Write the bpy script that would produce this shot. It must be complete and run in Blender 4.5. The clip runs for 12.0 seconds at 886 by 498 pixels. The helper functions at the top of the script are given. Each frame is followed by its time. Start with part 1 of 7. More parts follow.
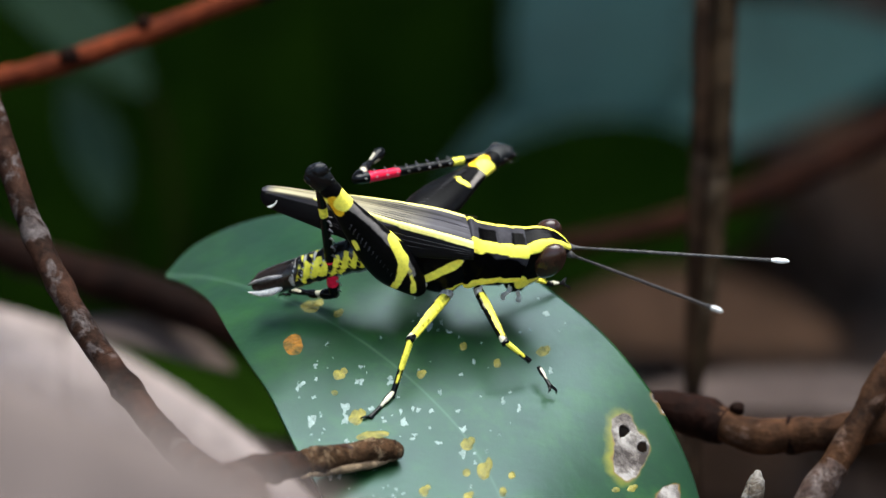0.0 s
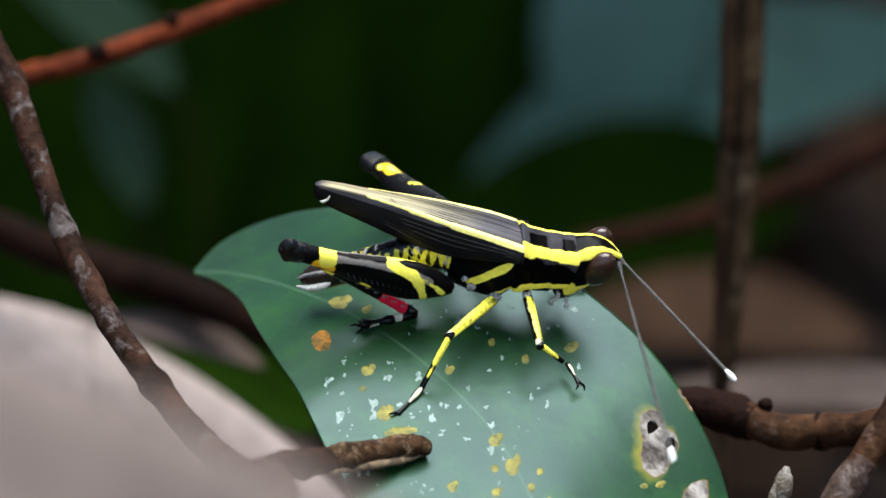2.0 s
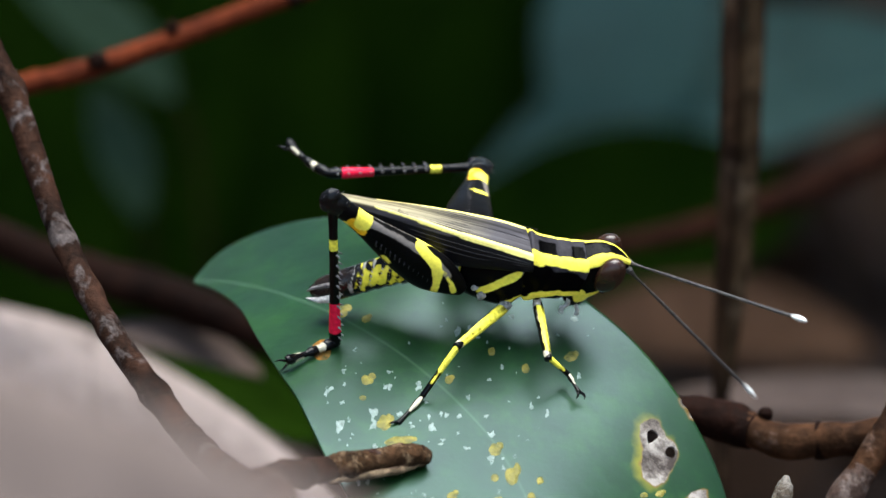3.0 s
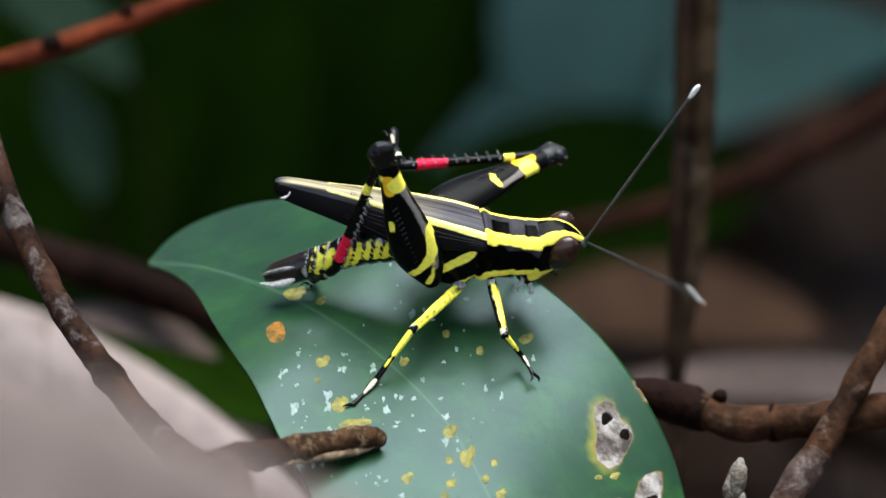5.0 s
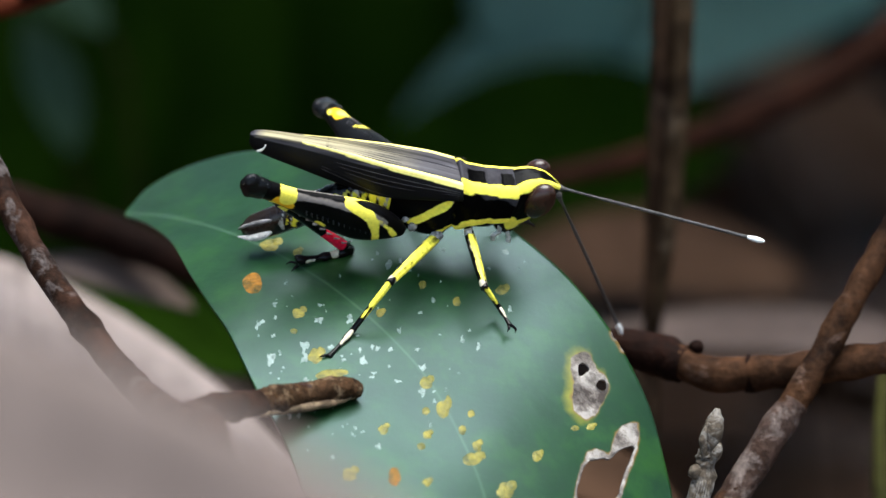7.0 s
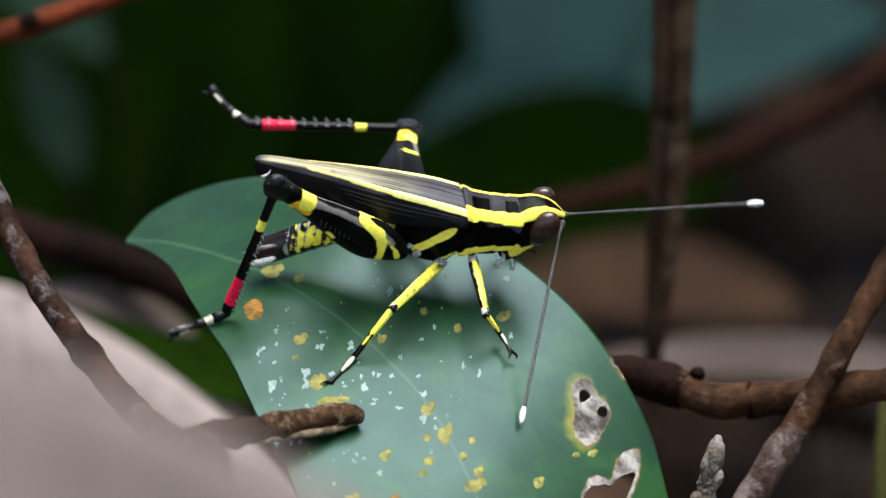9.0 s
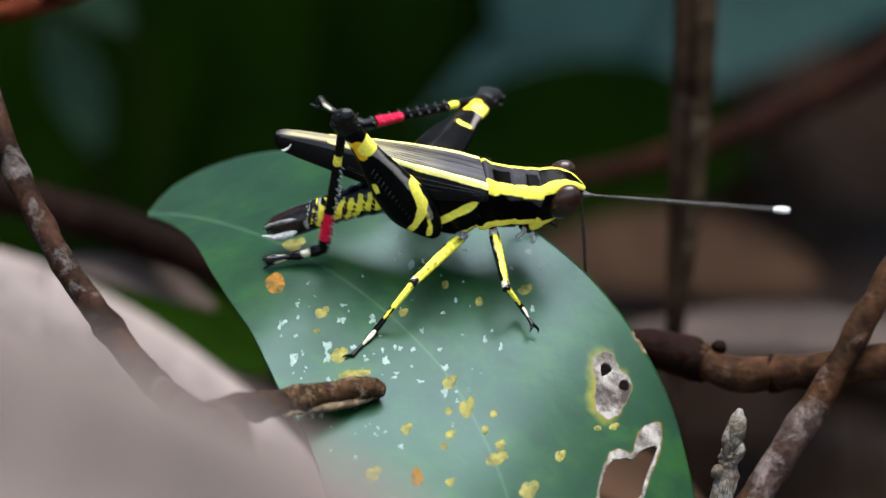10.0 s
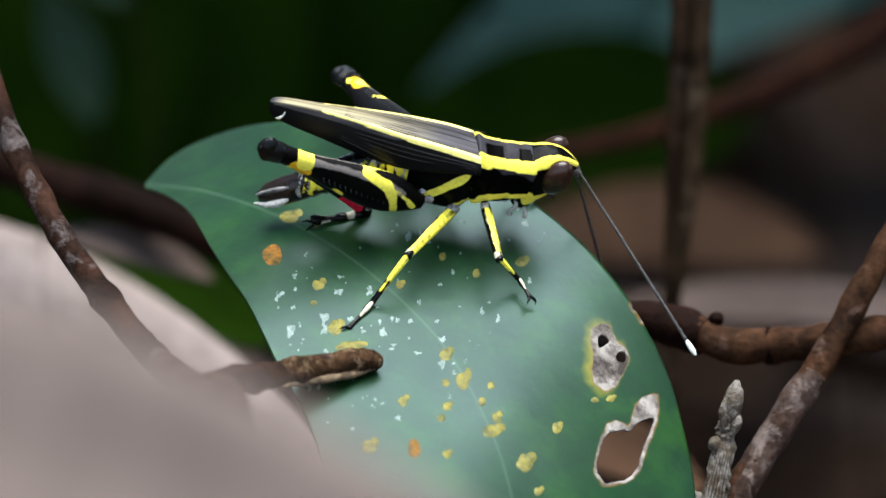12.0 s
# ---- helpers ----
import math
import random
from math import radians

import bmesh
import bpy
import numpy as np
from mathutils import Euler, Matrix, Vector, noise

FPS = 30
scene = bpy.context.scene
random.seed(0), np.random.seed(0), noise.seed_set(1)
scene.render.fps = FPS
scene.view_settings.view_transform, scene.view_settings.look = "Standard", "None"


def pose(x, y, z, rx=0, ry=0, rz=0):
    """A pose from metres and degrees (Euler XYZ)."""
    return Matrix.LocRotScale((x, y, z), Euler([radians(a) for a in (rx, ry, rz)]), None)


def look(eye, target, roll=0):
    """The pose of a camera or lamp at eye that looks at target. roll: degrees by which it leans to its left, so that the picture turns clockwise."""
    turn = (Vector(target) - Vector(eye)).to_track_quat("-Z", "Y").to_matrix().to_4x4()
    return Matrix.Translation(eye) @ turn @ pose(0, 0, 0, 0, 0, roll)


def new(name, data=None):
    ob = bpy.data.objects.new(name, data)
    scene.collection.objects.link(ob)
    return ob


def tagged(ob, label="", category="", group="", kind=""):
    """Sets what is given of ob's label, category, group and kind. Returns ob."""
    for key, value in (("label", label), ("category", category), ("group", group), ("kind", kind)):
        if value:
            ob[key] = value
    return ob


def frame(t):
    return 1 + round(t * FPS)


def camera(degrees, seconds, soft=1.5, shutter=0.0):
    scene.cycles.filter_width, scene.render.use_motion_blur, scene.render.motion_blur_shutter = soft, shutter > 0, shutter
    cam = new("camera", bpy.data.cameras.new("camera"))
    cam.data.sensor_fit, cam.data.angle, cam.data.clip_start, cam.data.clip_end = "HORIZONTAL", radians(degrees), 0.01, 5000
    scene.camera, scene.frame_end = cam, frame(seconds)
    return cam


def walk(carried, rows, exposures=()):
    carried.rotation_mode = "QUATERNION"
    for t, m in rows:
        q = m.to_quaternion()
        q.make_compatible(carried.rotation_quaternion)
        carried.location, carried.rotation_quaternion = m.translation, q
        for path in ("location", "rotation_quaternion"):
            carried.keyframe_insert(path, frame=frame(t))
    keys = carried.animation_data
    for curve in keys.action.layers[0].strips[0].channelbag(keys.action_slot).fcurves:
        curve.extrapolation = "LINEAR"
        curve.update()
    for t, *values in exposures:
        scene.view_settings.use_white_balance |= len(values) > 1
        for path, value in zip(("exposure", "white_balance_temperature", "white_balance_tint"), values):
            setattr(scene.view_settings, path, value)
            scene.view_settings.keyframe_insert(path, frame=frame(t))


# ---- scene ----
# A grasshopper on a drooping leaf, built in millimetres on a stage that is tilted towards the lens.
MM = 0.001
STAGE = Matrix.Translation((0, 0, 0.24)) @ Matrix.Rotation(radians(-18), 4, "X")
DISTANCE = 500.0


def mm(*p):
    return Vector(p) * MM


# ---- camera ----
cam = camera(8.9669, 12.0, soft=1.5, shutter=0.5)
cam.data.dof.use_dof = True
cam.data.dof.focus_distance = 0.496
cam.data.dof.aperture_fstop = cam.data.lens / 8.0


def aim(x, z):
    return STAGE @ look(mm(0, -DISTANCE, 0), mm(x, 0, z))


walk(cam, [(t, aim(x, z)) for t, x, z in (
    (0, 0.00, 0.00), (0.5, -1.00, 0.20), (1, -1.75, 0.03), (1.5, -2.30, -0.05), (2, -2.50, -0.35), (2.5, -2.43, 0.20), (2.7, -2.50, 0.30), (4.3, -2.18, 1.25), (4.5, -1.00, 0.80), (5, 1.53, -1.10), (5.5, 1.85, -2.65), (6, 2.00, -3.90), (6.5, 2.75, -4.75), (7, 3.60, -5.45), (7.2, 4.05, -5.60), (8.9, 3.55, -3.00), (9, 3.50, -3.10), (9.5, 2.53, -3.80), (10, 1.60, -5.45), (10.5, 1.60, -7.25), (11, 2.00, -8.90), (11.5, 2.00, -9.00), (12, 1.85, -7.95))],
    exposures=[(0, 1.52, 6700, 6), (12, 1.52, 6700, 6)])

# ---- world and sun ----
world = bpy.data.worlds.new("sky")
scene.world = world
world.use_nodes = True
sky = world.node_tree.nodes.new("ShaderNodeTexSky")
sky.sky_type, sky.sun_disc = "NISHITA", False
sky.sun_elevation, sky.sun_rotation = radians(83), radians(60)
world.node_tree.links.new(sky.outputs[0], world.node_tree.nodes["Background"].inputs[0])
world.node_tree.nodes["Background"].inputs[1].default_value = 0.15
sun = new("sun", bpy.data.lights.new("sun", "SUN"))
sun.data.energy, sun.data.angle, sun.data.color = 4.3, radians(58), (0.96, 0.985, 1.0)
sun.matrix_basis = look((0.1, 0.06, 0.98), (0, 0, 0))


# ---- materials ----
def shader(name, rough=0.5, spec=0.5):
    m = bpy.data.materials.new(name)
    m.use_nodes = True
    b = m.node_tree.nodes["Principled BSDF"]
    b.inputs["Roughness"].default_value = rough
    b.inputs["Specular IOR Level"].default_value = spec
    return m, m.node_tree, b


def add(nt, kind, **values):
    n = nt.nodes.new(kind)
    for k, v in values.items():
        n.inputs[k].default_value = v
    return n


def noise_of(nt, scale, detail=4.0, rough=0.6, space="Object"):
    c = nt.nodes.new("ShaderNodeTexCoord")
    n = add(nt, "ShaderNodeTexNoise", Scale=scale, Detail=detail, Roughness=rough)
    nt.links.new(c.outputs[space], n.inputs["Vector"])
    return n.outputs["Fac"]


def ramp(nt, fac, stops):
    r = nt.nodes.new("ShaderNodeValToRGB")
    e = r.color_ramp.elements
    while len(e) < len(stops):
        e.new(0.5)
    for el, (p, c) in zip(e, stops):
        el.position, el.color = p, (*c, 1)
    nt.links.new(fac, r.inputs[0])
    return r.outputs[0]


def mix(nt, fac, a, b, kind="MIX"):
    n = nt.nodes.new("ShaderNodeMix")
    n.data_type, n.blend_type = "RGBA", kind
    for sock, v in ((n.inputs[0], fac), (n.inputs[6], a), (n.inputs[7], b)):
        if isinstance(v, (int, float)):
            sock.default_value = v
        elif isinstance(v, tuple):
            sock.default_value = (*v, 1)
        else:
            nt.links.new(v, sock)
    return n.outputs[2]


def calc(nt, op, a, b=0.0, c=0.0):
    n = nt.nodes.new("ShaderNodeMath")
    n.operation = op
    for sock, v in zip(n.inputs, (a, b, c)):
        if isinstance(v, (int, float)):
            sock.default_value = v
        else:
            nt.links.new(v, sock)
    return n.outputs[0]


def bump(nt, b, height, distance, strength=0.6):
    n = add(nt, "ShaderNodeBump", Strength=strength, Distance=distance)
    nt.links.new(height, n.inputs["Height"])
    nt.links.new(n.outputs[0], b.inputs["Normal"])


def attribute(nt, name):
    n = nt.nodes.new("ShaderNodeAttribute")
    n.attribute_name = name
    return n.outputs["Fac"]


def edge(nt, value, lo, hi):
    n = nt.nodes.new("ShaderNodeMapRange")
    n.inputs[1].default_value, n.inputs[2].default_value = lo, hi
    nt.links.new(value, n.inputs[0])
    return n.outputs[0]


def mottled(name, dark, light, scale, rough=0.6, spec=0.4, relief=0.0002, fine=None):
    m, nt, b = shader(name, rough, spec)
    a = noise_of(nt, scale)
    c = ramp(nt, a, [(0.3, dark), (0.7, light)])
    f = noise_of(nt, fine or scale * 6, 6)
    c = mix(nt, 0.5, c, ramp(nt, f, [(0.3, (0.45,) * 3), (0.7, (1.3,) * 3)]), "MULTIPLY")
    nt.links.new(c, b.inputs["Base Color"])
    nt.links.new(edge(nt, f, 0.2, 0.9), b.inputs["Roughness"]) if rough is None else None
    bump(nt, b, f, relief)
    return m


def bark(name, dark, brown, grey, scale, share, rough=0.7, relief=0.0006):
    """Twig bark: two browns, grey weathered flakes (the higher the share, the fewer) and fine cracks."""
    m, nt, b = shader(name, rough, 0.04)
    a, f = noise_of(nt, scale, 5, 0.65), noise_of(nt, scale * 7, 6)
    flake = add(nt, "ShaderNodeTexNoise", Scale=scale * 1.3, Detail=6.0, Roughness=0.7, Distortion=0.6)
    place = nt.nodes.new("ShaderNodeTexCoord")
    moved = nt.nodes.new("ShaderNodeMapping")
    moved.inputs["Location"].default_value = (0.37, 0.11, 0.53)
    nt.links.new(place.outputs["Object"], moved.inputs["Vector"])
    nt.links.new(moved.outputs[0], flake.inputs["Vector"])
    flake = flake.outputs["Fac"]
    c = ramp(nt, a, [(0.35, dark), (0.62, brown)])
    c = mix(nt, edge(nt, flake, share - 0.05, share + 0.05), c, grey)
    c = mix(nt, 0.75, c, ramp(nt, f, [(0.3, (0.35,) * 3), (0.7, (1.45,) * 3)]), "MULTIPLY")
    nt.links.new(c, b.inputs["Base Color"])
    bump(nt, b, calc(nt, "ADD", a, calc(nt, "MULTIPLY", f, 0.5)), relief, 0.7)
    return m


def chitin(name, ground, mark=(0.95, 0.8, 0.1), second=(0.75, 0.02, 0.06), rough=0.24, pale=(0.5, 0.45, 0.33), spec=0.12, streak=False, relief=0.00005, grain=0.4):
    """Insect skin: a dark ground with coloured marks whose shapes lie in the mesh's mark attributes."""
    m, nt, b = shader(name, rough, spec)
    f = noise_of(nt, 2500, 5)
    g = noise_of(nt, 500, 3)
    lines = None
    if streak:
        place = nt.nodes.new("ShaderNodeTexCoord")
        stretch = nt.nodes.new("ShaderNodeMapping")
        stretch.inputs["Scale"].default_value = (60, 2200, 1400)
        lines = add(nt, "ShaderNodeTexNoise", Scale=1.0, Detail=4.0)
        nt.links.new(place.outputs["Object"], stretch.inputs["Vector"])
        nt.links.new(stretch.outputs[0], lines.inputs["Vector"])
        g = lines.outputs["Fac"]
    c = mix(nt, 0.7, ground, ramp(nt, g, [(0.3, (0.4,) * 3), (0.75, (1.8,) * 3)]), "MULTIPLY")
    wobble = calc(nt, "ADD", calc(nt, "MULTIPLY_ADD", f, 0.08, -0.04), calc(nt, "MULTIPLY_ADD", noise_of(nt, 800, 2), *((0.05, -0.025) if streak else (0.3, -0.15))))
    for key, colour in (("second", second), ("pale", pale), ("mark", mark)):
        v = calc(nt, "ADD", attribute(nt, key), wobble)
        k = mix(nt, grain, colour, ramp(nt, f, [(0.25, (0.5,) * 3), (0.65, (1.2,) * 3)]), "MULTIPLY")
        if streak and key != "mark":
            k = mix(nt, 1.0, colour, ramp(nt, g, [(0.35, (0.35,) * 3), (0.7, (1.9,) * 3)]), "MULTIPLY")
        soft = 0.3 if streak and key == "pale" else 0.05
        c = mix(nt, edge(nt, v, -soft, soft), c, k)
    nt.links.new(c, b.inputs["Base Color"])
    bump(nt, b, f, relief, 0.25)
    SKINS.add(name)
    return m


SKINS = set()
BLACK = (0.0022, 0.002, 0.0022)
M_BODY = chitin("black_yellow_chitin", BLACK, spec=0.035, rough=0.2)
M_SADDLE = chitin("saddle_chitin", (0.03, 0.028, 0.032), second=(0.0012, 0.0011, 0.0012), pale=BLACK, rough=0.3, spec=0.012)
M_LEG = chitin("leg_chitin", BLACK, mark=(0.85, 0.74, 0.08), second=(0.68, 0.012, 0.045), rough=0.18, spec=0.14, grain=0.85)
M_THIGH = chitin("thigh_chitin", BLACK, second=(0.85, 0.46, 0.02), rough=0.42, pale=(0.16, 0.138, 0.125), spec=0.05)
M_KNEE = chitin("knee_chitin", (0.003, 0.003, 0.0035), rough=0.2, spec=0.2, relief=0.0008)
M_WING = chitin("wing_membrane", (0.003, 0.0028, 0.0034), mark=(0.78, 0.68, 0.2), second=(0.035, 0.032, 0.037), pale=(0.2, 0.17, 0.1), rough=0.42, spec=0.1, streak=True)
M_ABDOMEN = chitin("abdomen_chitin", (0.005, 0.004, 0.0032), mark=(0.85, 0.73, 0.06), second=(0.014, 0.009, 0.007), pale=(0.4, 0.37, 0.33), rough=0.2, spec=0.35, relief=0.0002)
M_RIDGE = mottled("ridge_skin", (0.006, 0.0055, 0.006), (0.03, 0.028, 0.031), 900, 0.4, 0.15)
M_SPINE = mottled("spine_skin", (0.05, 0.045, 0.045), (0.3, 0.27, 0.27), 1500, 0.35)
M_HIP = mottled("grey_joint_skin", (0.015, 0.013, 0.013), (0.62, 0.57, 0.53), 1500, 0.3)
M_EYE = mottled("compound_eye", (0.012, 0.0045, 0.003), (0.036, 0.0145, 0.009), 700, 0.27, 0.4, 0.00001, 9000)
M_PALE = mottled("pale_skin", (0.35, 0.32, 0.29), (0.85, 0.82, 0.76), 1300, 0.4)
M_ANTENNA = mottled("antenna_skin", (0.008, 0.0065, 0.006), (0.075, 0.067, 0.065), 2400, 0.4)
M_TIP = mottled("white_tip", (0.7, 0.7, 0.66), (0.85, 0.85, 0.82), 900, 0.5)
M_BARK = bark("grey_brown_bark", (0.004, 0.002, 0.0013), (0.03, 0.013, 0.008), (0.066, 0.053, 0.05), 210, 0.6)
M_BARK_RED = bark("red_brown_bark", (0.02, 0.004, 0.002), (0.1, 0.02, 0.007), (0.12, 0.05, 0.03), 150, 0.66)
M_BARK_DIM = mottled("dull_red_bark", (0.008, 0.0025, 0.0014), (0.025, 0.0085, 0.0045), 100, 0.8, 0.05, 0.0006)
M_PEEL = bark("weathered_bark", (0.02, 0.01, 0.007), (0.055, 0.035, 0.028), (0.105, 0.08, 0.07), 190, 0.56)
# near-black reddish browns, for a branch, knots and crusted bark
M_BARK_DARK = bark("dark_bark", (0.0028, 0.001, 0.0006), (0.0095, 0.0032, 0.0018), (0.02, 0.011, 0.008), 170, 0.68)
M_BARK_TAN = bark("tan_bark", (0.009, 0.004, 0.0022), (0.05, 0.022, 0.0105), (0.085, 0.052, 0.038), 170, 0.62)
M_STEM = bark("grey_stem_bark", (0.007, 0.0035, 0.002), (0.027, 0.0145, 0.008), (0.045, 0.03, 0.02), 90, 0.6)
M_STEM_PALE = bark("pale_stem_bark", (0.012, 0.007, 0.0035), (0.042, 0.026, 0.014), (0.07, 0.05, 0.033), 90, 0.58)
M_STALK = mottled("olive_stalk", (0.02, 0.02, 0.005), (0.075, 0.068, 0.016), 90, 0.6, 0.1, 0.0004)
M_TORN = bark("torn_brown_wood", (0.008, 0.004, 0.0022), (0.05, 0.025, 0.012), (0.13, 0.085, 0.05), 700, 0.58)
M_BUD = bark("grey_bud_bark", (0.045, 0.032, 0.022), (0.085, 0.067, 0.05), (0.15, 0.132, 0.115), 420, 0.5, relief=0.0002)
M_WOOD = mottled("split_wood", (0.03, 0.016, 0.008), (0.26, 0.18, 0.11), 900, 0.7, 0.2, 0.0004)
M_DEAD = mottled("withered_leaf", (0.16, 0.122, 0.11), (0.29, 0.23, 0.212), 60, 0.7, 0.3, 0.0005)
M_DEADBROWN = mottled("fallen_leaf", (0.022, 0.0115, 0.0066), (0.115, 0.06, 0.035), 20, 0.8, 0.05, 0.001)
M_VEIL = mottled("dry_pinkish_leaf", (0.07, 0.052, 0.046), (0.12, 0.091, 0.08), 40, 0.8, 0.1, 0.0005)
M_DULL = mottled("dull_dry_leaf", (0.06, 0.041, 0.034), (0.125, 0.09, 0.076), 40, 0.8, 0.05, 0.0005)
M_LITTER = mottled("leaf_litter", (0.037, 0.022, 0.016), (0.13, 0.085, 0.064), 25, 0.8, 0.05, 0.002)
# near-black greens: the background's shade is put into the leaf colour
M_GREEN = mottled("painted_shade_leaf", (0.0042, 0.013, 0.0004), (0.0105, 0.026, 0.0009), 30, 0.8, 0.02, 0.0005)
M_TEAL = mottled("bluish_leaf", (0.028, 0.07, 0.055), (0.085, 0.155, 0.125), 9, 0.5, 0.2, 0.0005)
# darker copy of the bluish leaf: the weaker light is in the colour
M_TEAL_DIM = mottled("dim_bluish_leaf", (0.016, 0.034, 0.016), (0.044, 0.075, 0.044), 30, 0.7, 0.08, 0.0005)
M_SPOT = mottled("yellow_scale", (0.035, 0.045, 0.01), (0.24, 0.2, 0.032), 800, 0.5, 0.3, 0.0003, 3000)
M_FLECK = mottled("pale_fleck", (0.06, 0.1, 0.085), (0.25, 0.31, 0.29), 900, 0.7)
M_RUST = mottled("rust_spot", (0.035, 0.036, 0.008), (0.34, 0.13, 0.012), 650, 0.7, 0.2, 0.0004, 2600)

m, nt, b = shader("green_leaf", 0.4, 0.42)
b.inputs["Specular Tint"].default_value = (0.62, 0.86, 1.0, 1)
big, fine, mid = noise_of(nt, 60, 4), noise_of(nt, 900, 6), noise_of(nt, 260, 5, 0.65)
c = ramp(nt, big, [(0.3, (0.003, 0.019, 0.003)), (0.7, (0.0062, 0.03, 0.0055))])
c = mix(nt, 0.7, c, ramp(nt, mid, [(0.3, (0.6,) * 3), (0.7, (1.35,) * 3)]), "MULTIPLY")
patch = calc(nt, "MULTIPLY", edge(nt, noise_of(nt, 130, 5, 0.7), 0.5, 0.68), 0.75)
c = mix(nt, patch, c, (0.012, 0.045, 0.0045))
c = mix(nt, calc(nt, "MULTIPLY", edge(nt, attribute(nt, "vein"), -0.1, 0.08), 0.22), c, (0.10, 0.17, 0.11))
dust = calc(nt, "MULTIPLY", edge(nt, noise_of(nt, 420, 7, 0.75), 0.62, 0.74), 0.3)
c = mix(nt, dust, c, (0.04, 0.08, 0.045))
wander = calc(nt, "MULTIPLY_ADD", mid, 1.6, -0.8)
halo = calc(nt, "ADD", attribute(nt, "halo"), wander)
c = mix(nt, calc(nt, "MULTIPLY", edge(nt, halo, -0.9, 0.3), 0.8), c, (0.2, 0.17, 0.006))
rusty = calc(nt, "ADD", attribute(nt, "dead"), calc(nt, "MULTIPLY_ADD", mid, 0.8, -0.35))
c = mix(nt, edge(nt, rusty, -0.1, 0.12), c, (0.11, 0.06, 0.012))
dead = calc(nt, "ADD", attribute(nt, "dead"), calc(nt, "MULTIPLY_ADD", fine, 0.5, -0.25))
c = mix(nt, edge(nt, dead, -0.04, 0.06), c, mix(nt, 0.6, ramp(nt, noise_of(nt, 420, 6, 0.7), [(0.36, (0.03, 0.02, 0.015)), (0.48, (0.11, 0.09, 0.078)), (0.58, (0.22, 0.195, 0.175))]), ramp(nt, fine, [(0.3, (0.5,) * 3), (0.7, (1.3,) * 3)]), "MULTIPLY"))
nt.links.new(c, b.inputs["Base Color"])
gloss = calc(nt, "MULTIPLY_ADD", noise_of(nt, 110, 5, 0.7), 0.16, 0.265)
gloss = calc(nt, "ADD", calc(nt, "MULTIPLY", fine, 0.08), gloss)
nt.links.new(calc(nt, "ADD", gloss, calc(nt, "MULTIPLY", edge(nt, dead, -0.05, 0.1), 0.75)), b.inputs["Roughness"])
bump(nt, b, calc(nt, "ADD", fine, mid), 0.0002, 0.12)
M_LEAF = m


# ---- mesh helpers ----
def mesh_of(name, bm, scale=MM, offset=Vector((0, 0, 0)), smooth=True):
    bmesh.ops.recalc_face_normals(bm, faces=bm.faces)
    me = bpy.data.meshes.new(name)
    for v in bm.verts:
        v.co = (v.co - offset) * scale
    for f in bm.faces:
        f.smooth = smooth
    bm.to_mesh(me)
    bm.free()
    return me


def part(name, bm, material, parent, label="", smooth=True, offset=Vector((0, 0, 0))):
    me = mesh_of(name, bm, offset=offset, smooth=smooth)
    me.materials.append(material)
    ob = new(name, me)
    ob.parent = parent
    if material.name in SKINS:
        for key in ("mark", "second", "pale"):
            att = me.attributes.new(key, "FLOAT", "POINT")
            att.data.foreach_set("value", [-9.0] * len(me.vertices))
    return tagged(ob, label)


ORIGIN = {}


def thing(name, at, label, category, group="", kind=""):
    ob = new(name)
    ob.empty_display_size = 0.002
    ob.matrix_basis = STAGE @ Matrix.Translation(Vector(at) * MM)
    ORIGIN[ob.name] = at
    return tagged(ob, label, category, group, kind)


def piece(name, bm, material, owner, label="", smooth=True):
    """A part of a stage thing, drawn in stage millimetres."""
    root = owner.parent or owner
    return part(name, bm, material, owner, label, smooth, Vector(ORIGIN[root.name]))


def loft(bm, rings, caps=True, closed=True):
    loops = [[bm.verts.new(p) for p in r] for r in rings]
    n = len(loops[0])
    for a, c in zip(loops, loops[1:]):
        for i in range(n if closed else n - 1):
            j = (i + 1) % n
            bm.faces.new((a[i], a[j], c[j], c[i]))
    if caps and closed:
        bm.faces.new(loops[0][::-1])
        bm.faces.new(loops[-1])
    return loops


def spline(points, n):
    """n + 1 points on a smooth curve through the given ones (tuples of any length)."""
    p = [np.array(q, float) for q in points]
    gap = [max(np.linalg.norm(c - a), 1e-6) ** 0.5 for a, c in zip(p, p[1:])]
    slope = [(c - a) / g for a, c, g in zip(p, p[1:], gap)]
    tan = [slope[0]] + [(a * h + c * g) / (g + h) for a, c, g, h in zip(slope, slope[1:], gap, gap[1:])] + [slope[-1]]
    out = []
    for k in range(n + 1):
        x = k / n * (len(p) - 1)
        i = min(int(x), len(p) - 2)
        s = x - i
        h = gap[i]
        out.append((2 * s ** 3 - 3 * s * s + 1) * p[i] + (s ** 3 - 2 * s * s + s) * h * tan[i] + (3 * s * s - 2 * s ** 3) * p[i + 1] + (s ** 3 - s * s) * h * tan[i + 1])
    return out


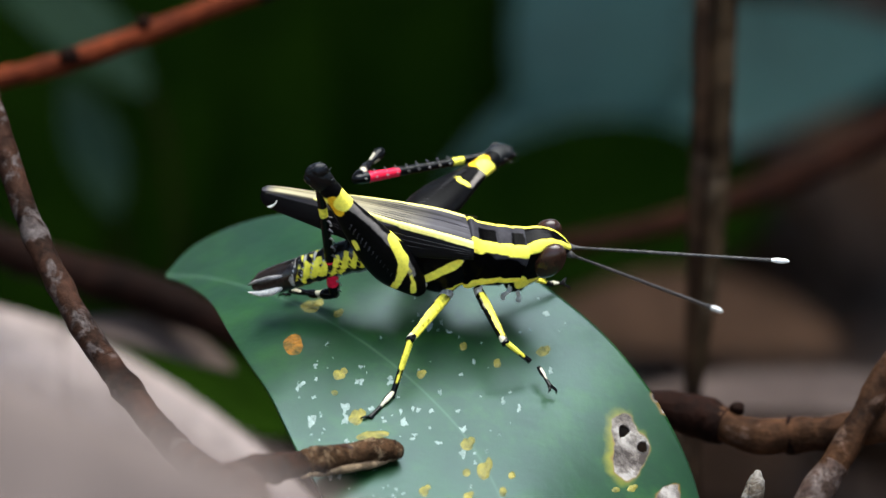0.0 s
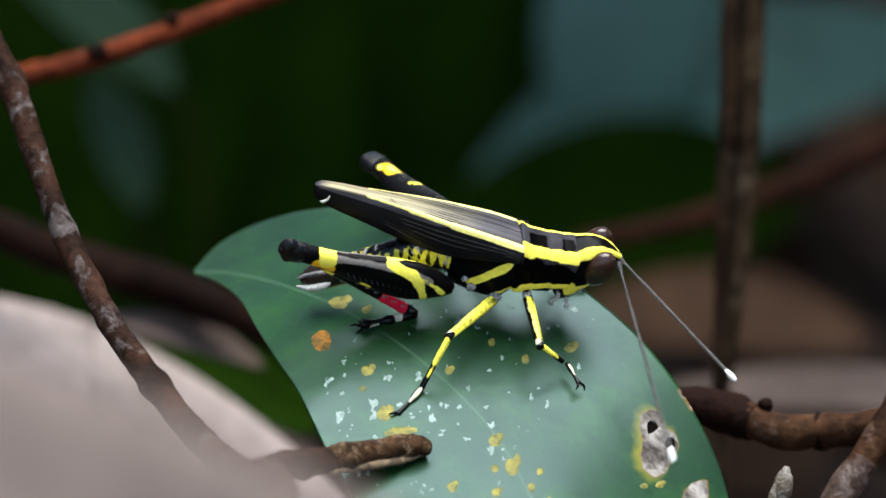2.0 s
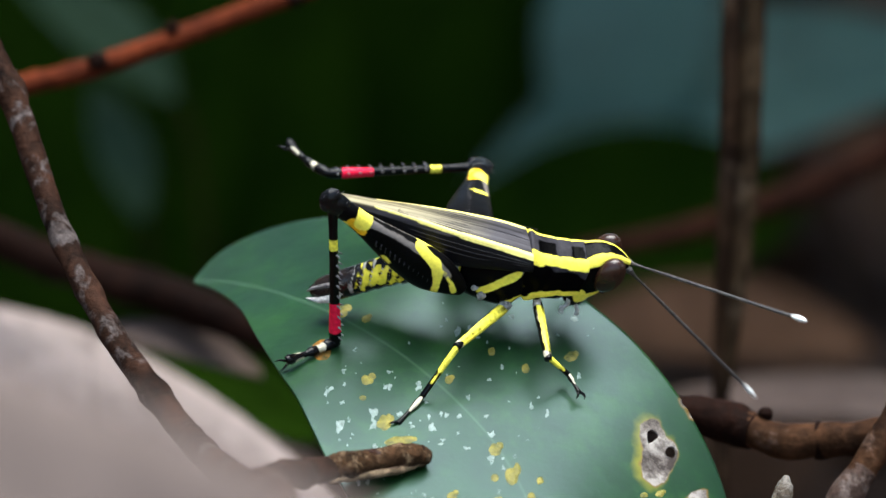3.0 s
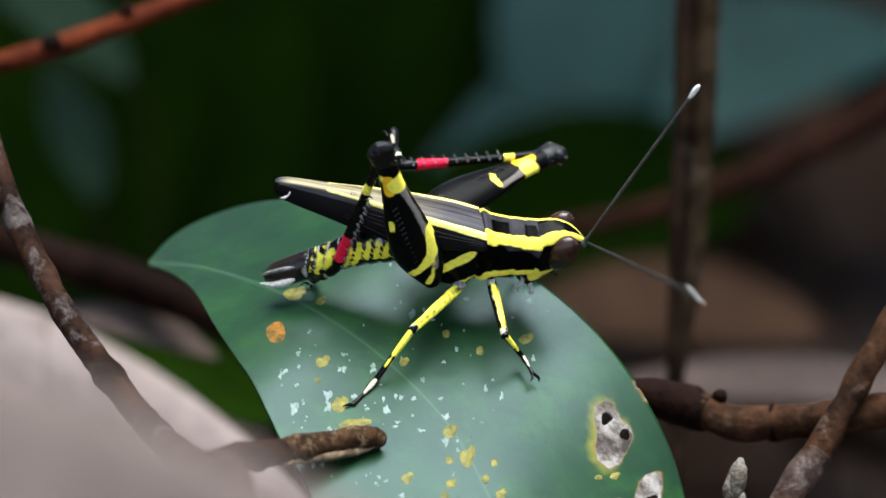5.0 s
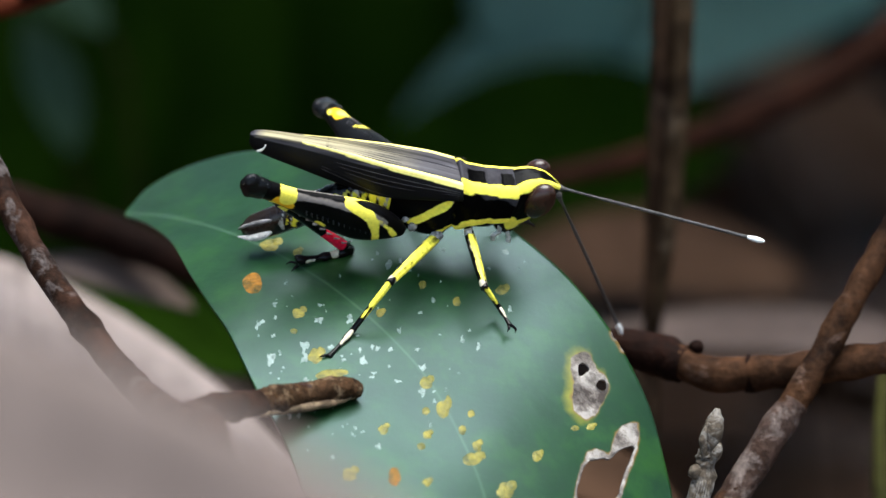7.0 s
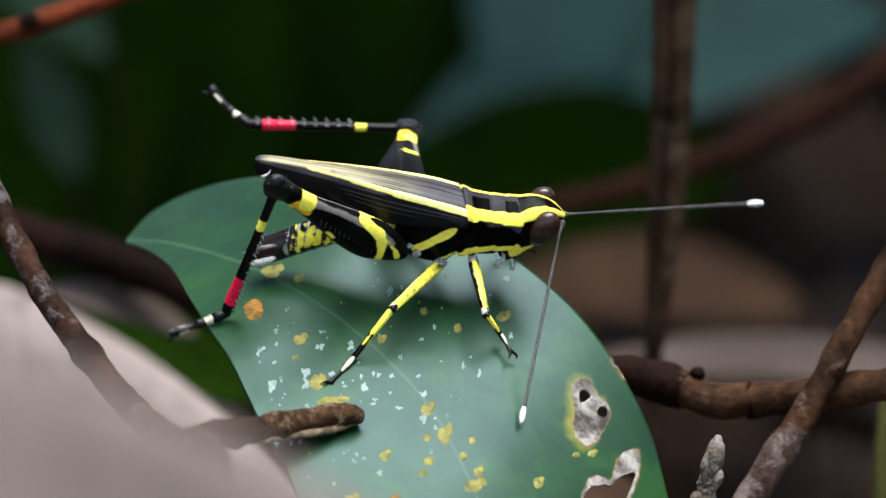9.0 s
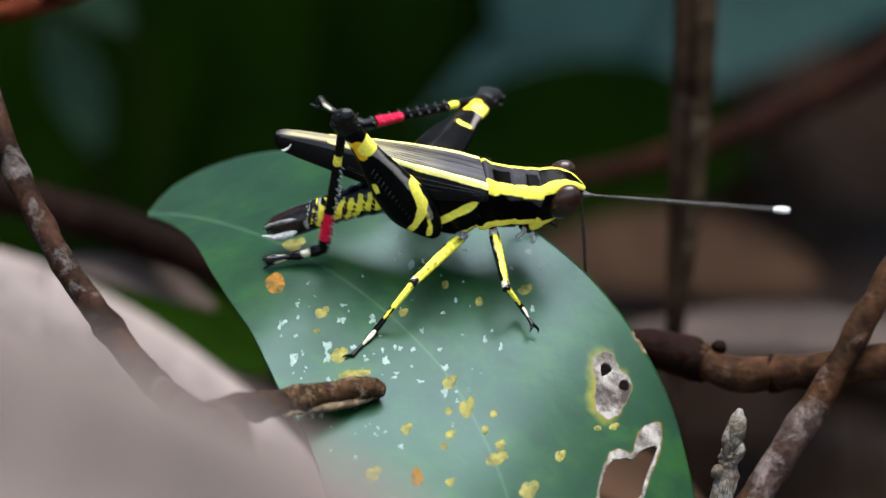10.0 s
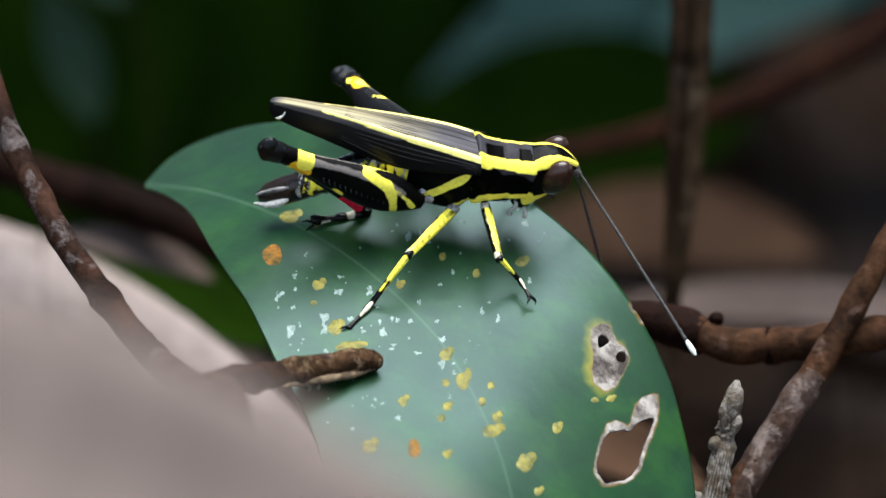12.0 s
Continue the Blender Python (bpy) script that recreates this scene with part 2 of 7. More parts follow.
def tube(bm, points, n=40, seg=14, rough=0.08, knots=(), seed=0.0):
    """A twig through points (x, y, z, radius); knots: (share of length, swelling)."""
    pts = spline(points, n)
    rings, side = [], Vector((0.3, 1, 0.2))
    for k, q in enumerate(pts):
        a, c = pts[max(k - 1, 0)], pts[min(k + 1, n)]
        d = Vector((c - a)[:3]).normalized()
        side = (side - d * side.dot(d)).normalized()
        up = d.cross(side)
        r = q[3] * (1 + sum(h * math.exp(-((k / n - s) * n / 1.2) ** 2) for s, h in knots))
        ring = []
        for i in range(seg):
            w = 2 * math.pi * i / seg
            o = side * math.cos(w) + up * math.sin(w)
            p = Vector(q[:3]) + o * r
            ring.append(p + o * r * rough * 2 * noise.noise(p * (0.8 / max(q[3], 0.3)) + Vector((seed, 0, 0))))
        rings.append(ring)
    loft(bm, rings)


def limb(bm, profile, n=40, seg=16, bend=0.0):
    """A leg piece along +x; profile rows: x, half width, half height, height of its axis."""
    rings = []
    for x, wy, wz, zc in spline(profile, n):
        wy, wz = max(wy, 0.02), max(wz, 0.02)
        rings.append([Vector((x, wy * math.cos(2 * math.pi * i / seg), zc + wz * math.sin(2 * math.pi * i / seg))) for i in range(seg)])
    loft(bm, rings)


def blob(bm, at, size, rings=10, seg=14, matrix=None):
    r = bmesh.ops.create_uvsphere(bm, u_segments=seg, v_segments=rings, radius=1)
    for v in r["verts"]:
        p = Vector((v.co.x * size[0], v.co.y * size[1], v.co.z * size[2]))
        v.co = (matrix @ p if matrix else p) + Vector(at)
    return r["verts"]


def near_line(p, a, c):
    d = c - a
    s = max(0.0, min(1.0, (p - a).dot(d) / max(d.length_squared, 1e-9)))
    return (p - a - d * s).length


def paint(ob, key, stripes, mirrored=True):
    """Writes how deep each vertex lies within stripes: (half width, point, point, ...), in millimetres."""
    me = ob.data
    att = me.attributes.get(key) or me.attributes.new(key, "FLOAT", "POINT")
    for v in me.vertices:
        p = v.co / MM
        if mirrored:
            p = Vector((p.x, abs(p.y), p.z))
        best = -5.0
        for w, *line in stripes:
            for a, c in zip(line, line[1:]):
                best = max(best, w - near_line(p, Vector(a), Vector(c)))
        att.data[v.index].value = best


def paint_by(ob, key, rule):
    att = ob.data.attributes.get(key) or ob.data.attributes.new(key, "FLOAT", "POINT")
    for v in ob.data.vertices:
        att.data[v.index].value = rule(v.co / MM)


# ---- ground ----
bm = bmesh.new()
bmesh.ops.create_grid(bm, x_segments=60, y_segments=60, size=1)
for v in bm.verts:
    x, y = v.co.x, v.co.y
    v.co.x, v.co.y = 400 * x ** 5 + x * 0.8, 400 * y ** 5 + y * 0.8 + 0.6
    if abs(v.co.x) < 3 and abs(v.co.y) < 3:
        v.co.z = 0.012 * noise.noise(Vector((v.co.x * 6, v.co.y * 6, 0)))
me = mesh_of("ground", bm, scale=1.0)
me.materials.append(M_LITTER)
tagged(new("ground", me), "brown shaded forest floor strewn with leaf litter", "ground", kind="structure")


# ---- the large leaf ----
LEFT = [(-24.7, -2.5), (-22.7, -3.2), (-20.6, -4.7), (-18.9, -7.5), (-17.2, -10.2), (-15.5, -12.7), (-14.1, -15.5), (-12.8, -18.2), (-10.6, -22.1), (-8.7, -27.0), (-6.7, -34.5), (7.3, -48.5)]
MIDRIB = [(-24.7, -2.5), (-22.0, -2.5), (-18.2, -3.2), (-13.7, -4.7), (-9.2, -7.0), (-5.2, -9.7), (-1.2, -13.2), (2.1, -16.9), (4.8, -21.5), (7.1, -27.0), (8.6, -34.5), (9.1, -49.0)]
RIGHT = [(-24.7, -2.5), (-22.0, 0.2), (-16.7, 2.5), (-10.2, 3.3), (-3.2, 2.6), (3.8, 0.1), (9.1, -3.4), (14.6, -8.0), (19.3, -14.2), (22.6, -22.0), (23.6, -34.5), (10.8, -48.5)]
NS, NT = 260, 170
HOLE = Vector((17.9, 0, -26.1))
DRY = Vector((16.3, 0, -16.9))


def hang(x, z):
    """How far back the leaf's face lies at a place seen from the front."""
    d = 3.5 + 0.178 * (x + 13.7) + 1.148 * (z + 3.75)
    # the tip and the free margin arch back
    tip, margin = max(0.0, 1.0 - (x - z)), max(0.0, 0.85 * x - 0.53 * z - 8.5)
    return d + 0.04 * tip * tip + 0.0175 * margin * margin


def face(x, z):
    return hang(x, z) + 0.16 * noise.noise(Vector((x * 0.12, z * 0.12, 3)))


def leaf_point(s, t, lines):
    a, c, e = (np.array(l[s]) for l in lines)
    x, z = c + t * (e - a) / 2 + t * t * ((e + a) / 2 - c)
    y = face(x, z)
    k = 1 + y / DISTANCE
    return Vector((x * k, y, z * k))


def inside(p, at, w, h, seed):
    """Millimetres within an uneven blotch (positive inside)."""
    k = 1 + p.y / DISTANCE
    d = Vector((p.x / k - at.x, p.z / k - at.z))
    a = math.atan2(d.y, d.x)
    n = noise.noise(Vector((math.cos(a) * 1.6, math.sin(a) * 1.6, seed)))
    r = 1.0 / math.sqrt((math.cos(a) / w) ** 2 + (math.sin(a) / h) ** 2) * (1 + 0.4 * n)
    return r - d.length


leaf = thing("leaf", (0, 0, 0), "large glossy dark green leaf, spotted, holed and drooping under the grasshopper", "leaf")
lines = [spline(l, NS) for l in (LEFT, MIDRIB, RIGHT)]
bm = bmesh.new()
vein_layer = bm.verts.layers.float.new("vein")
grid = [[bm.verts.new(leaf_point(i, 2 * j / NT - 1, lines)) for j in range(NT + 1)] for i in range(2, NS + 1)]
BITES = (Vector((19.1, 0, -13.0)), Vector((19.8, 0, -14.0)))
TEAR = [(15.4, -27.7), (15.4, -27.0), (15.7, -25.7), (16.0, -24.8), (16.6, -24.2), (17.7, -24.0), (18.2, -24.2), (18.7, -23.7), (19.3, -23.2), (20.4, -22.9), (20.6, -23.1), (20.2, -24.1), (19.8, -25.1), (19.4, -26.2), (19.2, -27.2), (18.6, -28.0), (17.8, -28.5), (16.8, -28.7), (16.1, -28.8)]
FLAP = [(16.0, -24.4), (16.3, -23.6), (17.0, -23.2), (17.8, -23.4), (18.1, -23.9), (18.6, -22.7), (18.9, -21.8), (19.5, -21.1), (20.8, -20.8), (20.9, -22.0), (20.7, -23.1), (19.3, -23.6), (18.1, -24.4)]
PATCH = [(14.9, -15.1), (15.7, -14.6), (16.6, -14.7), (16.9, -15.6), (17.2, -16.4), (17.9, -16.6), (18.2, -17.5), (18.1, -18.4), (17.5, -19.4), (16.9, -20.4), (16.2, -20.6), (15.2, -19.9), (14.9, -18.6), (15.1, -17.4), (14.9, -16.1)]
PINHOLES = [(15.5, -15.8), (15.9, -15.5), (16.4, -15.7), (16.5, -16.2), (16.0, -16.7), (15.5, -17.0), (15.5, -16.3)], [(17.1, -17.4), (17.5, -17.0), (18.0, -17.2), (18.1, -17.7), (17.7, -18.1), (17.1, -17.9)]


def within(p, line):
    """Millimetres inside an outline seen from the front (negative outside)."""
    k = 1 + p.y / DISTANCE
    x, z = p.x / k, p.z / k
    best, odd = 1e9, False
    for (ax, az), (cx, cz) in zip(line, line[1:] + line[:1]):
        dx, dz = cx - ax, cz - az
        s = max(0.0, min(1.0, ((x - ax) * dx + (z - az) * dz) / (dx * dx + dz * dz)))
        best = min(best, math.hypot(x - ax - s * dx, z - az - s * dz))
        if (az > z) != (cz > z) and x < dx * (z - az) / dz + ax:
            odd = not odd
    return (best if odd else -best) + 0.12 * noise.noise(Vector((x * 1.7, z * 1.7, 2)))


def opening(p):
    return max(inside(p, BITES[0], 0.55, 0.6, 1.0), inside(p, BITES[1], 0.6, 0.5, 3.0), within(p, TEAR), within(p, PINHOLES[0]), within(p, PINHOLES[1]))


depth, cuts = {}, {}
for i, row in enumerate(grid):
    half = np.linalg.norm(np.array(lines[2][i + 2]) - np.array(lines[0][i + 2])) / 2
    for j, v in enumerate(row):
        t = abs(2 * j / NT - 1)
        side = abs((((i + 2) / NS * 17 - t * 2.4) % 1) - 0.5) * 3.0
        v[vein_layer] = max(0.08 - t * half, -0.05 - side * 0.5 - t * 0.1)
        depth[v] = opening(v.co)


def cut(a, c):
    """The corner where a grid line meets a hole's edge."""
    key = frozenset((a, c))
    if key not in cuts:
        s = depth[a] / (depth[a] - depth[c])
        cuts[key] = bm.verts.new(a.co.lerp(c.co, s))
        cuts[key][vein_layer] = -1.0
    return cuts[key]


for i in range(len(grid) - 1):
    for j in range(NT):
        quad = (grid[i][j], grid[i][j + 1], grid[i + 1][j + 1], grid[i + 1][j])
        ring = []
        for a, c in zip(quad, quad[1:] + quad[:1]):
            if depth[a] < 0:
                ring.append(a)
            if (depth[a] < 0) != (depth[c] < 0):
                ring.append(cut(a, c))
        if len(ring) > 2:
            bm.faces.new(ring)
for row in grid:
    for v in row:
        if not v.link_faces:
            bm.verts.remove(v)
blade = piece("blade", bm, M_LEAF, leaf)
left_of_patch = [(x - 0.35, z + 0.1) for x, z in PATCH]
paint_by(blade, "halo", lambda p: max(within(p, left_of_patch) - 0.32, within(p, TEAR) - 0.8))
paint_by(blade, "dead", lambda p: max(inside(p, BITES[0], 0.72, 0.75, 1.0), inside(p, BITES[1], 0.78, 0.65, 3.0), within(p, TEAR) + 0.22, within(p, FLAP), within(p, PATCH)))
bm = bmesh.new()
tube(bm, [(9.0, -19.0, -46.0, 0.9), (9.5, -21.0, -60.0, 1.1), (14.0, -20.0, -120.0, 1.4), (16.0, -18.0, -262.0, 1.8)], 30, 12, 0.08)
piece("stalk", bm, M_BARK, leaf, "brown leaf stalk")
thick = blade.modifiers.new("thickness", "SOLIDIFY")
thick.thickness, thick.offset = 0.25 * MM, 0


def on_leaf(x, z, lift=0.1):
    y = face(x, z)
    k = 1 + y / DISTANCE
    # the face leans back by about 49 degrees
    return Vector((x * k, y - (lift + 0.12) * 0.75, z * k + (lift + 0.12) * 0.6))


def scab(bm, x, z, w, h, seed, lift=0.03, n=18, uneven=0.3):
    """A thin crust that lies on the leaf."""
    c = bm.verts.new(on_leaf(x, z, lift))
    loop, low = [], []
    for i in range(n):
        a = 2 * math.pi * i / n
        r = 1 + uneven * noise.noise(Vector((math.cos(a) * 1.3, math.sin(a) * 1.3, seed)))
        loop.append(bm.verts.new(on_leaf(x + w * r * math.cos(a) * 0.85, z + h * r * math.sin(a) * 0.85, lift)))
        low.append(bm.verts.new(on_leaf(x + w * r * math.cos(a), z + h * r * math.sin(a), -0.06)))
    for i in range(n):
        j = (i + 1) % n
        bm.faces.new((c, loop[i], loop[j]))
        bm.faces.new((loop[i], low[i], low[j], loop[j]))


for k, (x, z, w, h) in enumerate(((-11.7, -5.2, 1.00, 0.60), (-9.3, -5.8, 0.45, 0.40), (-9.2, -11.2, 0.60, 0.55), (-9.6, -12.8, 0.35, 0.30), (-7.7, -15.0, 0.70, 0.70), (-6.5, -16.7, 1.40, 0.50), (-2.0, -11.2, 0.45, 0.40), (2.1, -17.4, 0.60, 0.65), (3.6, -19.7, 0.65, 1.00), (2.1, -19.9, 0.40, 0.40), (6.1, -20.1, 0.35, 0.40), (5.3, -21.6, 0.40, 0.45), (-1.7, -21.5, 0.50, 0.50), (2.2, -22.0, 0.45, 0.45), (1.7, -23.0, 0.40, 0.35), (6.2, -24.2, 1.00, 0.70), (6.6, -23.0, 0.45, 0.60), (-4.7, -25.5, 0.70, 0.70), (11.9, -23.9, 0.50, 0.55), (9.1, -27.0, 0.85, 0.85), (15.3, -21.4, 0.40, 0.30), (16.7, -21.3, 0.45, 0.35), (2.2, -26.2, 0.45, 0.40), (1.8, -8.7, 0.40, 0.40), (4.8, -10.2, 0.40, 0.45), (8.8, -9.2, 0.60, 0.50), (10.3, -29.5, 0.45, 0.40), (22.3, -26.4, 0.30, 0.40), (-20.3, -2.8, 0.60, 0.30))):
    bm = bmesh.new()
    scab(bm, x, z, w, h, k * 3.7)
    if w > 0.4:
        scab(bm, x + 0.7 * w, z + 0.6 * h, w * 0.6, h * 0.6, k * 2.3, 0.036)
    piece("scale_spot", bm, M_SPOT, leaf, "yellow-brown crust spot")
for k, (x, z, w, h) in enumerate(((-13.2, -8.6, 1.05, 1.00), (-0.7, -25.7, 0.65, 0.90))):
    bm = bmesh.new()
    scab(bm, x, z, w, h, k * 5.1)
    piece("rust_spot", bm, M_RUST, leaf, "orange rust spot")
rng = random.Random(4)
for k in range(440):
    i, t = int(rng.uniform(0.16, 0.88) * NS), rng.uniform(-0.93, 0.93)
    q = leaf_point(i, t, lines)
    f = 1 + q.y / DISTANCE
    w = rng.choice((0.08, 0.1, 0.12, 0.14, 0.17, 0.2, 0.26, 0.34))
    breadth = np.linalg.norm(np.array(lines[2][i]) - np.array(lines[0][i]))
    if rng.random() * 38 > breadth or max(opening(q), within(q, PATCH), within(q, FLAP)) > -0.9:
        continue
    bm = bmesh.new()
    scab(bm, q.x / f, q.z / f, w, w * rng.uniform(0.5, 1.7), k * 1.9, 0.015, 12, 1.2)
    piece("fleck", bm, M_FLECK, leaf)

# ---- twigs and branches ----
def ground_at(y):
    """The stage height of the forest floor, so far back."""
    return (-240 + 0.309 * y) / 0.951


def rooted(points, dx=10.0):
    """The same line, led on from its last point down into the ground."""
    x, y, z, r = points[-1]
    g = ground_at(y)
    return points + [(x + dx * 0.7, y, z + (g - z) * 0.35, r * 1.1), (x + dx, y + 2, g - 2, r * 1.3)]


twig = thing("twig", (-17.6, -42.0, -18.8), "grey-brown twig with a broken stub lying across the leaf", "twig")
bm = bmesh.new()
tube(bm, rooted([(*(-46.6, 14.0, 23.7), 1.1), (*(-41.65, 10.0, 14.8), 1.25), (*(-36.95, 4.0, 2.6), 1.1), (*(-31.95, -3.0, -6.4), 1.15), (*(-26.85, -10.0, -12.9), 1.18), (*(-22.03, -24.0, -17.1), 1.25), (*(-17.53, -44.0, -19.1), 1.35), (*(-13.53, -75.0, -22.1), 1.5)], 8), 110, 18, 0.06, ((0.11, 0.2), (0.24, 0.15), (0.29, 0.12), (0.43, 0.25)))
piece("stem", bm, M_BARK, twig)
bm = bmesh.new()
tube(bm, [(*(-17.8, -42.0, -18.7), 1.25), (*(-15.8, -28.0, -18.5), 1.2), (*(-12.2, -18.6, -18.3), 1.15), (*(-7.0, -13.9, -17.7), 1.05), (*(-4.4, -12.6, -17.4), 0.95), (*(-3.8, -12.3, -17.5), 0.6)], 50, 16, 0.16, ((0.2, 0.15), (0.55, 0.1)))
stub = piece("stub", bm, M_BARK, twig, "broken stub with split wood")
bm = bmesh.new()
tube(bm, [(*(-12.0, -19.7, -19.3), 0.2), (*(-8.9, -16.9, -18.9), 0.36), (*(-6.0, -14.3, -18.5), 0.34), (*(-4.2, -13.0, -18.0), 0.2)], 40, 10, 0.18)
piece("split_wood", bm, M_WOOD, stub, "bare torn wood")
bm = bmesh.new()
tube(bm, [(*(-12.2, -18.9, -18.3), 1.0), (*(-11.5, -18.2, -18.3), 1.22), (*(-7.0, -14.1, -17.6), 1.12), (*(-4.6, -12.9, -17.4), 1.02), (*(-3.7, -12.3, -17.5), 0.62)], 50, 18, 0.14, ((0.3, 0.05), (0.6, 0.06)), 5.0)
piece("torn_end", bm, M_TORN, stub, "brown torn end")


def branch(label, material, points, knots=(), rough=0.1, n=60, dx=12.0, marks=()):
    ob = thing("branch", points[0][:3], label, "branch")
    bm = bmesh.new()
    tube(bm, rooted(points, dx), n + 20, 16, rough, knots, points[0][0])
    piece("stem", bm, material, ob)
    for x, y, z, r in marks:
        bm = bmesh.new()
        for v in blob(bm, (x, y, z), (r, r * 0.9, r * 0.85)):
            v.co += Vector((0.2, 0.1, 0.2)) * r * noise.noise(v.co * 1.5)
        piece("knot", bm, M_BARK_DARK, ob, "dark knot in the bark")
    return ob


branch("red-brown branch in shade behind the leaf", M_BARK_RED, [(*(-9.5, 80.0, 29.6), 1.0), (*(-19.8, 76.0, 25.9), 1.1), (*(-38.0, 72.0, 19.0), 1.15), (*(-52.1, 70.0, 14.6), 1.1), (*(-63.5, 70.0, 2.3), 1.2)], (), dx=-10, marks=[(*(-37.8, 70.6, 19.5), 1.05), (*(-30.3, 72.6, 23.0), 0.8), (*(-18.1, 76.0, 26.1), 1.1)])
branch("dark reddish branch behind the leaf", M_BARK_DARK, [(*(-8.9, 116.0, -13.5), 2.0), (*(-22.4, 116.0, -8.6), 2.2), (*(-32.4, 118.0, -4.9), 2.3), (*(-44.9, 120.0, -1.2), 2.2), (*(-59.0, 125.0, 1.9), 2.2)], dx=-25)
upright = branch("two upright grey-brown stems joining behind the leaf", M_STEM, [(*(26.9, 80.0, 36.6), 1.2), (*(26.7, 80.0, 17.0), 1.15), (*(26.3, 82.0, 2.4), 1.1), (*(25.9, 84.0, -10.5), 1.0), (*(25.8, 86.0, -24.6), 0.9), (*(25.8, 90.0, -38.9), 0.9)], dx=-6)
bm = bmesh.new()
tube(bm, [(*(29.6, 79.0, 37.0), 1.15), (*(28.9, 79.0, 20.0), 1.1), (*(28.2, 79.5, 4.6), 1.0), (*(27.2, 81.0, -5.9), 0.8), (*(26.3, 83.5, -14.0), 0.55)], 60, 14, 0.1, ((0.3, 0.15), (0.62, 0.12)), 2.0)
piece("side_stem", bm, M_STEM_PALE, upright, "paler tan stem beside the darker one")
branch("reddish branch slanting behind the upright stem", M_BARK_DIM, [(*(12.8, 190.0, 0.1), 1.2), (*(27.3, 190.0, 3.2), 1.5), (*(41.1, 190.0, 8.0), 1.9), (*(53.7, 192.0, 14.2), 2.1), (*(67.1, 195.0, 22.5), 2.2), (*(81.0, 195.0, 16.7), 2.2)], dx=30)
jointed = branch("jointed brown branch coming out under the leaf", M_BARK_TAN, [(*(16.0, 22.0, -14.7), 1.2), (*(20.6, 20.0, -14.8), 1.35), (*(24.8, 18.0, -15.7), 1.6), (*(28.2, 16.0, -17.0), 1.6), (*(34.2, 14.0, -16.7), 1.6), (*(41.8, 12.0, -15.8), 1.6), (*(49.8, 10.0, -15.0), 1.6), (*(56.9, 10.0, -18.3), 1.6)], ((0.2, 0.18), (0.32, 0.08), (0.42, 0.06)), dx=15, marks=[(*(26.9, 16.6, -14.6), 0.75)])
for line in ([(*(15.7, 22.0, -14.7), 1.6), (*(20.6, 20.0, -14.8), 1.75), (*(24.1, 18.2, -15.6), 1.98), (*(25.9, 17.2, -16.3), 1.7)], [(*(31.3, 15.0, -17.0), 1.62), (*(31.7, 15.0, -17.0), 1.76), (*(32.2, 14.8, -16.9), 1.64)]):
    bm = bmesh.new()
    tube(bm, line, 24, 16, 0.07, (), 7.0)
    piece("bark_ring", bm, M_BARK_DARK, jointed, "dark crusted bark")
peeled = branch("tan twig with a peeled pale stretch", M_BARK_TAN, [(*(52.4, 16.0, 9.9), 1.2), (*(47.1, 14.0, 0.6), 1.2), (*(42.0, 12.0, -8.1), 1.25), (*(35.4, 9.0, -19.3), 1.3), (*(30.7, 7.0, -26.3), 1.35), (*(27.1, 5.0, -32.3), 1.4)], dx=-14)
bm = bmesh.new()
tube(bm, [(*(35.3, 9.0, -19.5), 1.42), (*(34.4, 8.5, -20.8), 1.44), (*(30.7, 7.0, -26.3), 1.47), (*(27.1, 5.0, -32.3), 1.5), (*(25.5, 4.5, -35.8), 1.5)], 40, 16, 0.1, (), 4.0)
piece("peeled_bark", bm, M_PEEL, peeled, "pale grey weathered bark")
branch("olive green stalk at the edge of the thicket", M_STALK, [(*(48.6, 70.0, -17.5), 0.25), (*(48.4, 70.0, -22.0), 0.6), (*(48.3, 70.0, -28.0), 0.8), (*(48.8, 70.0, -38.0), 0.9)], dx=4)
bud = thing("bud_twig", (25.2, -2.0, -32.8), "dry grey twig ending in a scaly bud", "twig")
for line, name, knots in (
        ([(*(26.8, -2.0, -23.1), 0.72), (*(26.7, -2.0, -24.9), 0.95), (*(26.3, -2.0, -27.1), 1.05), (*(25.8, -2.0, -29.8), 1.25), (*(24.9, -3.0, -33.7), 1.3)], "stem", ((0.06, 0.1), (0.2, 0.12))),):
    bm = bmesh.new()
    tube(bm, rooted(line, -5), 80, 20, 0.14, knots, 3.0)
    stem = piece(name, bm, M_BUD, bud)
for line in ([(*(27.0, -2.2, -23.6), 0.5), (*(27.3, -2.2, -22.1), 0.85), (*(27.6, -2.1, -20.6), 0.78), (*(27.8, -2.0, -19.5), 0.2)],
             [(*(27.2, -2.6, -24.3), 0.3), (*(27.8, -2.9, -23.2), 0.42), (*(28.0, -2.8, -22.5), 0.12)],
             [(*(26.6, -2.7, -23.8), 0.3), (*(26.5, -3.0, -22.1), 0.36), (*(26.9, -2.8, -20.7), 0.1)]):
    bm = bmesh.new()
    tube(bm, line, 20, 12, 0.1, (), line[0][0])
    piece("bud_scale", bm, M_BUD, bud)
for u in ((25.8, -2.6, -25.1), (24.1, -2.8, -29.8)):
    bm = bmesh.new()
    for v in blob(bm, u, (0.62, 0.6, 0.7)):
        v.co += Vector((0.15, 0.1, 0.15)) * noise.noise(v.co * 2)
    piece("bud_scar", bm, M_BUD, bud)
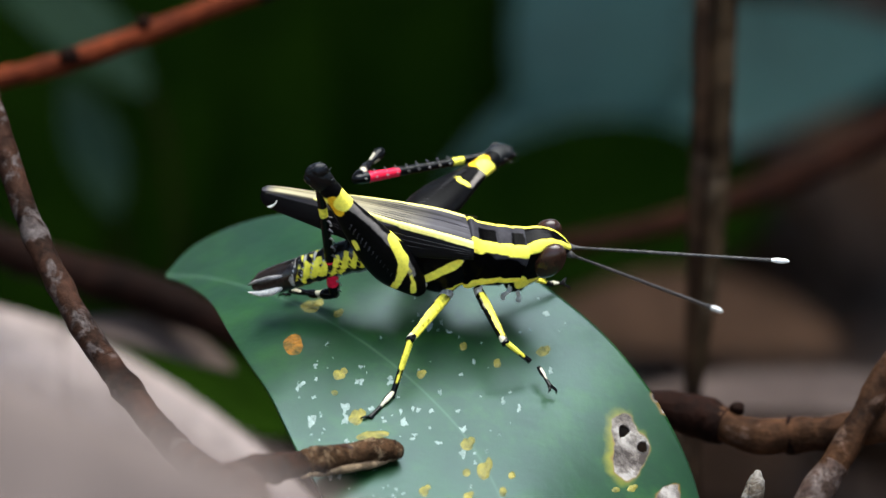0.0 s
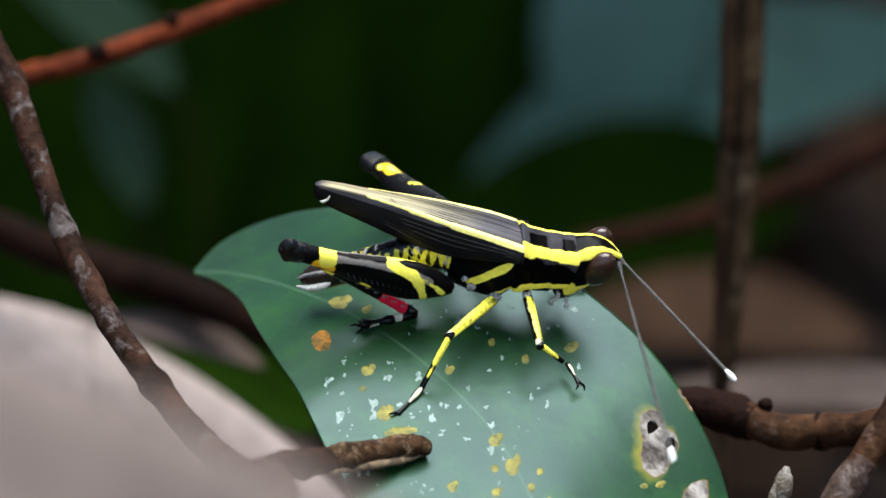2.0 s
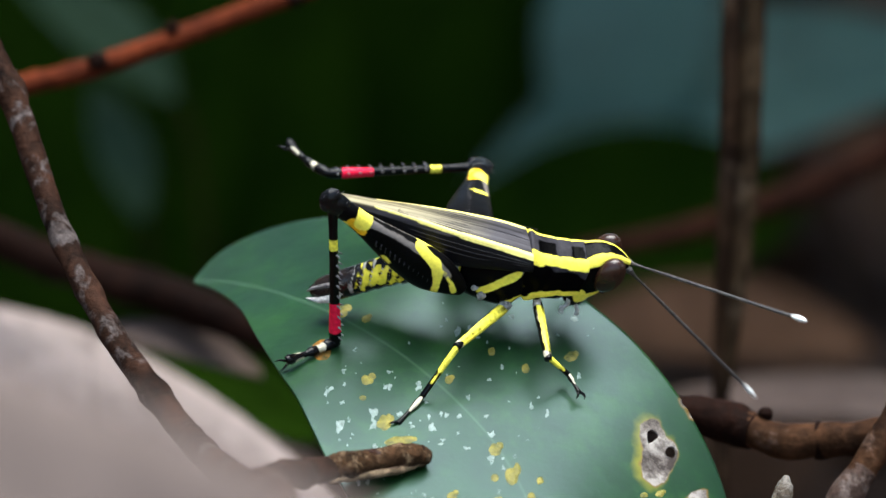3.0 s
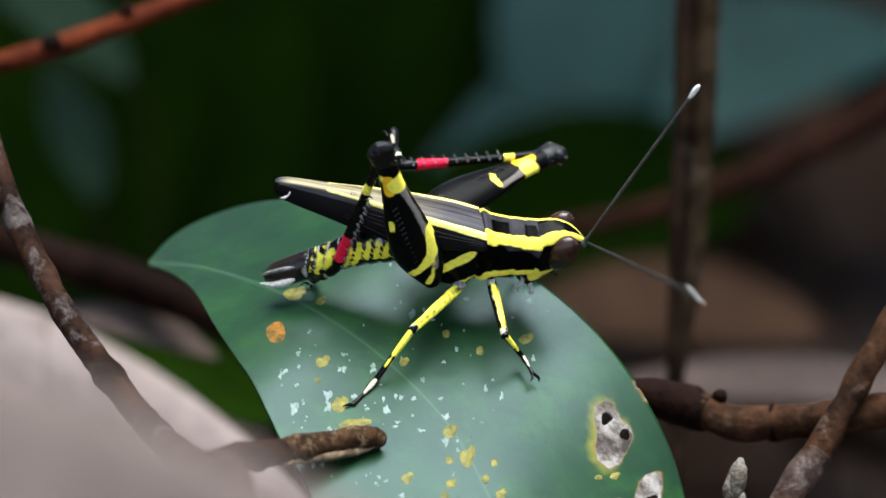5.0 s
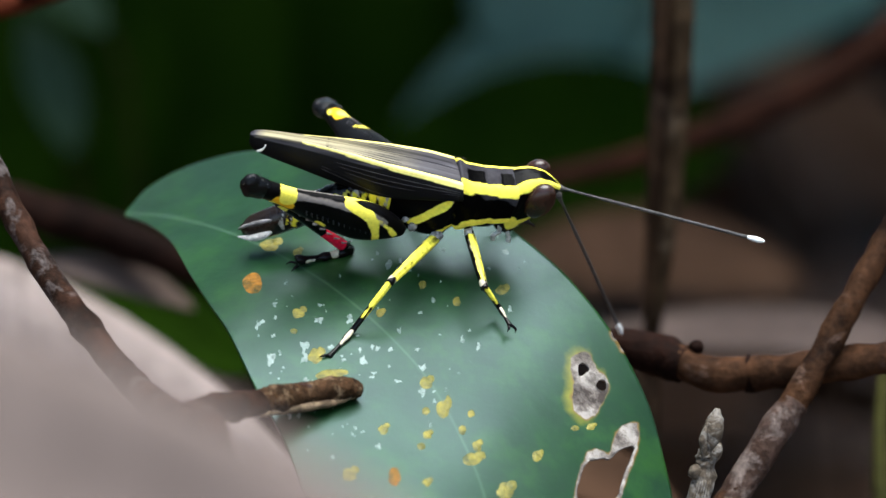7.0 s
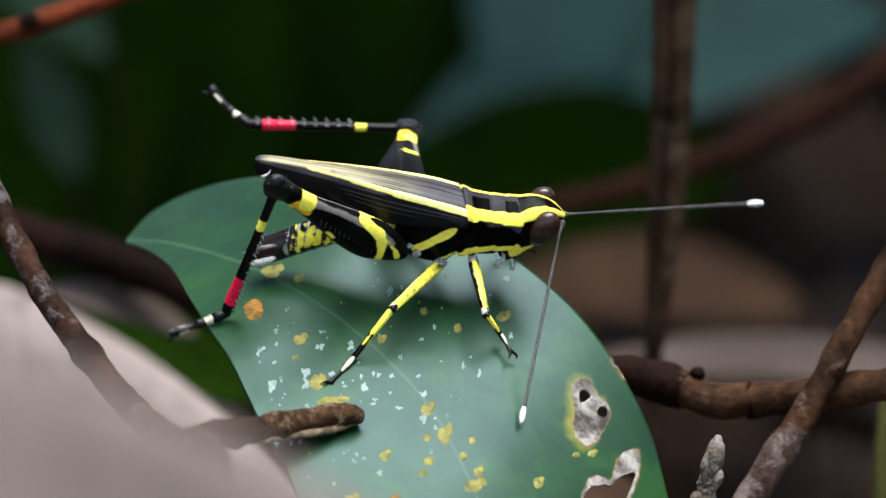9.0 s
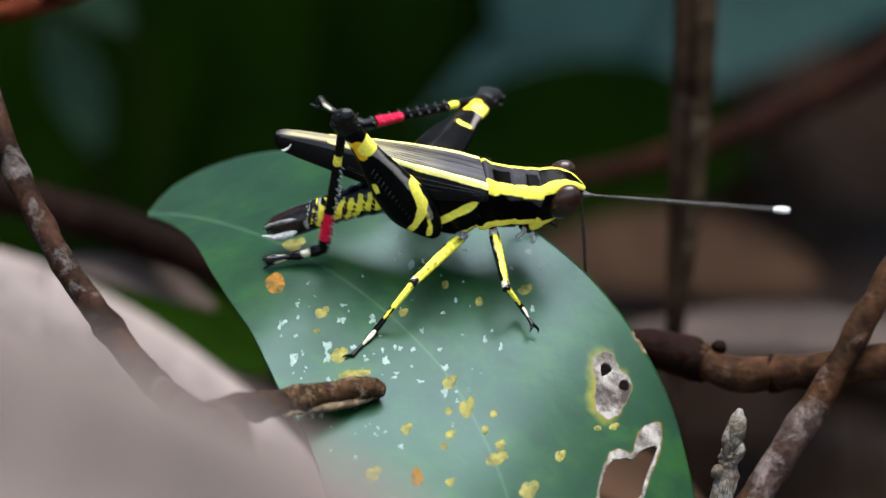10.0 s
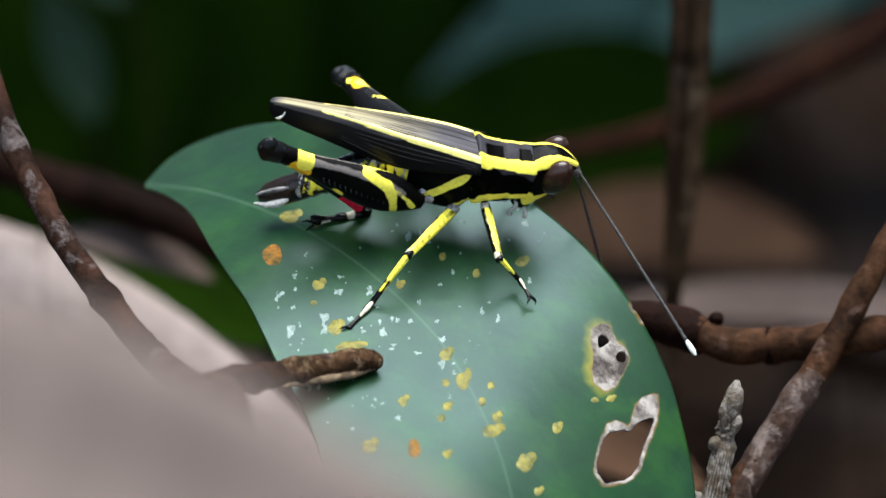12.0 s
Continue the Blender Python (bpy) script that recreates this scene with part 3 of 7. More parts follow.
for k in range(6):
    bm = bmesh.new()
    o = -0.75 + 0.3 * k
    a, c, e = Vector((26.6, -2.6, -25.8)), Vector((25.7, -2.9, -29.8)), Vector((24.9, -3.9, -33.7))
    d = Vector((o, -0.62 + 0.3 * abs(o), 0))
    tube(bm, [(*(a + d * 0.7), 0.1), (*(c + d * 1.0), 0.16), (*(e + d * 1.1), 0.14)], 16, 6, 0.3, (), k)
    piece("ridge", bm, M_BUD, bud)


# ---- leaves around ----
def blade_leaf(name, material, base, tip, width, facing, label, category, sag=0.1, group="", stalk=True):
    """A single leaf from base to tip, with a folded midrib; facing: the way its face looks."""
    a, c = Vector(base), Vector(tip)
    along = c - a
    side = along.cross(Vector(facing)).normalized()
    up = side.cross(along).normalized()
    bm = bmesh.new()
    rows = []
    for i in range(25):
        s = i / 24
        w = width * 0.5 * math.sin(math.pi * min(1.0, s * 0.97 + 0.02)) ** 0.75
        row = []
        for j in range(9):
            t = j / 4 - 1
            p = a + along * s + side * w * t + up * (abs(t) * w * 0.18 - along.length * sag * (2 * s - 1) ** 2)
            row.append(p + up * w * 0.08 * noise.noise(p * 0.04 + Vector((width, 0, 0))))
        rows.append(row)
    loft(bm, rows, False, False)
    ob = thing(name, base, label, category, group or ("hanging leaves" if material == M_GREEN else ""))
    me = piece("blade", bm, material, ob)
    m = me.modifiers.new("thickness", "SOLIDIFY")
    m.thickness = 0.4 * MM
    bm = bmesh.new()
    rib = [a + along * q - up * along.length * sag * (2 * q - 1) ** 2 - up * 0.3 for q in (0.0, 0.25, 0.5, 0.75, 0.97)]
    tube(bm, [(*p, width * 0.018 * (1.1 - k * 0.2)) for k, p in enumerate(rib)], 24, 8, 0)
    piece("midrib", bm, material, ob)
    if stalk:
        bm = bmesh.new()
        p = rib[0]
        tube(bm, rooted([(*(p + along * 0.01), width * 0.02), (*(p - along.normalized() * width * 0.15), width * 0.02)], 8), 20, 8, 0.03)
        piece("stalk", bm, M_STEM, ob)
    return ob


blade_leaf("background_leaf", M_TEAL_DIM, (-48.8, 350.0, 5.2), (-56.4, 350.0, 26.4), 9, (0.2, -1, 0.5), "bluish leaf, the light on it put into its colour", "leaf")
blade_leaf("dead_leaf", M_DEADBROWN, (59.4, 330.0, -11.1), (12.1, 330.0, -9.0), 16, (0.1, -1, 0.8), "fallen brown leaf in the undergrowth", "leaf")
blade_leaf("dead_leaf", M_DEADBROWN, (29.9, 90.0, -33.6), (12.2, 90.0, -28.3), 8, (0.1, -1, 0.9), "fallen brown leaf behind the holed leaf", "leaf")
# a streak of light, drawn as a leaf in a pale colour
blade_leaf("background_leaf", M_TEAL, (-0.4, 450.0, 6.7), (31.9, 450.0, 24.8), 14, (0.1, -1, 1.2), "bluish leaf, the light on it put into its colour", "leaf")
blade_leaf("background_leaf", M_GREEN, (-76.8, 410.0, -41.8), (-67.7, 410.0, 67.4), 38, (0.3, -1, 0.1), "hanging green leaf, shade painted into its dark colour", "leaf")
blade_leaf("background_leaf", M_GREEN, (11.7, 510.0, -46.4), (7.7, 510.0, 74.8), 42, (0.1, -1, 0.1), "hanging green leaf, shade painted into its dark colour", "leaf")
blade_leaf("dead_leaf", M_VEIL, (-45.0, -245.0, 0.8), (24.0, -240.0, -35.0), 14.5, (0.2, -1, 0.5), "withered pinkish-beige leaf close before the lens", "leaf")
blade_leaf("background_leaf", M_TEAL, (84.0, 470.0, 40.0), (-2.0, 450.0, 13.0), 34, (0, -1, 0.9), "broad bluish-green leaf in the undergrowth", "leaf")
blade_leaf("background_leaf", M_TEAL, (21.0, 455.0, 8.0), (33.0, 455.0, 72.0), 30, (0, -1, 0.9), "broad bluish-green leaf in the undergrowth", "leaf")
blade_leaf("background_leaf", M_GREEN, (-22.0, 480.0, -35.2), (-2.4, 480.0, 72.6), 42, (0.3, -1, 0.1), "hanging green leaf, shade painted into its dark colour", "leaf")
blade_leaf("background_leaf", M_GREEN, (-43.1, 450.0, -38.9), (-33.6, 450.0, 70.4), 40, (0.3, -1, 0.1), "hanging green leaf, shade painted into its dark colour", "leaf")
blade_leaf("background_leaf", M_GREEN, (-56.2, 430.0, -24.1), (-48.7, 430.0, 68.9), 30, (0.3, -1, 0.1), "hanging green leaf, shade painted into its dark colour", "leaf")
blade_leaf("background_leaf", M_TEAL_DIM, (-43.2, 340.0, 24.4), (-66.7, 340.0, 42.1), 12, (0.3, -1, 0.6), "bluish leaf, the light on it put into its colour", "leaf")
blade_leaf("background_leaf", M_GREEN, (58.5, 450.0, 10.5), (-7.8, 430.0, 2.0), 30, (0.1, -1, 0.1), "hanging green leaf, shade painted into its dark colour", "leaf")
blade_leaf("background_leaf", M_GREEN, (-38.0, 140.0, -11.5), (-16.3, 140.0, -20.4), 9, (0.1, -1, 0.3), "green leaf behind the twig, shade painted into its colour", "leaf")
blade_leaf("dead_leaf", M_DEAD, (-75.2, 125.0, -2.4), (-6.6, 130.0, -34.0), 18.5, (0.1, -1, 0.9), "fallen beige leaf in the undergrowth", "leaf")
blade_leaf("dead_leaf", M_DULL, (-40.0, 118.0, -7.2), (-22.5, 122.0, -12.6), 4.6, (0.2, -1, 0.7), "curled pinkish dead leaf caught behind the twig", "leaf")
blade_leaf("dead_leaf", M_DULL, (78.1, 200.0, -18.8), (12.7, 220.0, -17.9), 7, (0.1, -1, 0.8), "fallen beige leaf in the undergrowth", "leaf")


# fallen leaves on the floor, and unseen foliage added to block light
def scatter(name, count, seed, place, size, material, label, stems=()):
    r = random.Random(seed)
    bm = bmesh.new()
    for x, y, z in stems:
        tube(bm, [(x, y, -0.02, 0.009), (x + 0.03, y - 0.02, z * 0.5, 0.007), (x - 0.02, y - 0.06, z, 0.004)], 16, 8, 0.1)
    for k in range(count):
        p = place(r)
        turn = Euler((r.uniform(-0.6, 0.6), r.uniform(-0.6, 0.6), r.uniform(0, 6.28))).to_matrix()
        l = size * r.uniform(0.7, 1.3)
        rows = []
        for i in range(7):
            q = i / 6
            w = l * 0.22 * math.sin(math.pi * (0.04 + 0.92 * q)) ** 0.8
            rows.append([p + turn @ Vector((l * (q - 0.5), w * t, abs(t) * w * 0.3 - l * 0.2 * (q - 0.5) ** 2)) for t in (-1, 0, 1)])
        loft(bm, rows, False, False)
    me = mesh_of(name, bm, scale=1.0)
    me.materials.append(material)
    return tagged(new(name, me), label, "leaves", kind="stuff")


scatter("leaf_litter", 2200, 3, lambda r: Vector((r.uniform(-1.6, 1.6), r.uniform(-0.8, 2.2), r.uniform(0.008, 0.03))), 0.09, M_DEADBROWN, "fallen brown leaves lying on the forest floor")
# added canopy out of view: keeps sky and sun off the background
scatter("undergrowth", 2000, 8, lambda r: (lambda y: Vector((r.uniform(-0.9, 0.9), y, 0.40 + 1.0 * y + r.uniform(-0.04, 0.05))))(r.uniform(0.22, 1.7)), 0.12, M_GREEN, "unseen foliage added overhead to shade the background", [(x, y, 0.42 + y) for x, y in ((-0.75, 0.5), (-0.5, 0.95), (-0.85, 1.4), (0.6, 0.5), (0.8, 1.0), (0.5, 1.45))])
# added on both sides, unseen, so the leaf's margins reflect something dark
scatter("unseen_side_foliage", 700, 21, lambda r: Vector((r.uniform(0.55, 0.95), r.uniform(-0.7, 1.3), r.uniform(0.0, 1.25))), 0.16, M_GREEN, "unseen foliage added at the side to darken reflections on the leaf", [(0.75, y, 1.0) for y in (-0.4, 0.2, 0.8)])
scatter("unseen_side_foliage", 700, 23, lambda r: Vector((-r.uniform(0.55, 0.95), r.uniform(-0.7, 1.3), r.uniform(0.0, 1.25))), 0.16, M_GREEN, "unseen foliage added at the side to darken reflections on the leaf", [(-0.75, y, 1.0) for y in (-0.4, 0.2, 0.8)])
# added out of view: hides the low sky from the leaf's reflection
scatter("unseen_far_foliage", 900, 12, lambda r: Vector((r.uniform(-2.2, 2.2), r.uniform(1.75, 2.3), r.uniform(0.0, 2.6))), 0.3, M_GREEN, "unseen foliage added behind to block the bright horizon")

# ---- the grasshopper ----
ELEVATION, SLANT = 40, -11
LEAN = Matrix.Rotation(radians(-SLANT), 4, "Y") @ Matrix.Rotation(radians(ELEVATION), 4, "X")


def stance(x, z, pitch):
    return STAGE @ Matrix.Translation(mm(x, 0, z)) @ Matrix.Rotation(radians(-pitch), 4, "Y") @ LEAN


grasshopper = new("grasshopper")
grasshopper.empty_display_size = 0.002
tagged(grasshopper, "black grasshopper with yellow stripes and white-tipped antennae on a leaf", "grasshopper")
grasshopper.matrix_basis = stance(0, 0, 0)


def half_section(points, n=14):
    """A closed ring from a half section (y, z) that runs from the back's middle to the belly's middle."""
    h = spline(points, n)
    return [(y, z) for y, z in h] + [(-y, z) for y, z in h[-2:0:-1]]


def body_loft(bm, stations, n=40, m=14):
    rows = spline([[x, *[c for p in pts for c in p]] for x, pts in stations], n)
    rings = []
    for r in rows:
        pts = [(r[1 + 2 * k], r[2 + 2 * k]) for k in range((len(r) - 1) // 2)]
        rings.append([Vector((r[0], y, z)) for y, z in half_section(pts, m)])
    loft(bm, rings)


# the front of the body is turned a little away from the rear
FRONT_AT = Vector((-0.7, -1.85, 4.4))
FRONT = Matrix.Translation(FRONT_AT) @ LEAN.inverted() @ Matrix.Rotation(radians(18.1), 4, "Y") @ LEAN @ Matrix.Rotation(radians(27), 4, "Z") @ Matrix.Diagonal((1.07, 1, 1, 1)) @ Matrix.Translation(-FRONT_AT)


def turned(ob):
    for v in ob.data.vertices:
        v.co = FRONT @ (v.co / MM) * MM
    return ob


# thorax under the wings
bm = bmesh.new()
body_loft(bm, [(-6.5, [(0, 2.6), (1.3, 2.3), (2.0, 1.0), (2.0, -0.8), (1.2, -2.2), (0, -2.4)]),
               (-3.0, [(0, 3.2), (1.6, 2.9), (2.35, 1.2), (2.4, -0.9), (1.6, -2.5), (0, -2.7)]),
               (0.5, [(0, 3.5), (1.4, 3.2), (2.2, 1.6), (2.3, 0.0), (1.6, -1.5), (0, -1.8)]),
               (3.8, [(0, 3.4), (1.3, 3.1), (1.8, 1.8), (1.9, 0.3), (1.2, -1.0), (0, -1.3)])], 40, 24)
thorax = part("thorax", bm, M_BODY, grasshopper)
paint(thorax, "mark", [(0.4, (-4.4, 2.2, -0.9), (-3.0, 2.45, 0.5), (-1.25, 2.4, 2.0)), (0.3, (-1.9, 2.3, -1.5), (-1.1, 2.4, -1.0), (0.9, 2.4, -0.4))])
paint(thorax, "pale", [(0.3, (-1.2, 2.4, 2.1), (0.2, 2.4, 2.7))])
for v in thorax.data.vertices:
    p = v.co / MM
    w = max(0.0, min(1.0, (p.x + 1.5) / 2.0))
    v.co = p.lerp(FRONT @ p, w) * MM

# pronotum, a saddle over the front of the thorax
bm = bmesh.new()
body_loft(bm, [(-0.52, [(0, 3.7), (0.5, 3.68), (0.9, 3.6), (1.4, 3.1), (1.8, 2.6), (1.85, 2.2), (1.8, 1.8), (0, 1.8)]),
               (-0.46, [(0, 4.27), (0.68, 4.23), (1.27, 4.12), (1.87, 3.47), (2.32, 2.7), (2.37, 2.2), (2.32, 1.7), (0, 1.7)]),
               (0.7, [(0, 4.0), (0.7, 3.97), (1.27, 3.87), (1.9, 3.3), (2.45, 2.1), (2.5, 0.4), (2.4, -0.9), (0, -0.9)]),
               (2.4, [(0, 4.08), (0.7, 4.05), (1.26, 3.95), (1.9, 3.35), (2.4, 2.2), (2.45, 0.9), (2.3, 0.0), (0, 0.0)]),
               (4.75, [(0, 4.5), (0.7, 4.46), (1.25, 4.35), (1.85, 3.7), (2.25, 2.4), (2.3, 1.4), (2.15, 0.75), (0, 0.75)])], 60, 36)
pronotum = part("pronotum", bm, M_SADDLE, grasshopper, "black-sided saddle with two yellow stripes and a grey top")
for v in pronotum.data.vertices:
    x, y, z = v.co / MM
    if z > 3.3:
        v.co.z -= sum(math.exp(-((x - g) / 0.14) ** 2) for g in (2.1, 3.4)) * 0.1 * MM
    elif z < 3.1:
        v.co.y *= 1 - 0.05 * sum(math.exp(-((x - g) / 0.25) ** 2) for g in (1.6, 3.1))
paint(pronotum, "mark", [(0.42, (-0.5, 1.55, 3.95), (0.1, 1.7, 3.6)), (0.34, (0.0, 1.85, 3.5), (0.6, 1.85, 3.4)), (0.4, (0.1, 1.6, 3.65), (1.4, 1.58, 3.62), (3.2, 1.55, 3.72)), (0.52, (3.2, 1.55, 3.7), (4.75, 1.52, 4.0)), (0.2, (-0.5, 1.32, 4.15), (0.7, 1.27, 3.9), (2.4, 1.26, 3.98), (4.75, 1.25, 4.38)), (0.34, (0.2, 2.45, -0.75), (1.2, 2.45, -0.35)), (0.52, (1.2, 2.45, -0.1), (2.0, 2.45, 0.15), (3.05, 2.4, 0.6)), (0.32, (3.05, 2.4, 0.65), (4.6, 2.25, 1.15))])
paint_by(pronotum, "second", lambda p: max(min(0.8 - abs(p.x - 1.0) + 0.1 * noise.noise(p * 2), 1.1 + p.y, 0.35 - p.y, p.z - 3.2), min(0.52 - abs(p.x - 3.72) + 0.1 * noise.noise(p * 2), 1.1 + p.y, 0.35 - p.y, p.z - 3.2), 3.15 - p.z + 0.4 * noise.noise(p * 0.9)))
turned(pronotum)

# head
bm = bmesh.new()
body_loft(bm, [(4.3, [(0, 4.4), (0.9, 4.32), (1.35, 4.05), (2.0, 2.6), (2.0, 0.9), (1.3, -0.4), (0, -0.8)]),
               (5.3, [(0, 5.1), (0.9, 5.0), (1.5, 4.4), (1.95, 2.8), (1.95, 0.9), (1.6, -0.6), (0, -1.3)]),
               (6.3, [(0, 5.3), (0.8, 5.2), (1.3, 4.5), (1.6, 2.8), (1.65, 1.2), (1.1, -0.3), (0, -0.7)]),
               (7.3, [(0, 5.1), (0.6, 5.0), (0.95, 4.4), (1.2, 3.0), (1.1, 1.9), (0.7, 0.9), (0, 0.6)]),
               (8.1, [(0, 4.65), (0.35, 4.55), (0.5, 4.2), (0.6, 3.6), (0.55, 3.0), (0.3, 2.5), (0, 2.3)]),
               (8.5, [(0, 4.35), (0.15, 4.3), (0.22, 4.1), (0.25, 3.9), (0.2, 3.7), (0.1, 3.5), (0, 3.4)])], 56, 30)
head = part("head", bm, M_BODY, grasshopper)
paint(head, "mark", [(0.52, (4.3, 1.5, 4.15), (4.9, 1.4, 4.55), (5.6, 1.15, 4.9)), (0.36, (5.6, 1.05, 5.0), (6.4, 0.85, 5.2)), (0.24, (6.4, 0.85, 5.2), (7.3, 0.6, 5.0), (8.5, 0.2, 4.3)), (0.58, (4.95, 2.0, 0.9), (5.5, 1.8, 0.1)), (0.38, (5.3, 1.9, 0.6), (6.8, 1.6, 1.05))])
turned(head)
for y in (1, -1):
    bm = bmesh.new()
    blob(bm, (6.7, 1.5 * y, 3.5), (1.25, 1.1, 1.95), 22, 30, Matrix.Rotation(radians(4), 4, "Y"))
    turned(part("eye", bm, M_EYE, head, "glossy dark brown compound eye"))
    for x0, x1, dy in ((5.7, 6.1, 0.8), (4.9, 4.7, 0.9)):
        bm = bmesh.new()
        tube(bm, [(x0, dy * y, -0.9, 0.19), (x0, (dy + 0.4) * y, -1.3, 0.16), (x1 - 0.1, (dy + 0.5) * y, -1.75, 0.17), (x1, (dy + 0.5) * y, -2.2, 0.24)], 18, 8, 0.1, ((0.35, 0.35), (0.7, 0.3)))
        turned(part("palp", bm, M_PALE, head, "short whitish palp"))
bm = bmesh.new()
for v in blob(bm, (5.5, 0, -1.15), (0.9, 1.25, 0.75)):
    v.co.x += 0.15 * math.sin(v.co.z * 5)
turned(part("mouth", bm, M_LEG, head))

# pale hip joints
for x, y, z, r in ((-1.95, 2.2, -1.95, 0.55), (0.85, 1.95, -1.2, 0.45), (-4.2, 2.35, -1.3, 0.4), (-4.9, 2.3, -0.6, 0.3)):
    for q in (1, -1):
        bm = bmesh.new()
        for v in blob(bm, (x, y * q, z), (r, r * 0.8, r * 0.9), 10, 14):
            v.co += Vector((0.5, 0.3, 0.5)) * r * noise.noise(v.co * 2.6)
        part("hip", bm, M_HIP, grasshopper, "greyish hip joint")

# abdomen
bm = bmesh.new()
axis = spline([(-4.5, 0, 0.6, 2.1), (-8.5, -0.3, 0.0, 1.95), (-12.0, -0.7, -1.8, 1.5), (-15.0, -1.0, -3.7, 1.35), (-17.0, -1.25, -4.95, 1.3), (-18.3, -1.4, -5.7, 1.05), (-19.0, -1.45, -6.05, 0.45)], 108)
rings = []
for k, q in enumerate(axis):
    a, c = axis[max(k - 1, 0)], axis[min(k + 1, 108)]
    d = Vector((c - a)[:3]).normalized()
    side = Vector((0, 1, 0))
    up = side.cross(d).normalized() * -1
    r = q[3] * (1 + (0.09 if k < 56 else 0.0) * ((k % 6) / 6 - 0.5))
    rings.append([Vector(q[:3]) + side * r * 0.9 * math.cos(i * math.pi / 12) + up * r * math.sin(i * math.pi / 12) for i in range(24)])
loft(bm, rings)
abdomen = part("abdomen", bm, M_ABDOMEN, grasshopper, "banded abdomen, yellow and black")


def band_of(p):
    """Share of the way along one of the eighteen rings, and the height over the abdomen's axis."""
    k = (-4.5 - p.x) / 14.5 * 18
    return k - math.floor(k), p.z - float(np.interp(-p.x, [-q[0] for q in axis], [q[2] for q in axis]))


def rings_of(p):
    f, up = band_of(p)
    ragged = noise.noise(p * 1.7)
    return min(0.3 - abs(f - 0.45) + 0.25 * ragged, 1.0 + 0.6 * ragged - abs(up - 0.35), (p.x + 15.3) * 0.6)


def rims_of(p):
    f, up = band_of(p)
    return max(min(0.2 - abs(f - 0.95) + 0.25 * noise.noise(p * 2.3), up + 0.3, (-12.5 - p.x) * 0.5, (p.x + 15.8) * 0.5), min(0.1 + 0.5 * noise.noise(p * 1.1) - abs(p.x + 15.5) * 0.5, 0.7 - abs(up)), min(noise.noise(p * 1.3) - 0.12, 2.5 - abs(p.x + 7.5), 1.2 - abs(up - 0.9)))


paint_by(abdomen, "second", lambda p: min(-16.0 - p.x + noise.noise(p * 1.5), 0.6))
paint_by(abdomen, "mark", rings_of)
paint_by(abdomen, "pale", rims_of)
for y in (-0.5, -2.0):
    bm = bmesh.new()
    tube(bm, [(-16.4, y * 1.15, -4.9, 0.15), (-17.1, y * 1.3, -5.3, 0.34), (-18.1, y * 1.25, -5.9, 0.3), (-19.3, y * 1.1, -6.3, 0.06)], 18, 10, 0.06)
    part("tail_valve", bm, M_PALE if y < -1 else M_RIDGE, abdomen, "pointed tail valve")
bm = bmesh.new()
tube(bm, [(-16.2, -1.9, -3.7, 0.12), (-17.6, -2.2, -4.2, 0.2), (-18.8, -2.1, -5.0, 0.16), (-19.4, -1.7, -5.9, 0.06)], 20, 8, 0.1)
part("tail_plate", bm, M_SPINE, abdomen, "greyish upper tail plate")

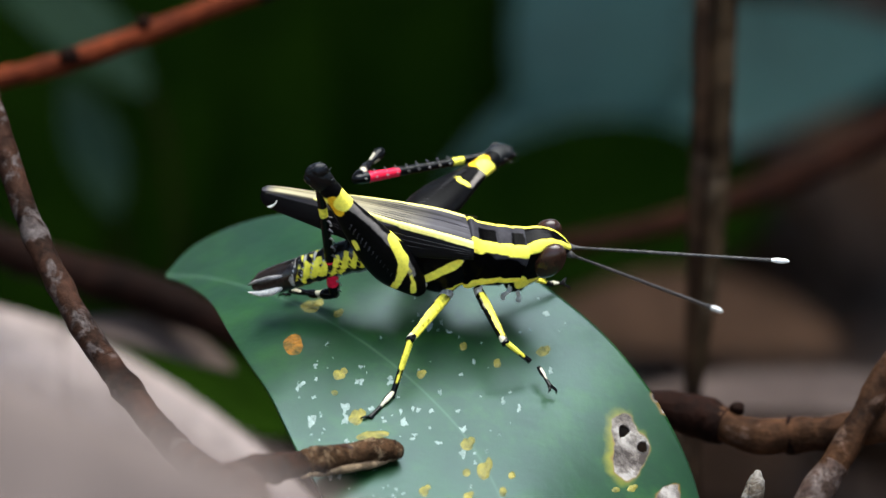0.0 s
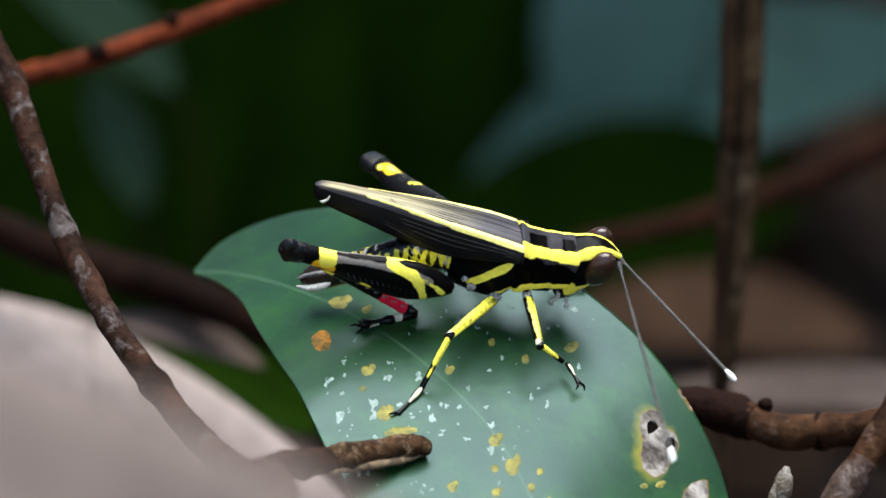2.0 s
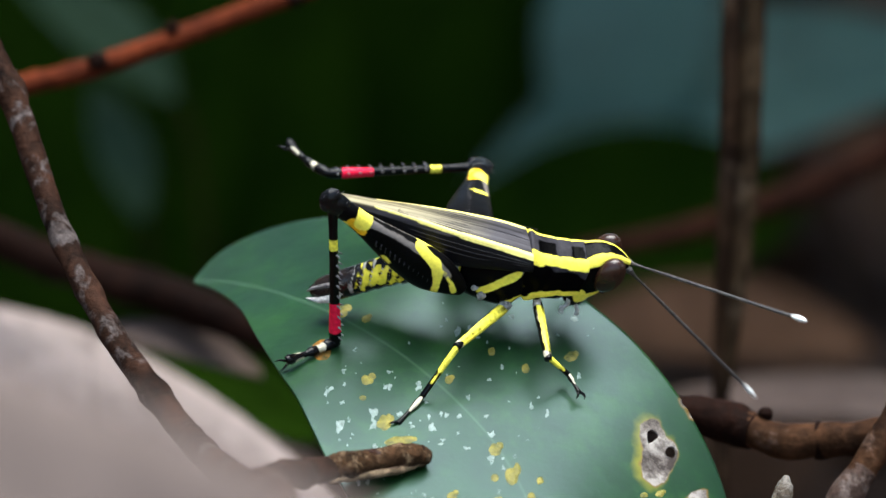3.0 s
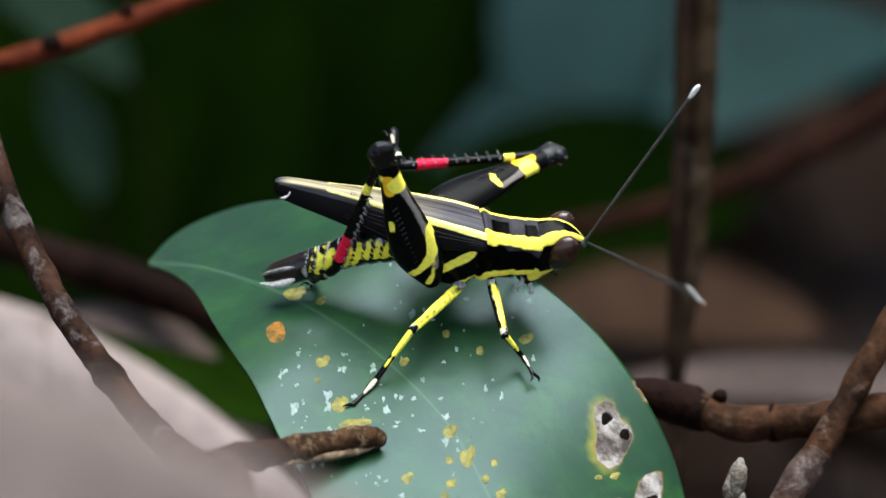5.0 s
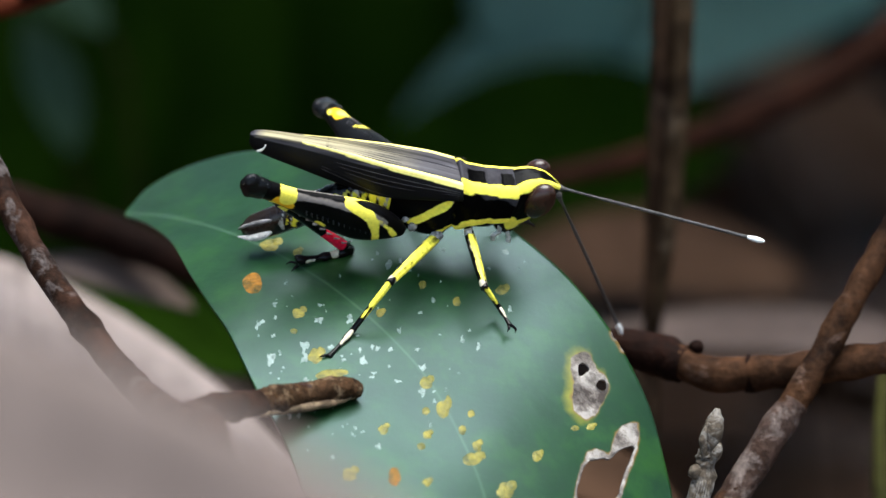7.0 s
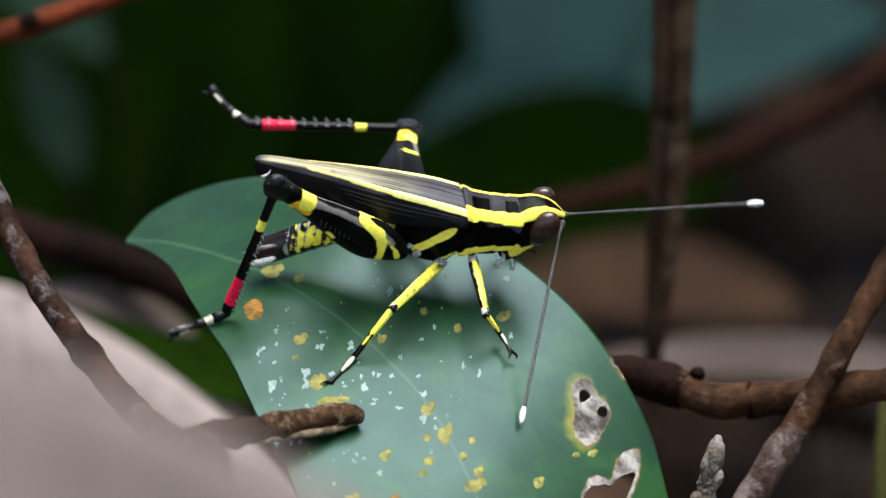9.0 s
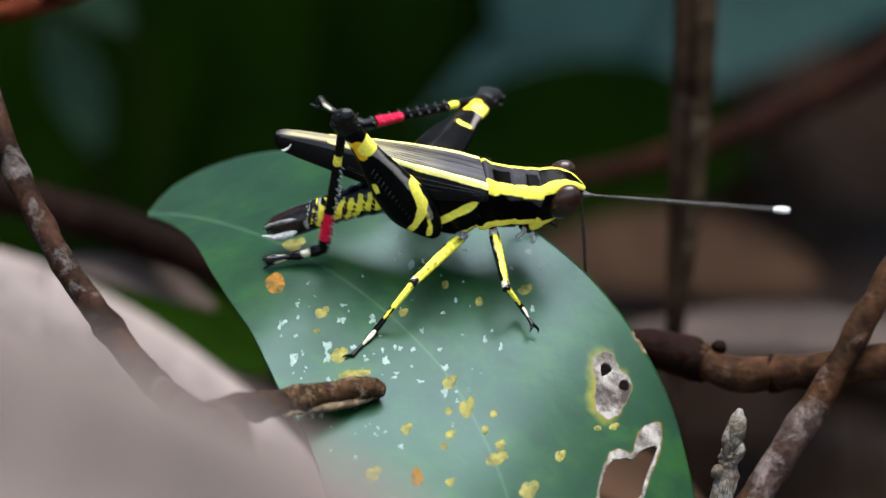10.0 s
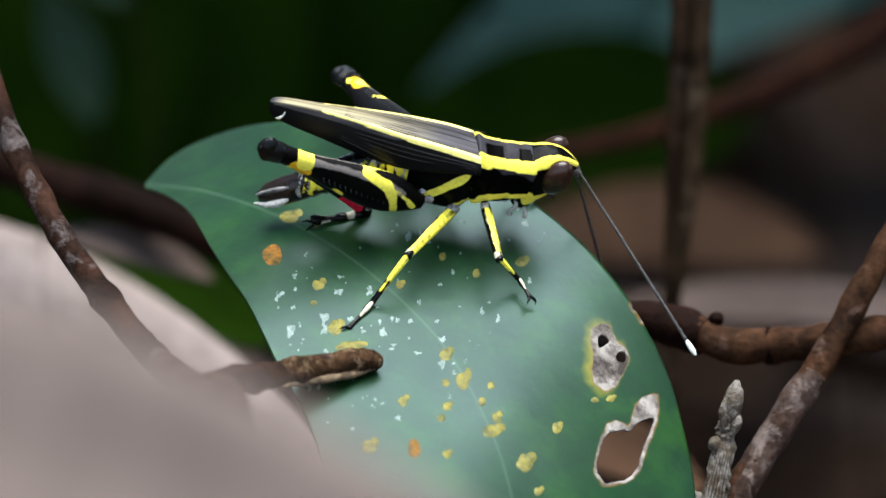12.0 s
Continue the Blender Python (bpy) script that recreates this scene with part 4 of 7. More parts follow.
# folded wings: flat on the back, with a steep side
for side in (1, -1):
    bm = bmesh.new()
    rows = []
    for x, w, top, low, lw in spline([(-0.45, 1.8, 3.95, 2.8, 2.5), (-3, 1.75, 4.2, 2.3, 2.55), (-7, 1.5, 4.35, 1.55, 2.4), (-11, 1.0, 4.45, 1.65, 1.9), (-15, 0.5, 4.4, 2.1, 1.3), (-18, 0.38, 4.25, 2.5, 0.9), (-19.2, 0.3, 4.1, 2.75, 0.65), (-19.7, 0.15, 3.85, 3.15, 0.3)], 140):
        row = []
        for j in range(41):
            s = j / 40
            if s < 0.4:
                row.append(Vector((x, side * (0.02 + w * s / 0.4), top + 0.12 * (1 - s / 0.4))))
            else:
                q = (s - 0.4) / 0.6
                row.append(Vector((x, side * (w + 0.02 + (lw - w) * math.sin(q * math.pi / 2)), top + (low - top) * q)))
        rows.append([Vector((p.x - 0.37 * (p.y + 1.85) * max(0.0, 1 + p.x / 6), p.y, p.z)) for p in row])
    loft(bm, rows, False, False)
    wing = part("forewing", bm, M_WING, grasshopper, "dark folded forewing with a pale yellow edge line")
    m = wing.modifiers.new("thickness", "SOLIDIFY")
    m.thickness, m.offset = 0.09 * MM, 0
    edge_line = [(0.6, 1.85, 3.85), (-3, 1.8, 4.15), (-7, 1.55, 4.3), (-11, 1.05, 4.42), (-15, 0.5, 4.38), (-19.4, 0.3, 4.0)]
    paint(wing, "mark", [(w, a, c) for w, a, c in zip((0.34, 0.3, 0.2, 0.09, -0.1), edge_line, edge_line[1:])])
    paint_by(wing, "pale", lambda p, side=side: min((-8.5 - p.x) * 0.07, 4 * (float(np.interp(-p.x, (0.3, 3, 7, 11, 15, 20), (1.8, 1.75, 1.5, 1.0, 0.55, 0.36))) - abs(p.y) - 0.02), (p.x + 18.8) * 0.5))
    paint_by(wing, "second", lambda p: min(0.2, 1.6 - abs(p.y), (p.z - 3.9) * 1.2))
    # a small pale curved mark near the tip, built as a thin tube
    bm = bmesh.new()
    tube(bm, [(-18.2, side * 0.8, 3.6, 0.05), (-18.35, side * 0.92, 3.2, 0.1), (-18.7, side * 0.92, 2.85, 0.14), (-18.95, side * 0.86, 2.8, 0.05)], 12, 6, 0.1)
    part("pale_hook", bm, M_PALE, wing, "small pale curved mark near the wing tip")
    for k in range(5):
        bm = bmesh.new()
        z0, z1 = 3.6 - 0.18 * k, 3.9 - 0.22 * k
        tube(bm, [(-0.6, side * (2.4 + 0.04 * k), z0, 0.03), (-7, side * (2.12 + 0.08 * k), z0 + 0.1 - 0.3 * k, 0.03), (-13, side * (1.2 + 0.1 * k), min(z1, 3.5 - 0.2 * k), 0.02)], 20, 5, 0)
        part("vein", bm, M_RIDGE, wing)
    for k in range(4):
        bm = bmesh.new()
        a = 0.2 + 0.2 * k
        tube(bm, [(-1.6, side * 1.85 * a, 4.02 + 0.1 * (1 - a), 0.03), (-7, side * 1.5 * a, 4.39 + 0.1 * (1 - a), 0.045), (-13, side * 0.75 * a, 4.5 + 0.08 * (1 - a), 0.03)], 20, 5, 0)
        part("vein", bm, M_RIDGE, wing)

# ---- legs and antennae ----
limbs, FEELERS = {}, {}


def leg_part(key, name, bm, material, label="", mark=(), second=(), pale=()):
    ob = part(name, bm, material, grasshopper, label)
    for k, s in (("mark", mark), ("second", second), ("pale", pale)):
        if s:
            paint(ob, k, s)
    limbs[key] = ob
    return ob


for s, side in ((-1, "right"), (1, "left")):
    bm = bmesh.new()
    limb(bm, [(-0.3, 0.4, 0.6, 0), (0.8, 0.85, 1.25, 0), (3, 1.2, 2.15, -0.2), (5.5, 1.2, 2.15, -0.25), (8.5, 0.95, 1.65, -0.2), (11.5, 0.75, 1.1, -0.12), (13.5, 0.8, 0.95, 0), (14.6, 0.8, 0.9, 0)], 60, 24)
    femur = leg_part("hind_femur_" + side, "hind_femur", bm, M_THIGH, "swollen black hind thigh banded with yellow",
                     [(0.8, (12.0, 0.3, 1.1), (11.8, 0.8, 0.35)), (0.28, (12.9, 0.7, -0.7), (12.6, 0.7, -0.95))] + (
                         [(0.3, (8.3, 0.8, 1.2), (8.0, 0.95, 0.3)), (0.26, (8.0, 0.95, 0.3), (8.3, 0.9, -0.3))] if s > 0 else
                         [(0.55, (6.3, 0.4, 1.95), (5.2, 0.9, 1.7), (4.0, 1.0, 1.5)), (0.46, (4.0, 1.0, 1.5), (3.0, 1.2, 0.5)), (0.34, (3.0, 1.2, 0.5), (2.3, 1.1, -0.6), (1.9, 0.9, -1.3)), (0.2, (3.7, 1.0, 1.6), (2.3, 1.1, 1.15)), (0.26, (2.3, 1.1, 1.1), (1.3, 1.0, 0.55), (0.6, 0.8, -0.1)), (0.28, (7.9, 0.85, -1.25), (7.1, 0.85, -1.45))]),
                     [(0.55, (12.5, 0.7, -0.15), (11.3, 0.7, -0.4))], [(0.35, (11.4, 0.6, 0.7), (8.5, 0.7, 1.3))] if s > 0 else [(0.42, (11.4, 0.6, 0.8), (8.6, 0.7, 1.4), (6.0, 0.8, 1.65)), (0.42, (4.2, 0.9, 1.6), (3.3, 1.0, 1.5), (2.2, 1.1, 1.2))])
    bm = bmesh.new()
    blob(bm, (14.6, 0, -0.05), (1.7, 0.85, 1.15), 14, 20)
    blob(bm, (15.4, 0, 0.35), (0.85, 0.7, 0.9), 12, 16)
    blob(bm, (15.2, 0, -0.7), (0.6, 0.75, 0.55), 10, 14)
    for v in bm.verts:
        v.co += v.normal * 0.0 + Vector((0.1, 0.06, 0.1)) * noise.noise(v.co * 1.7)
    knee = part("knee", bm, M_KNEE, femur, "black knob of a knee")
    for x, y, z in ((14.2, 0.3, 1.0), (14.9, -0.3, 1.2), (15.5, 0.2, 1.15), (16.0, -0.2, 0.8), (16.1, 0.3, 0.2)):
        bm = bmesh.new()
        tube(bm, [(x, y, z - 0.15, 0.035), (x + 0.06, y * 1.1, z + 0.08, 0.025), (x + 0.1, y * 1.2, z + 0.25, 0.008)], 5, 5, 0)
        part("bristle", bm, M_SPINE, knee)
    for k in range(13):
        x = 2.6 + 0.55 * k
        for q in (-1, 1):
            bm = bmesh.new()
            w = 1.2 - 0.022 * max(0, x - 4) ** 1.4
            tube(bm, [(x + 0.45, q * w, -0.15, 0.07), (x + 0.1, q * w * 0.92, -0.65, 0.07), (x - 0.1, q * w * 0.75, -1.0 + 0.05 * k * 0.6, 0.05)], 6, 5, 0)
            part("ridge", bm, M_RIDGE, femur)
    bm = bmesh.new()
    limb(bm, [(-0.3, 0.3, 0.45, 0), (0.6, 0.42, 0.5, 0), (2, 0.38, 0.42, 0), (6, 0.36, 0.4, 0), (11, 0.42, 0.48, 0), (13.6, 0.5, 0.55, 0), (14.6, 0.4, 0.45, 0)], 60, 14)
    tibia = leg_part("hind_tibia_" + side, "hind_tibia", bm, M_LEG, "thin black hind shin with a yellow ring and a red band",
                     [(0.55, (4.3, -2, 0), (4.3, 2, 0)), (0.55, (4.3, 0, -2), (4.3, 0, 2))], [(1.5, (11.8, -2, 0), (11.8, 2, 0)), (1.5, (11.8, 0, -2), (11.8, 0, 2))])
    for k in range(9):
        for q in (-0.3, 0.3):
            x = 5.2 + k * 1.05
            bm = bmesh.new()
            tube(bm, [(x, q * 0.8, 0.3, 0.12), (x + 0.15, q * 1.1, 0.5, 0.09), (x + 0.3, q * 1.4, 0.72, 0.02)], 5, 5, 0)
            part("spine", bm, M_SPINE, tibia)
    bm = bmesh.new()
    limb(bm, [(-0.2, 0.4, 0.4, 0), (0.9, 0.52, 0.5, 0), (1.7, 0.34, 0.34, 0), (2.5, 0.46, 0.42, 0.05), (3.1, 0.28, 0.28, 0.15), (4.2, 0.38, 0.36, 0.35), (4.9, 0.5, 0.46, 0.6), (5.3, 0.4, 0.36, 0.75)], 44, 14)
    for q in (-1, 1):
        tube(bm, [(5.1, 0.15 * q, 0, 0.14), (5.6, 0.4 * q, 0.1, 0.1), (6.0, 0.5 * q, -0.2, 0.02)], 8, 6, 0)
    leg_part("hind_tarsus_" + side, "hind_tarsus", bm, M_LEG, "black clawed hind foot with a white patch", (), (), [(0.3, (1.6, -1, 0.2), (1.6, 1, 0.2)), (0.3, (1.5, 0, -1), (1.5, 0, 1)), (0.12, (3.6, 0.3, 0.3), (4.4, 0.4, 0.5))])
    for name, lf, lt, la, r in (("mid", 7.88 if s < 0 else 6.3, 5.34 if s < 0 else 4.22, 3.95 if s < 0 else 3.12, 0.52), ("fore", 5.81 if s < 0 else 4.55, 2.98 if s < 0 else 3.13, 2.06 if s < 0 else 1.88, 0.46)):
        bm = bmesh.new()
        limb(bm, [(-0.5, r * 0.8, r * 0.8, 0), (0.2, r, r, 0), (lf * 0.5, r * 0.95, r * 0.95, 0), (lf - 0.4, r * 0.75, r * 0.8, 0), (lf + 0.3, r * 0.7, r * 0.8, 0)], 40, 14)
        leg_part(name + "_femur_" + side, name + "_femur", bm, M_LEG, "yellow thigh edged with black", [(r * 0.44, (0.5, 0.26, 0.34), (lf - 0.5, 0.3, 0.36))], (), [(0.35, (lf - 0.2, -1, 0), (lf - 0.2, 1, 0)), (0.3, (0, -1, 0), (0, 1, 0)), (0.07, (0.9, 0.5, 0.12), (lf * 0.8, 0.42, 0.2))])
        bm = bmesh.new()
        limb(bm, [(-0.2, r * 0.6, r * 0.6, 0), (0.5, r * 0.62, r * 0.62, 0), (lt * 0.6, r * 0.5, r * 0.5, 0), (lt + 0.1, r * 0.55, r * 0.55, 0)], 30, 12)
        leg_part(name + "_tibia_" + side, name + "_tibia", bm, M_LEG, "slender yellow shin darkening below", [(0.26, (0.4, 0.2, 0.2), (lt * 0.5, 0.2, 0.2)), (0.1, (lt * 0.5, 0.2, 0.2), (lt * 0.75, 0.2, 0.2))])
        bm = bmesh.new()
        limb(bm, [(-0.2, r * 0.45, r * 0.45, 0), (la * 0.3, r * 0.55, r * 0.5, 0), (la * 0.45, r * 0.35, r * 0.35, 0), (la * 0.8, r * 0.4, r * 0.4, 0), (la, r * 0.6, r * 0.5, 0)], 26, 10)
        for q in (-1, 1):
            tube(bm, [(la - 0.1, 0.15 * q, 0, 0.16), (la + 0.35, 0.45 * q, 0.05, 0.12), (la + 0.6, 0.6 * q, -0.25, 0.03)], 8, 6, 0)
        leg_part(name + "_tarsus_" + side, name + "_tarsus", bm, M_LEG, "black clawed foot, whitish above", (), (), [(0.3, (la * 0.1, 0, 0.4), (la * 0.5, 0, 0.4))])
    bm = bmesh.new()
    limb(bm, [(-0.1, 0.28, 0.28, 0), (0.5, 0.3, 0.3, 0), (0.8, 0.17, 0.17, 0), (6, 0.15, 0.15, 0), (13, 0.15, 0.15, 0), (18.6, 0.16, 0.16, 0)], 120, 10)
    for v in bm.verts:
        f = 1 + 0.16 * math.sin(v.co.x * 2 * math.pi / 0.75)
        v.co.y *= f
        v.co.z *= f
    ob = part("antenna", bm, M_ANTENNA, grasshopper, "long ringed grey antenna with a white tip")
    limbs["antenna_" + side] = ob
    FEELERS[side] = FRONT @ Vector((8.42, 0.42 * s, 3.75))
    bm = bmesh.new()
    limb(bm, [(18.5, 0.14, 0.14, 0), (19.0, 0.24, 0.24, 0), (19.7, 0.23, 0.23, 0), (20.1, 0.1, 0.1, 0)], 16, 10)
    part("tip", bm, M_TIP, ob, "white tip")


def bones(rows, pole=(0.6, 0, 0.8)):
    """Rows of a time, a joint and where the limb points to; the limb turns as little as it can."""
    out, up = [], Vector(pole)
    for t, ax, ay, az, cx, cy, cz in rows:
        a, c = Vector((ax, ay, az)), Vector((cx, cy, cz))
        x = (c - a).normalized()
        z = (up - x * up.dot(x)).normalized()
        y = z.cross(x)
        m = Matrix((x, y, z)).transposed().to_4x4()
        m.translation = a * MM
        out.append((t, m))
        up = z * 0.6 + Vector(pole) * 0.4
    return out


def feeler(side, rows):
    """An antenna's rows from its socket on the head: the tip slides in depth so that the length stays the same."""
    out, base = [], FEELERS[side]
    depth = LEAN.to_3x3().inverted() @ Vector((0, 1, 0))
    for t, ax, ay, az, cx, cy, cz in rows:
        c = Vector((cx, cy, cz))
        length, d = (c - Vector((ax, ay, az))).length, c - base
        half = d.dot(depth)
        root = max(0.0, half * half - d.length_squared + length * length) ** 0.5
        c += depth * min(-half + root, -half - root, key=abs)
        x, y, z = Matrix.Translation((5.6, 0, -1.9)) @ LEAN @ c
        sunk = y - face(x / (1 + y / DISTANCE), z / (1 + y / DISTANCE))
        if root < 7.5 and -0.3 < sunk < 8:
            # it hangs before the leaf, not through it
            c -= depth * (sunk + 0.3)
        out.append((t, *base, *c))
    return bones(out)


def motions():
    walk(grasshopper, [(t, stance(x, z, pitch)) for t, x, z, pitch in (
        (0, 2.80, -1.51, -0.3), (0.5, 2.79, -1.87, -1.5), (1, 3.18, -2.30, -3.0), (1.5, 3.73, -2.03, -3.6), (2, 4.68, -2.25, -3.0), (2.5, 5.26, -2.22, -2.4), (2.7, 5.39, -2.19, -2.2), (3.2, 5.60, -2.11, -1.7), (3.8, 5.66, -2.01, -1.3), (4.3, 5.57, -1.97, -1.1), (4.5, 5.49, -1.97, -1.1), (5, 5.47, -1.89, -0.5), (5.5, 5.55, -1.71, 0.5), (6, 5.78, -1.91, 0.7), (6.5, 5.86, -2.19, 1.0), (7, 5.48, -1.76, 0.5), (7.2, 5.50, -1.76, 0.5), (7.8, 5.59, -1.79, 0.4), (8.4, 5.68, -1.82, 0.1), (9, 5.75, -1.80, 0.0), (9.5, 5.78, -1.73, 0.0), (10, 5.68, -1.80, 0.2), (10.5, 5.75, -1.81, 0.5), (11, 5.37, -1.89, -0.3), (11.5, 5.42, -1.78, -0.8), (12, 5.26, -1.96, -1.4))])
    walk(limbs['hind_femur_right'], bones((
        (0, -4.40, -2.50, -1.95, -14.95, -2.56, 8.71), (0.3, -4.40, -2.50, -1.95, -15.16, -3.78, 8.42), (0.5, -4.40, -2.50, -1.95, -15.10, -5.03,
        8.25), (0.7, -4.40, -2.50, -1.95, -16.69, -4.24, 6.48), (0.8, -4.78, -2.54, -1.76, -18.16, -3.77, 4.92), (1, -5.57, -2.70, -1.54, -19.55,
        -5.08, 3.35), (1.5, -6.07, -2.96, -1.48, -20.02, -6.82, 2.45), (1.7, -6.35, -3.08, -1.37, -20.19, -7.18, 2.72), (1.9, -6.31, -3.17, -1.47,
        -20.09, -7.97, 2.01), (2, -6.08, -2.98, -1.56, -20.16, -6.98, 1.72), (2.2, -5.90, -3.06, -1.30, -18.90, -7.96, 4.37), (2.3, -5.77, -2.94,
        -1.20, -18.47, -6.98, 5.69), (2.5, -6.37, -3.08, -0.76, -18.84, -6.75, 6.73), (2.7, -6.25, -3.01, -0.72, -18.44, -6.36, 7.36), (3.1, -6.12,
        -2.64, -0.83, -18.68, -3.66, 7.31), (3.5, -4.99, -2.35, -1.62, -17.71, 0.83, 5.66), (3.9, -4.40, -2.50, -1.95, -15.87, 1.15, 7.00), (4.3,
        -4.40, -2.50, -1.95, -13.67, -1.51, 9.80), (4.5, -4.40, -2.50, -1.95, -12.87, -2.09, 10.42), (4.6, -4.40, -2.50, -1.95, -11.47, -1.86, 11.26),
        (4.7, -4.40, -2.50, -1.95, -10.90, -4.53, 11.41), (4.8, -4.40, -2.50, -1.95, -10.51, -3.64, 11.70), (5, -4.40, -2.50, -1.95, -10.89, -2.85,
        11.57), (5.1, -4.40, -2.50, -1.95, -12.34, -6.00, 10.29), (5.2, -4.40, -2.50, -1.95, -15.17, -6.36, 7.75), (5.5, -4.95, -2.65, -1.67, -17.98,
        -6.14, 4.90), (6, -5.64, -2.92, -1.41, -18.81, -7.32, 4.27), (6.5, -5.61, -2.85, -1.44, -18.96, -6.70, 4.23), (6.8, -5.40, -2.82, -1.53,
        -18.65, -7.13, 4.02), (7, -5.25, -2.78, -1.59, -18.46, -7.12, 4.04), (7.2, -5.28, -2.85, -1.51, -17.93, -7.83, 4.83), (7.6, -5.67, -3.22,
        -1.08, -16.85, -9.58, 6.62), (8, -6.13, -3.60, -0.52, -16.50, -10.19, 8.09), (8.4, -5.92, -3.26, -0.73, -16.80, -8.73, 8.03), (8.8, -5.70,
        -3.00, -0.98, -17.20, -7.40, 7.59), (9, -5.46, -2.88, -1.20, -17.21, -7.09, 7.11), (9.2, -4.40, -2.50, -1.95, -16.92, -4.19, 6.14), (9.5,
        -4.40, -2.50, -1.95, -16.68, -4.81, 6.35), (9.6, -4.40, -2.50, -1.95, -14.79, -4.72, 8.64), (9.7, -4.40, -2.50, -1.95, -14.22, -4.65, 9.19),
        (9.8, -4.40, -2.50, -1.95, -14.76, -3.49, 8.86), (10, -4.40, -2.50, -1.95, -13.89, -3.63, 9.61), (10.2, -4.40, -2.50, -1.95, -13.43, -4.78,
        9.81), (10.5, -4.40, -2.50, -1.95, -13.88, -2.87, 9.67), (10.7, -4.40, -2.50, -1.95, -14.17, -3.99, 9.33), (10.8, -4.40, -2.50, -1.95, -15.36,
        -3.62, 8.23), (11, -4.70, -2.55, -1.76, -17.20, -4.59, 6.27), (11.2, -4.40, -2.50, -1.95, -17.23, -5.59, 5.18), (11.5, -4.62, -2.56, -1.84,
        -17.74, -5.96, 4.57), (12, -5.03, -2.67, -1.70, -18.60, -6.23, 3.63))))
    walk(limbs['hind_tibia_right'], bones((
        (0, -14.95, -2.56, 8.71, -11.72, -1.17, -5.36), (0.3, -15.16, -3.78, 8.42, -11.43, -0.84, -5.28), (0.5, -15.10, -5.03, 8.25, -10.32, -1.10,
        -4.86), (0.7, -16.69, -4.24, 6.48, -9.79, 0.06, -5.53), (0.8, -18.16, -3.77, 4.92, -9.53, 0.58, -5.89), (1, -19.55, -5.08, 3.35, -9.68, 0.18,
        -5.87), (1.5, -20.02, -6.82, 2.45, -9.66, -1.43, -6.14), (1.7, -20.19, -7.18, 2.72, -10.12, -1.69, -6.15), (1.9, -20.09, -7.97, 2.01, -9.26,
        -2.41, -5.87), (2, -20.16, -6.98, 1.72, -8.54, -2.59, -5.75), (2.2, -18.90, -7.96, 4.37, -9.04, -4.82, -5.79), (2.3, -18.47, -6.98, 5.69,
        -9.90, -5.13, -5.87), (2.5, -18.84, -6.75, 6.73, -12.05, -6.46, -6.08), (2.7, -18.44, -6.36, 7.36, -13.58, -7.72, -6.23), (3.1, -18.68, -3.66,
        7.31, -16.59, -5.82, -6.88), (3.5, -17.71, 0.83, 5.66, -20.10, -3.12, -8.08), (3.9, -15.87, 1.15, 7.00, -22.17, -4.20, -4.92), (4.3, -13.67,
        -1.51, 9.80, -21.83, -5.56, -1.47), (4.5, -12.87, -2.09, 10.42, -22.43, -4.16, -0.28), (4.6, -11.47, -1.86, 11.26, -17.43, -4.56, -1.68),
        (4.7, -10.90, -4.53, 11.41, -9.70, -2.05, -2.82), (4.8, -10.51, -3.64, 11.70, -9.88, -1.42, -2.61), (5, -10.89, -2.85, 11.57, -13.00, -2.27,
        -2.77), (5.1, -12.34, -6.00, 10.29, -12.01, -2.47, -3.77), (5.2, -15.17, -6.36, 7.75, -9.43, -1.60, -4.68), (5.5, -17.98, -6.14, 4.90, -9.64,
        -1.18, -5.88), (6, -18.81, -7.32, 4.27, -9.63, -2.18, -5.71), (6.5, -18.96, -6.70, 4.23, -9.61, -1.31, -5.46), (6.8, -18.65, -7.13, 4.02,
        -9.27, -1.81, -5.67), (7, -18.46, -7.12, 4.04, -9.24, -1.78, -5.80), (7.2, -17.93, -7.83, 4.83, -9.62, -2.57, -5.83), (7.6, -16.85, -9.58,
        6.62, -12.15, -4.25, -6.01), (8, -16.50, -10.19, 8.09, -15.32, -8.12, -6.22), (8.4, -16.80, -8.73, 8.03, -16.92, -10.44, -6.37), (8.8, -17.20,
        -7.40, 7.59, -17.89, -10.60, -6.54), (9, -17.21, -7.09, 7.11, -19.67, -8.49, -7.12), (9.2, -16.92, -4.19, 6.14, -21.39, -5.96, -7.54), (9.5,
        -16.68, -4.81, 6.35, -22.22, -8.18, -6.62), (9.6, -14.79, -4.72, 8.64, -17.20, -6.15, -5.59), (9.7, -14.22, -4.65, 9.19, -10.99, -3.19,
        -4.87), (9.8, -14.76, -3.49, 8.86, -9.51, -2.89, -4.65), (10, -13.89, -3.63, 9.61, -13.73, -4.04, -4.88), (10.2, -13.43, -4.78, 9.81, -15.93,
        -4.63, -4.47), (10.5, -13.88, -2.87, 9.67, -18.41, -5.70, -3.81), (10.7, -14.17, -3.99, 9.33, -16.37, -4.27, -5.00), (10.8, -15.36, -3.62,
        8.23, -12.95, -2.88, -6.05), (11, -17.20, -4.59, 6.27, -9.80, -1.69, -5.85), (11.2, -17.23, -5.59, 5.18, -9.06, -0.74, -5.78), (11.5, -17.74,
        -5.96, 4.57, -9.34, -0.60, -5.97), (12, -18.60, -6.23, 3.63, -9.32, -0.48, -5.92))))
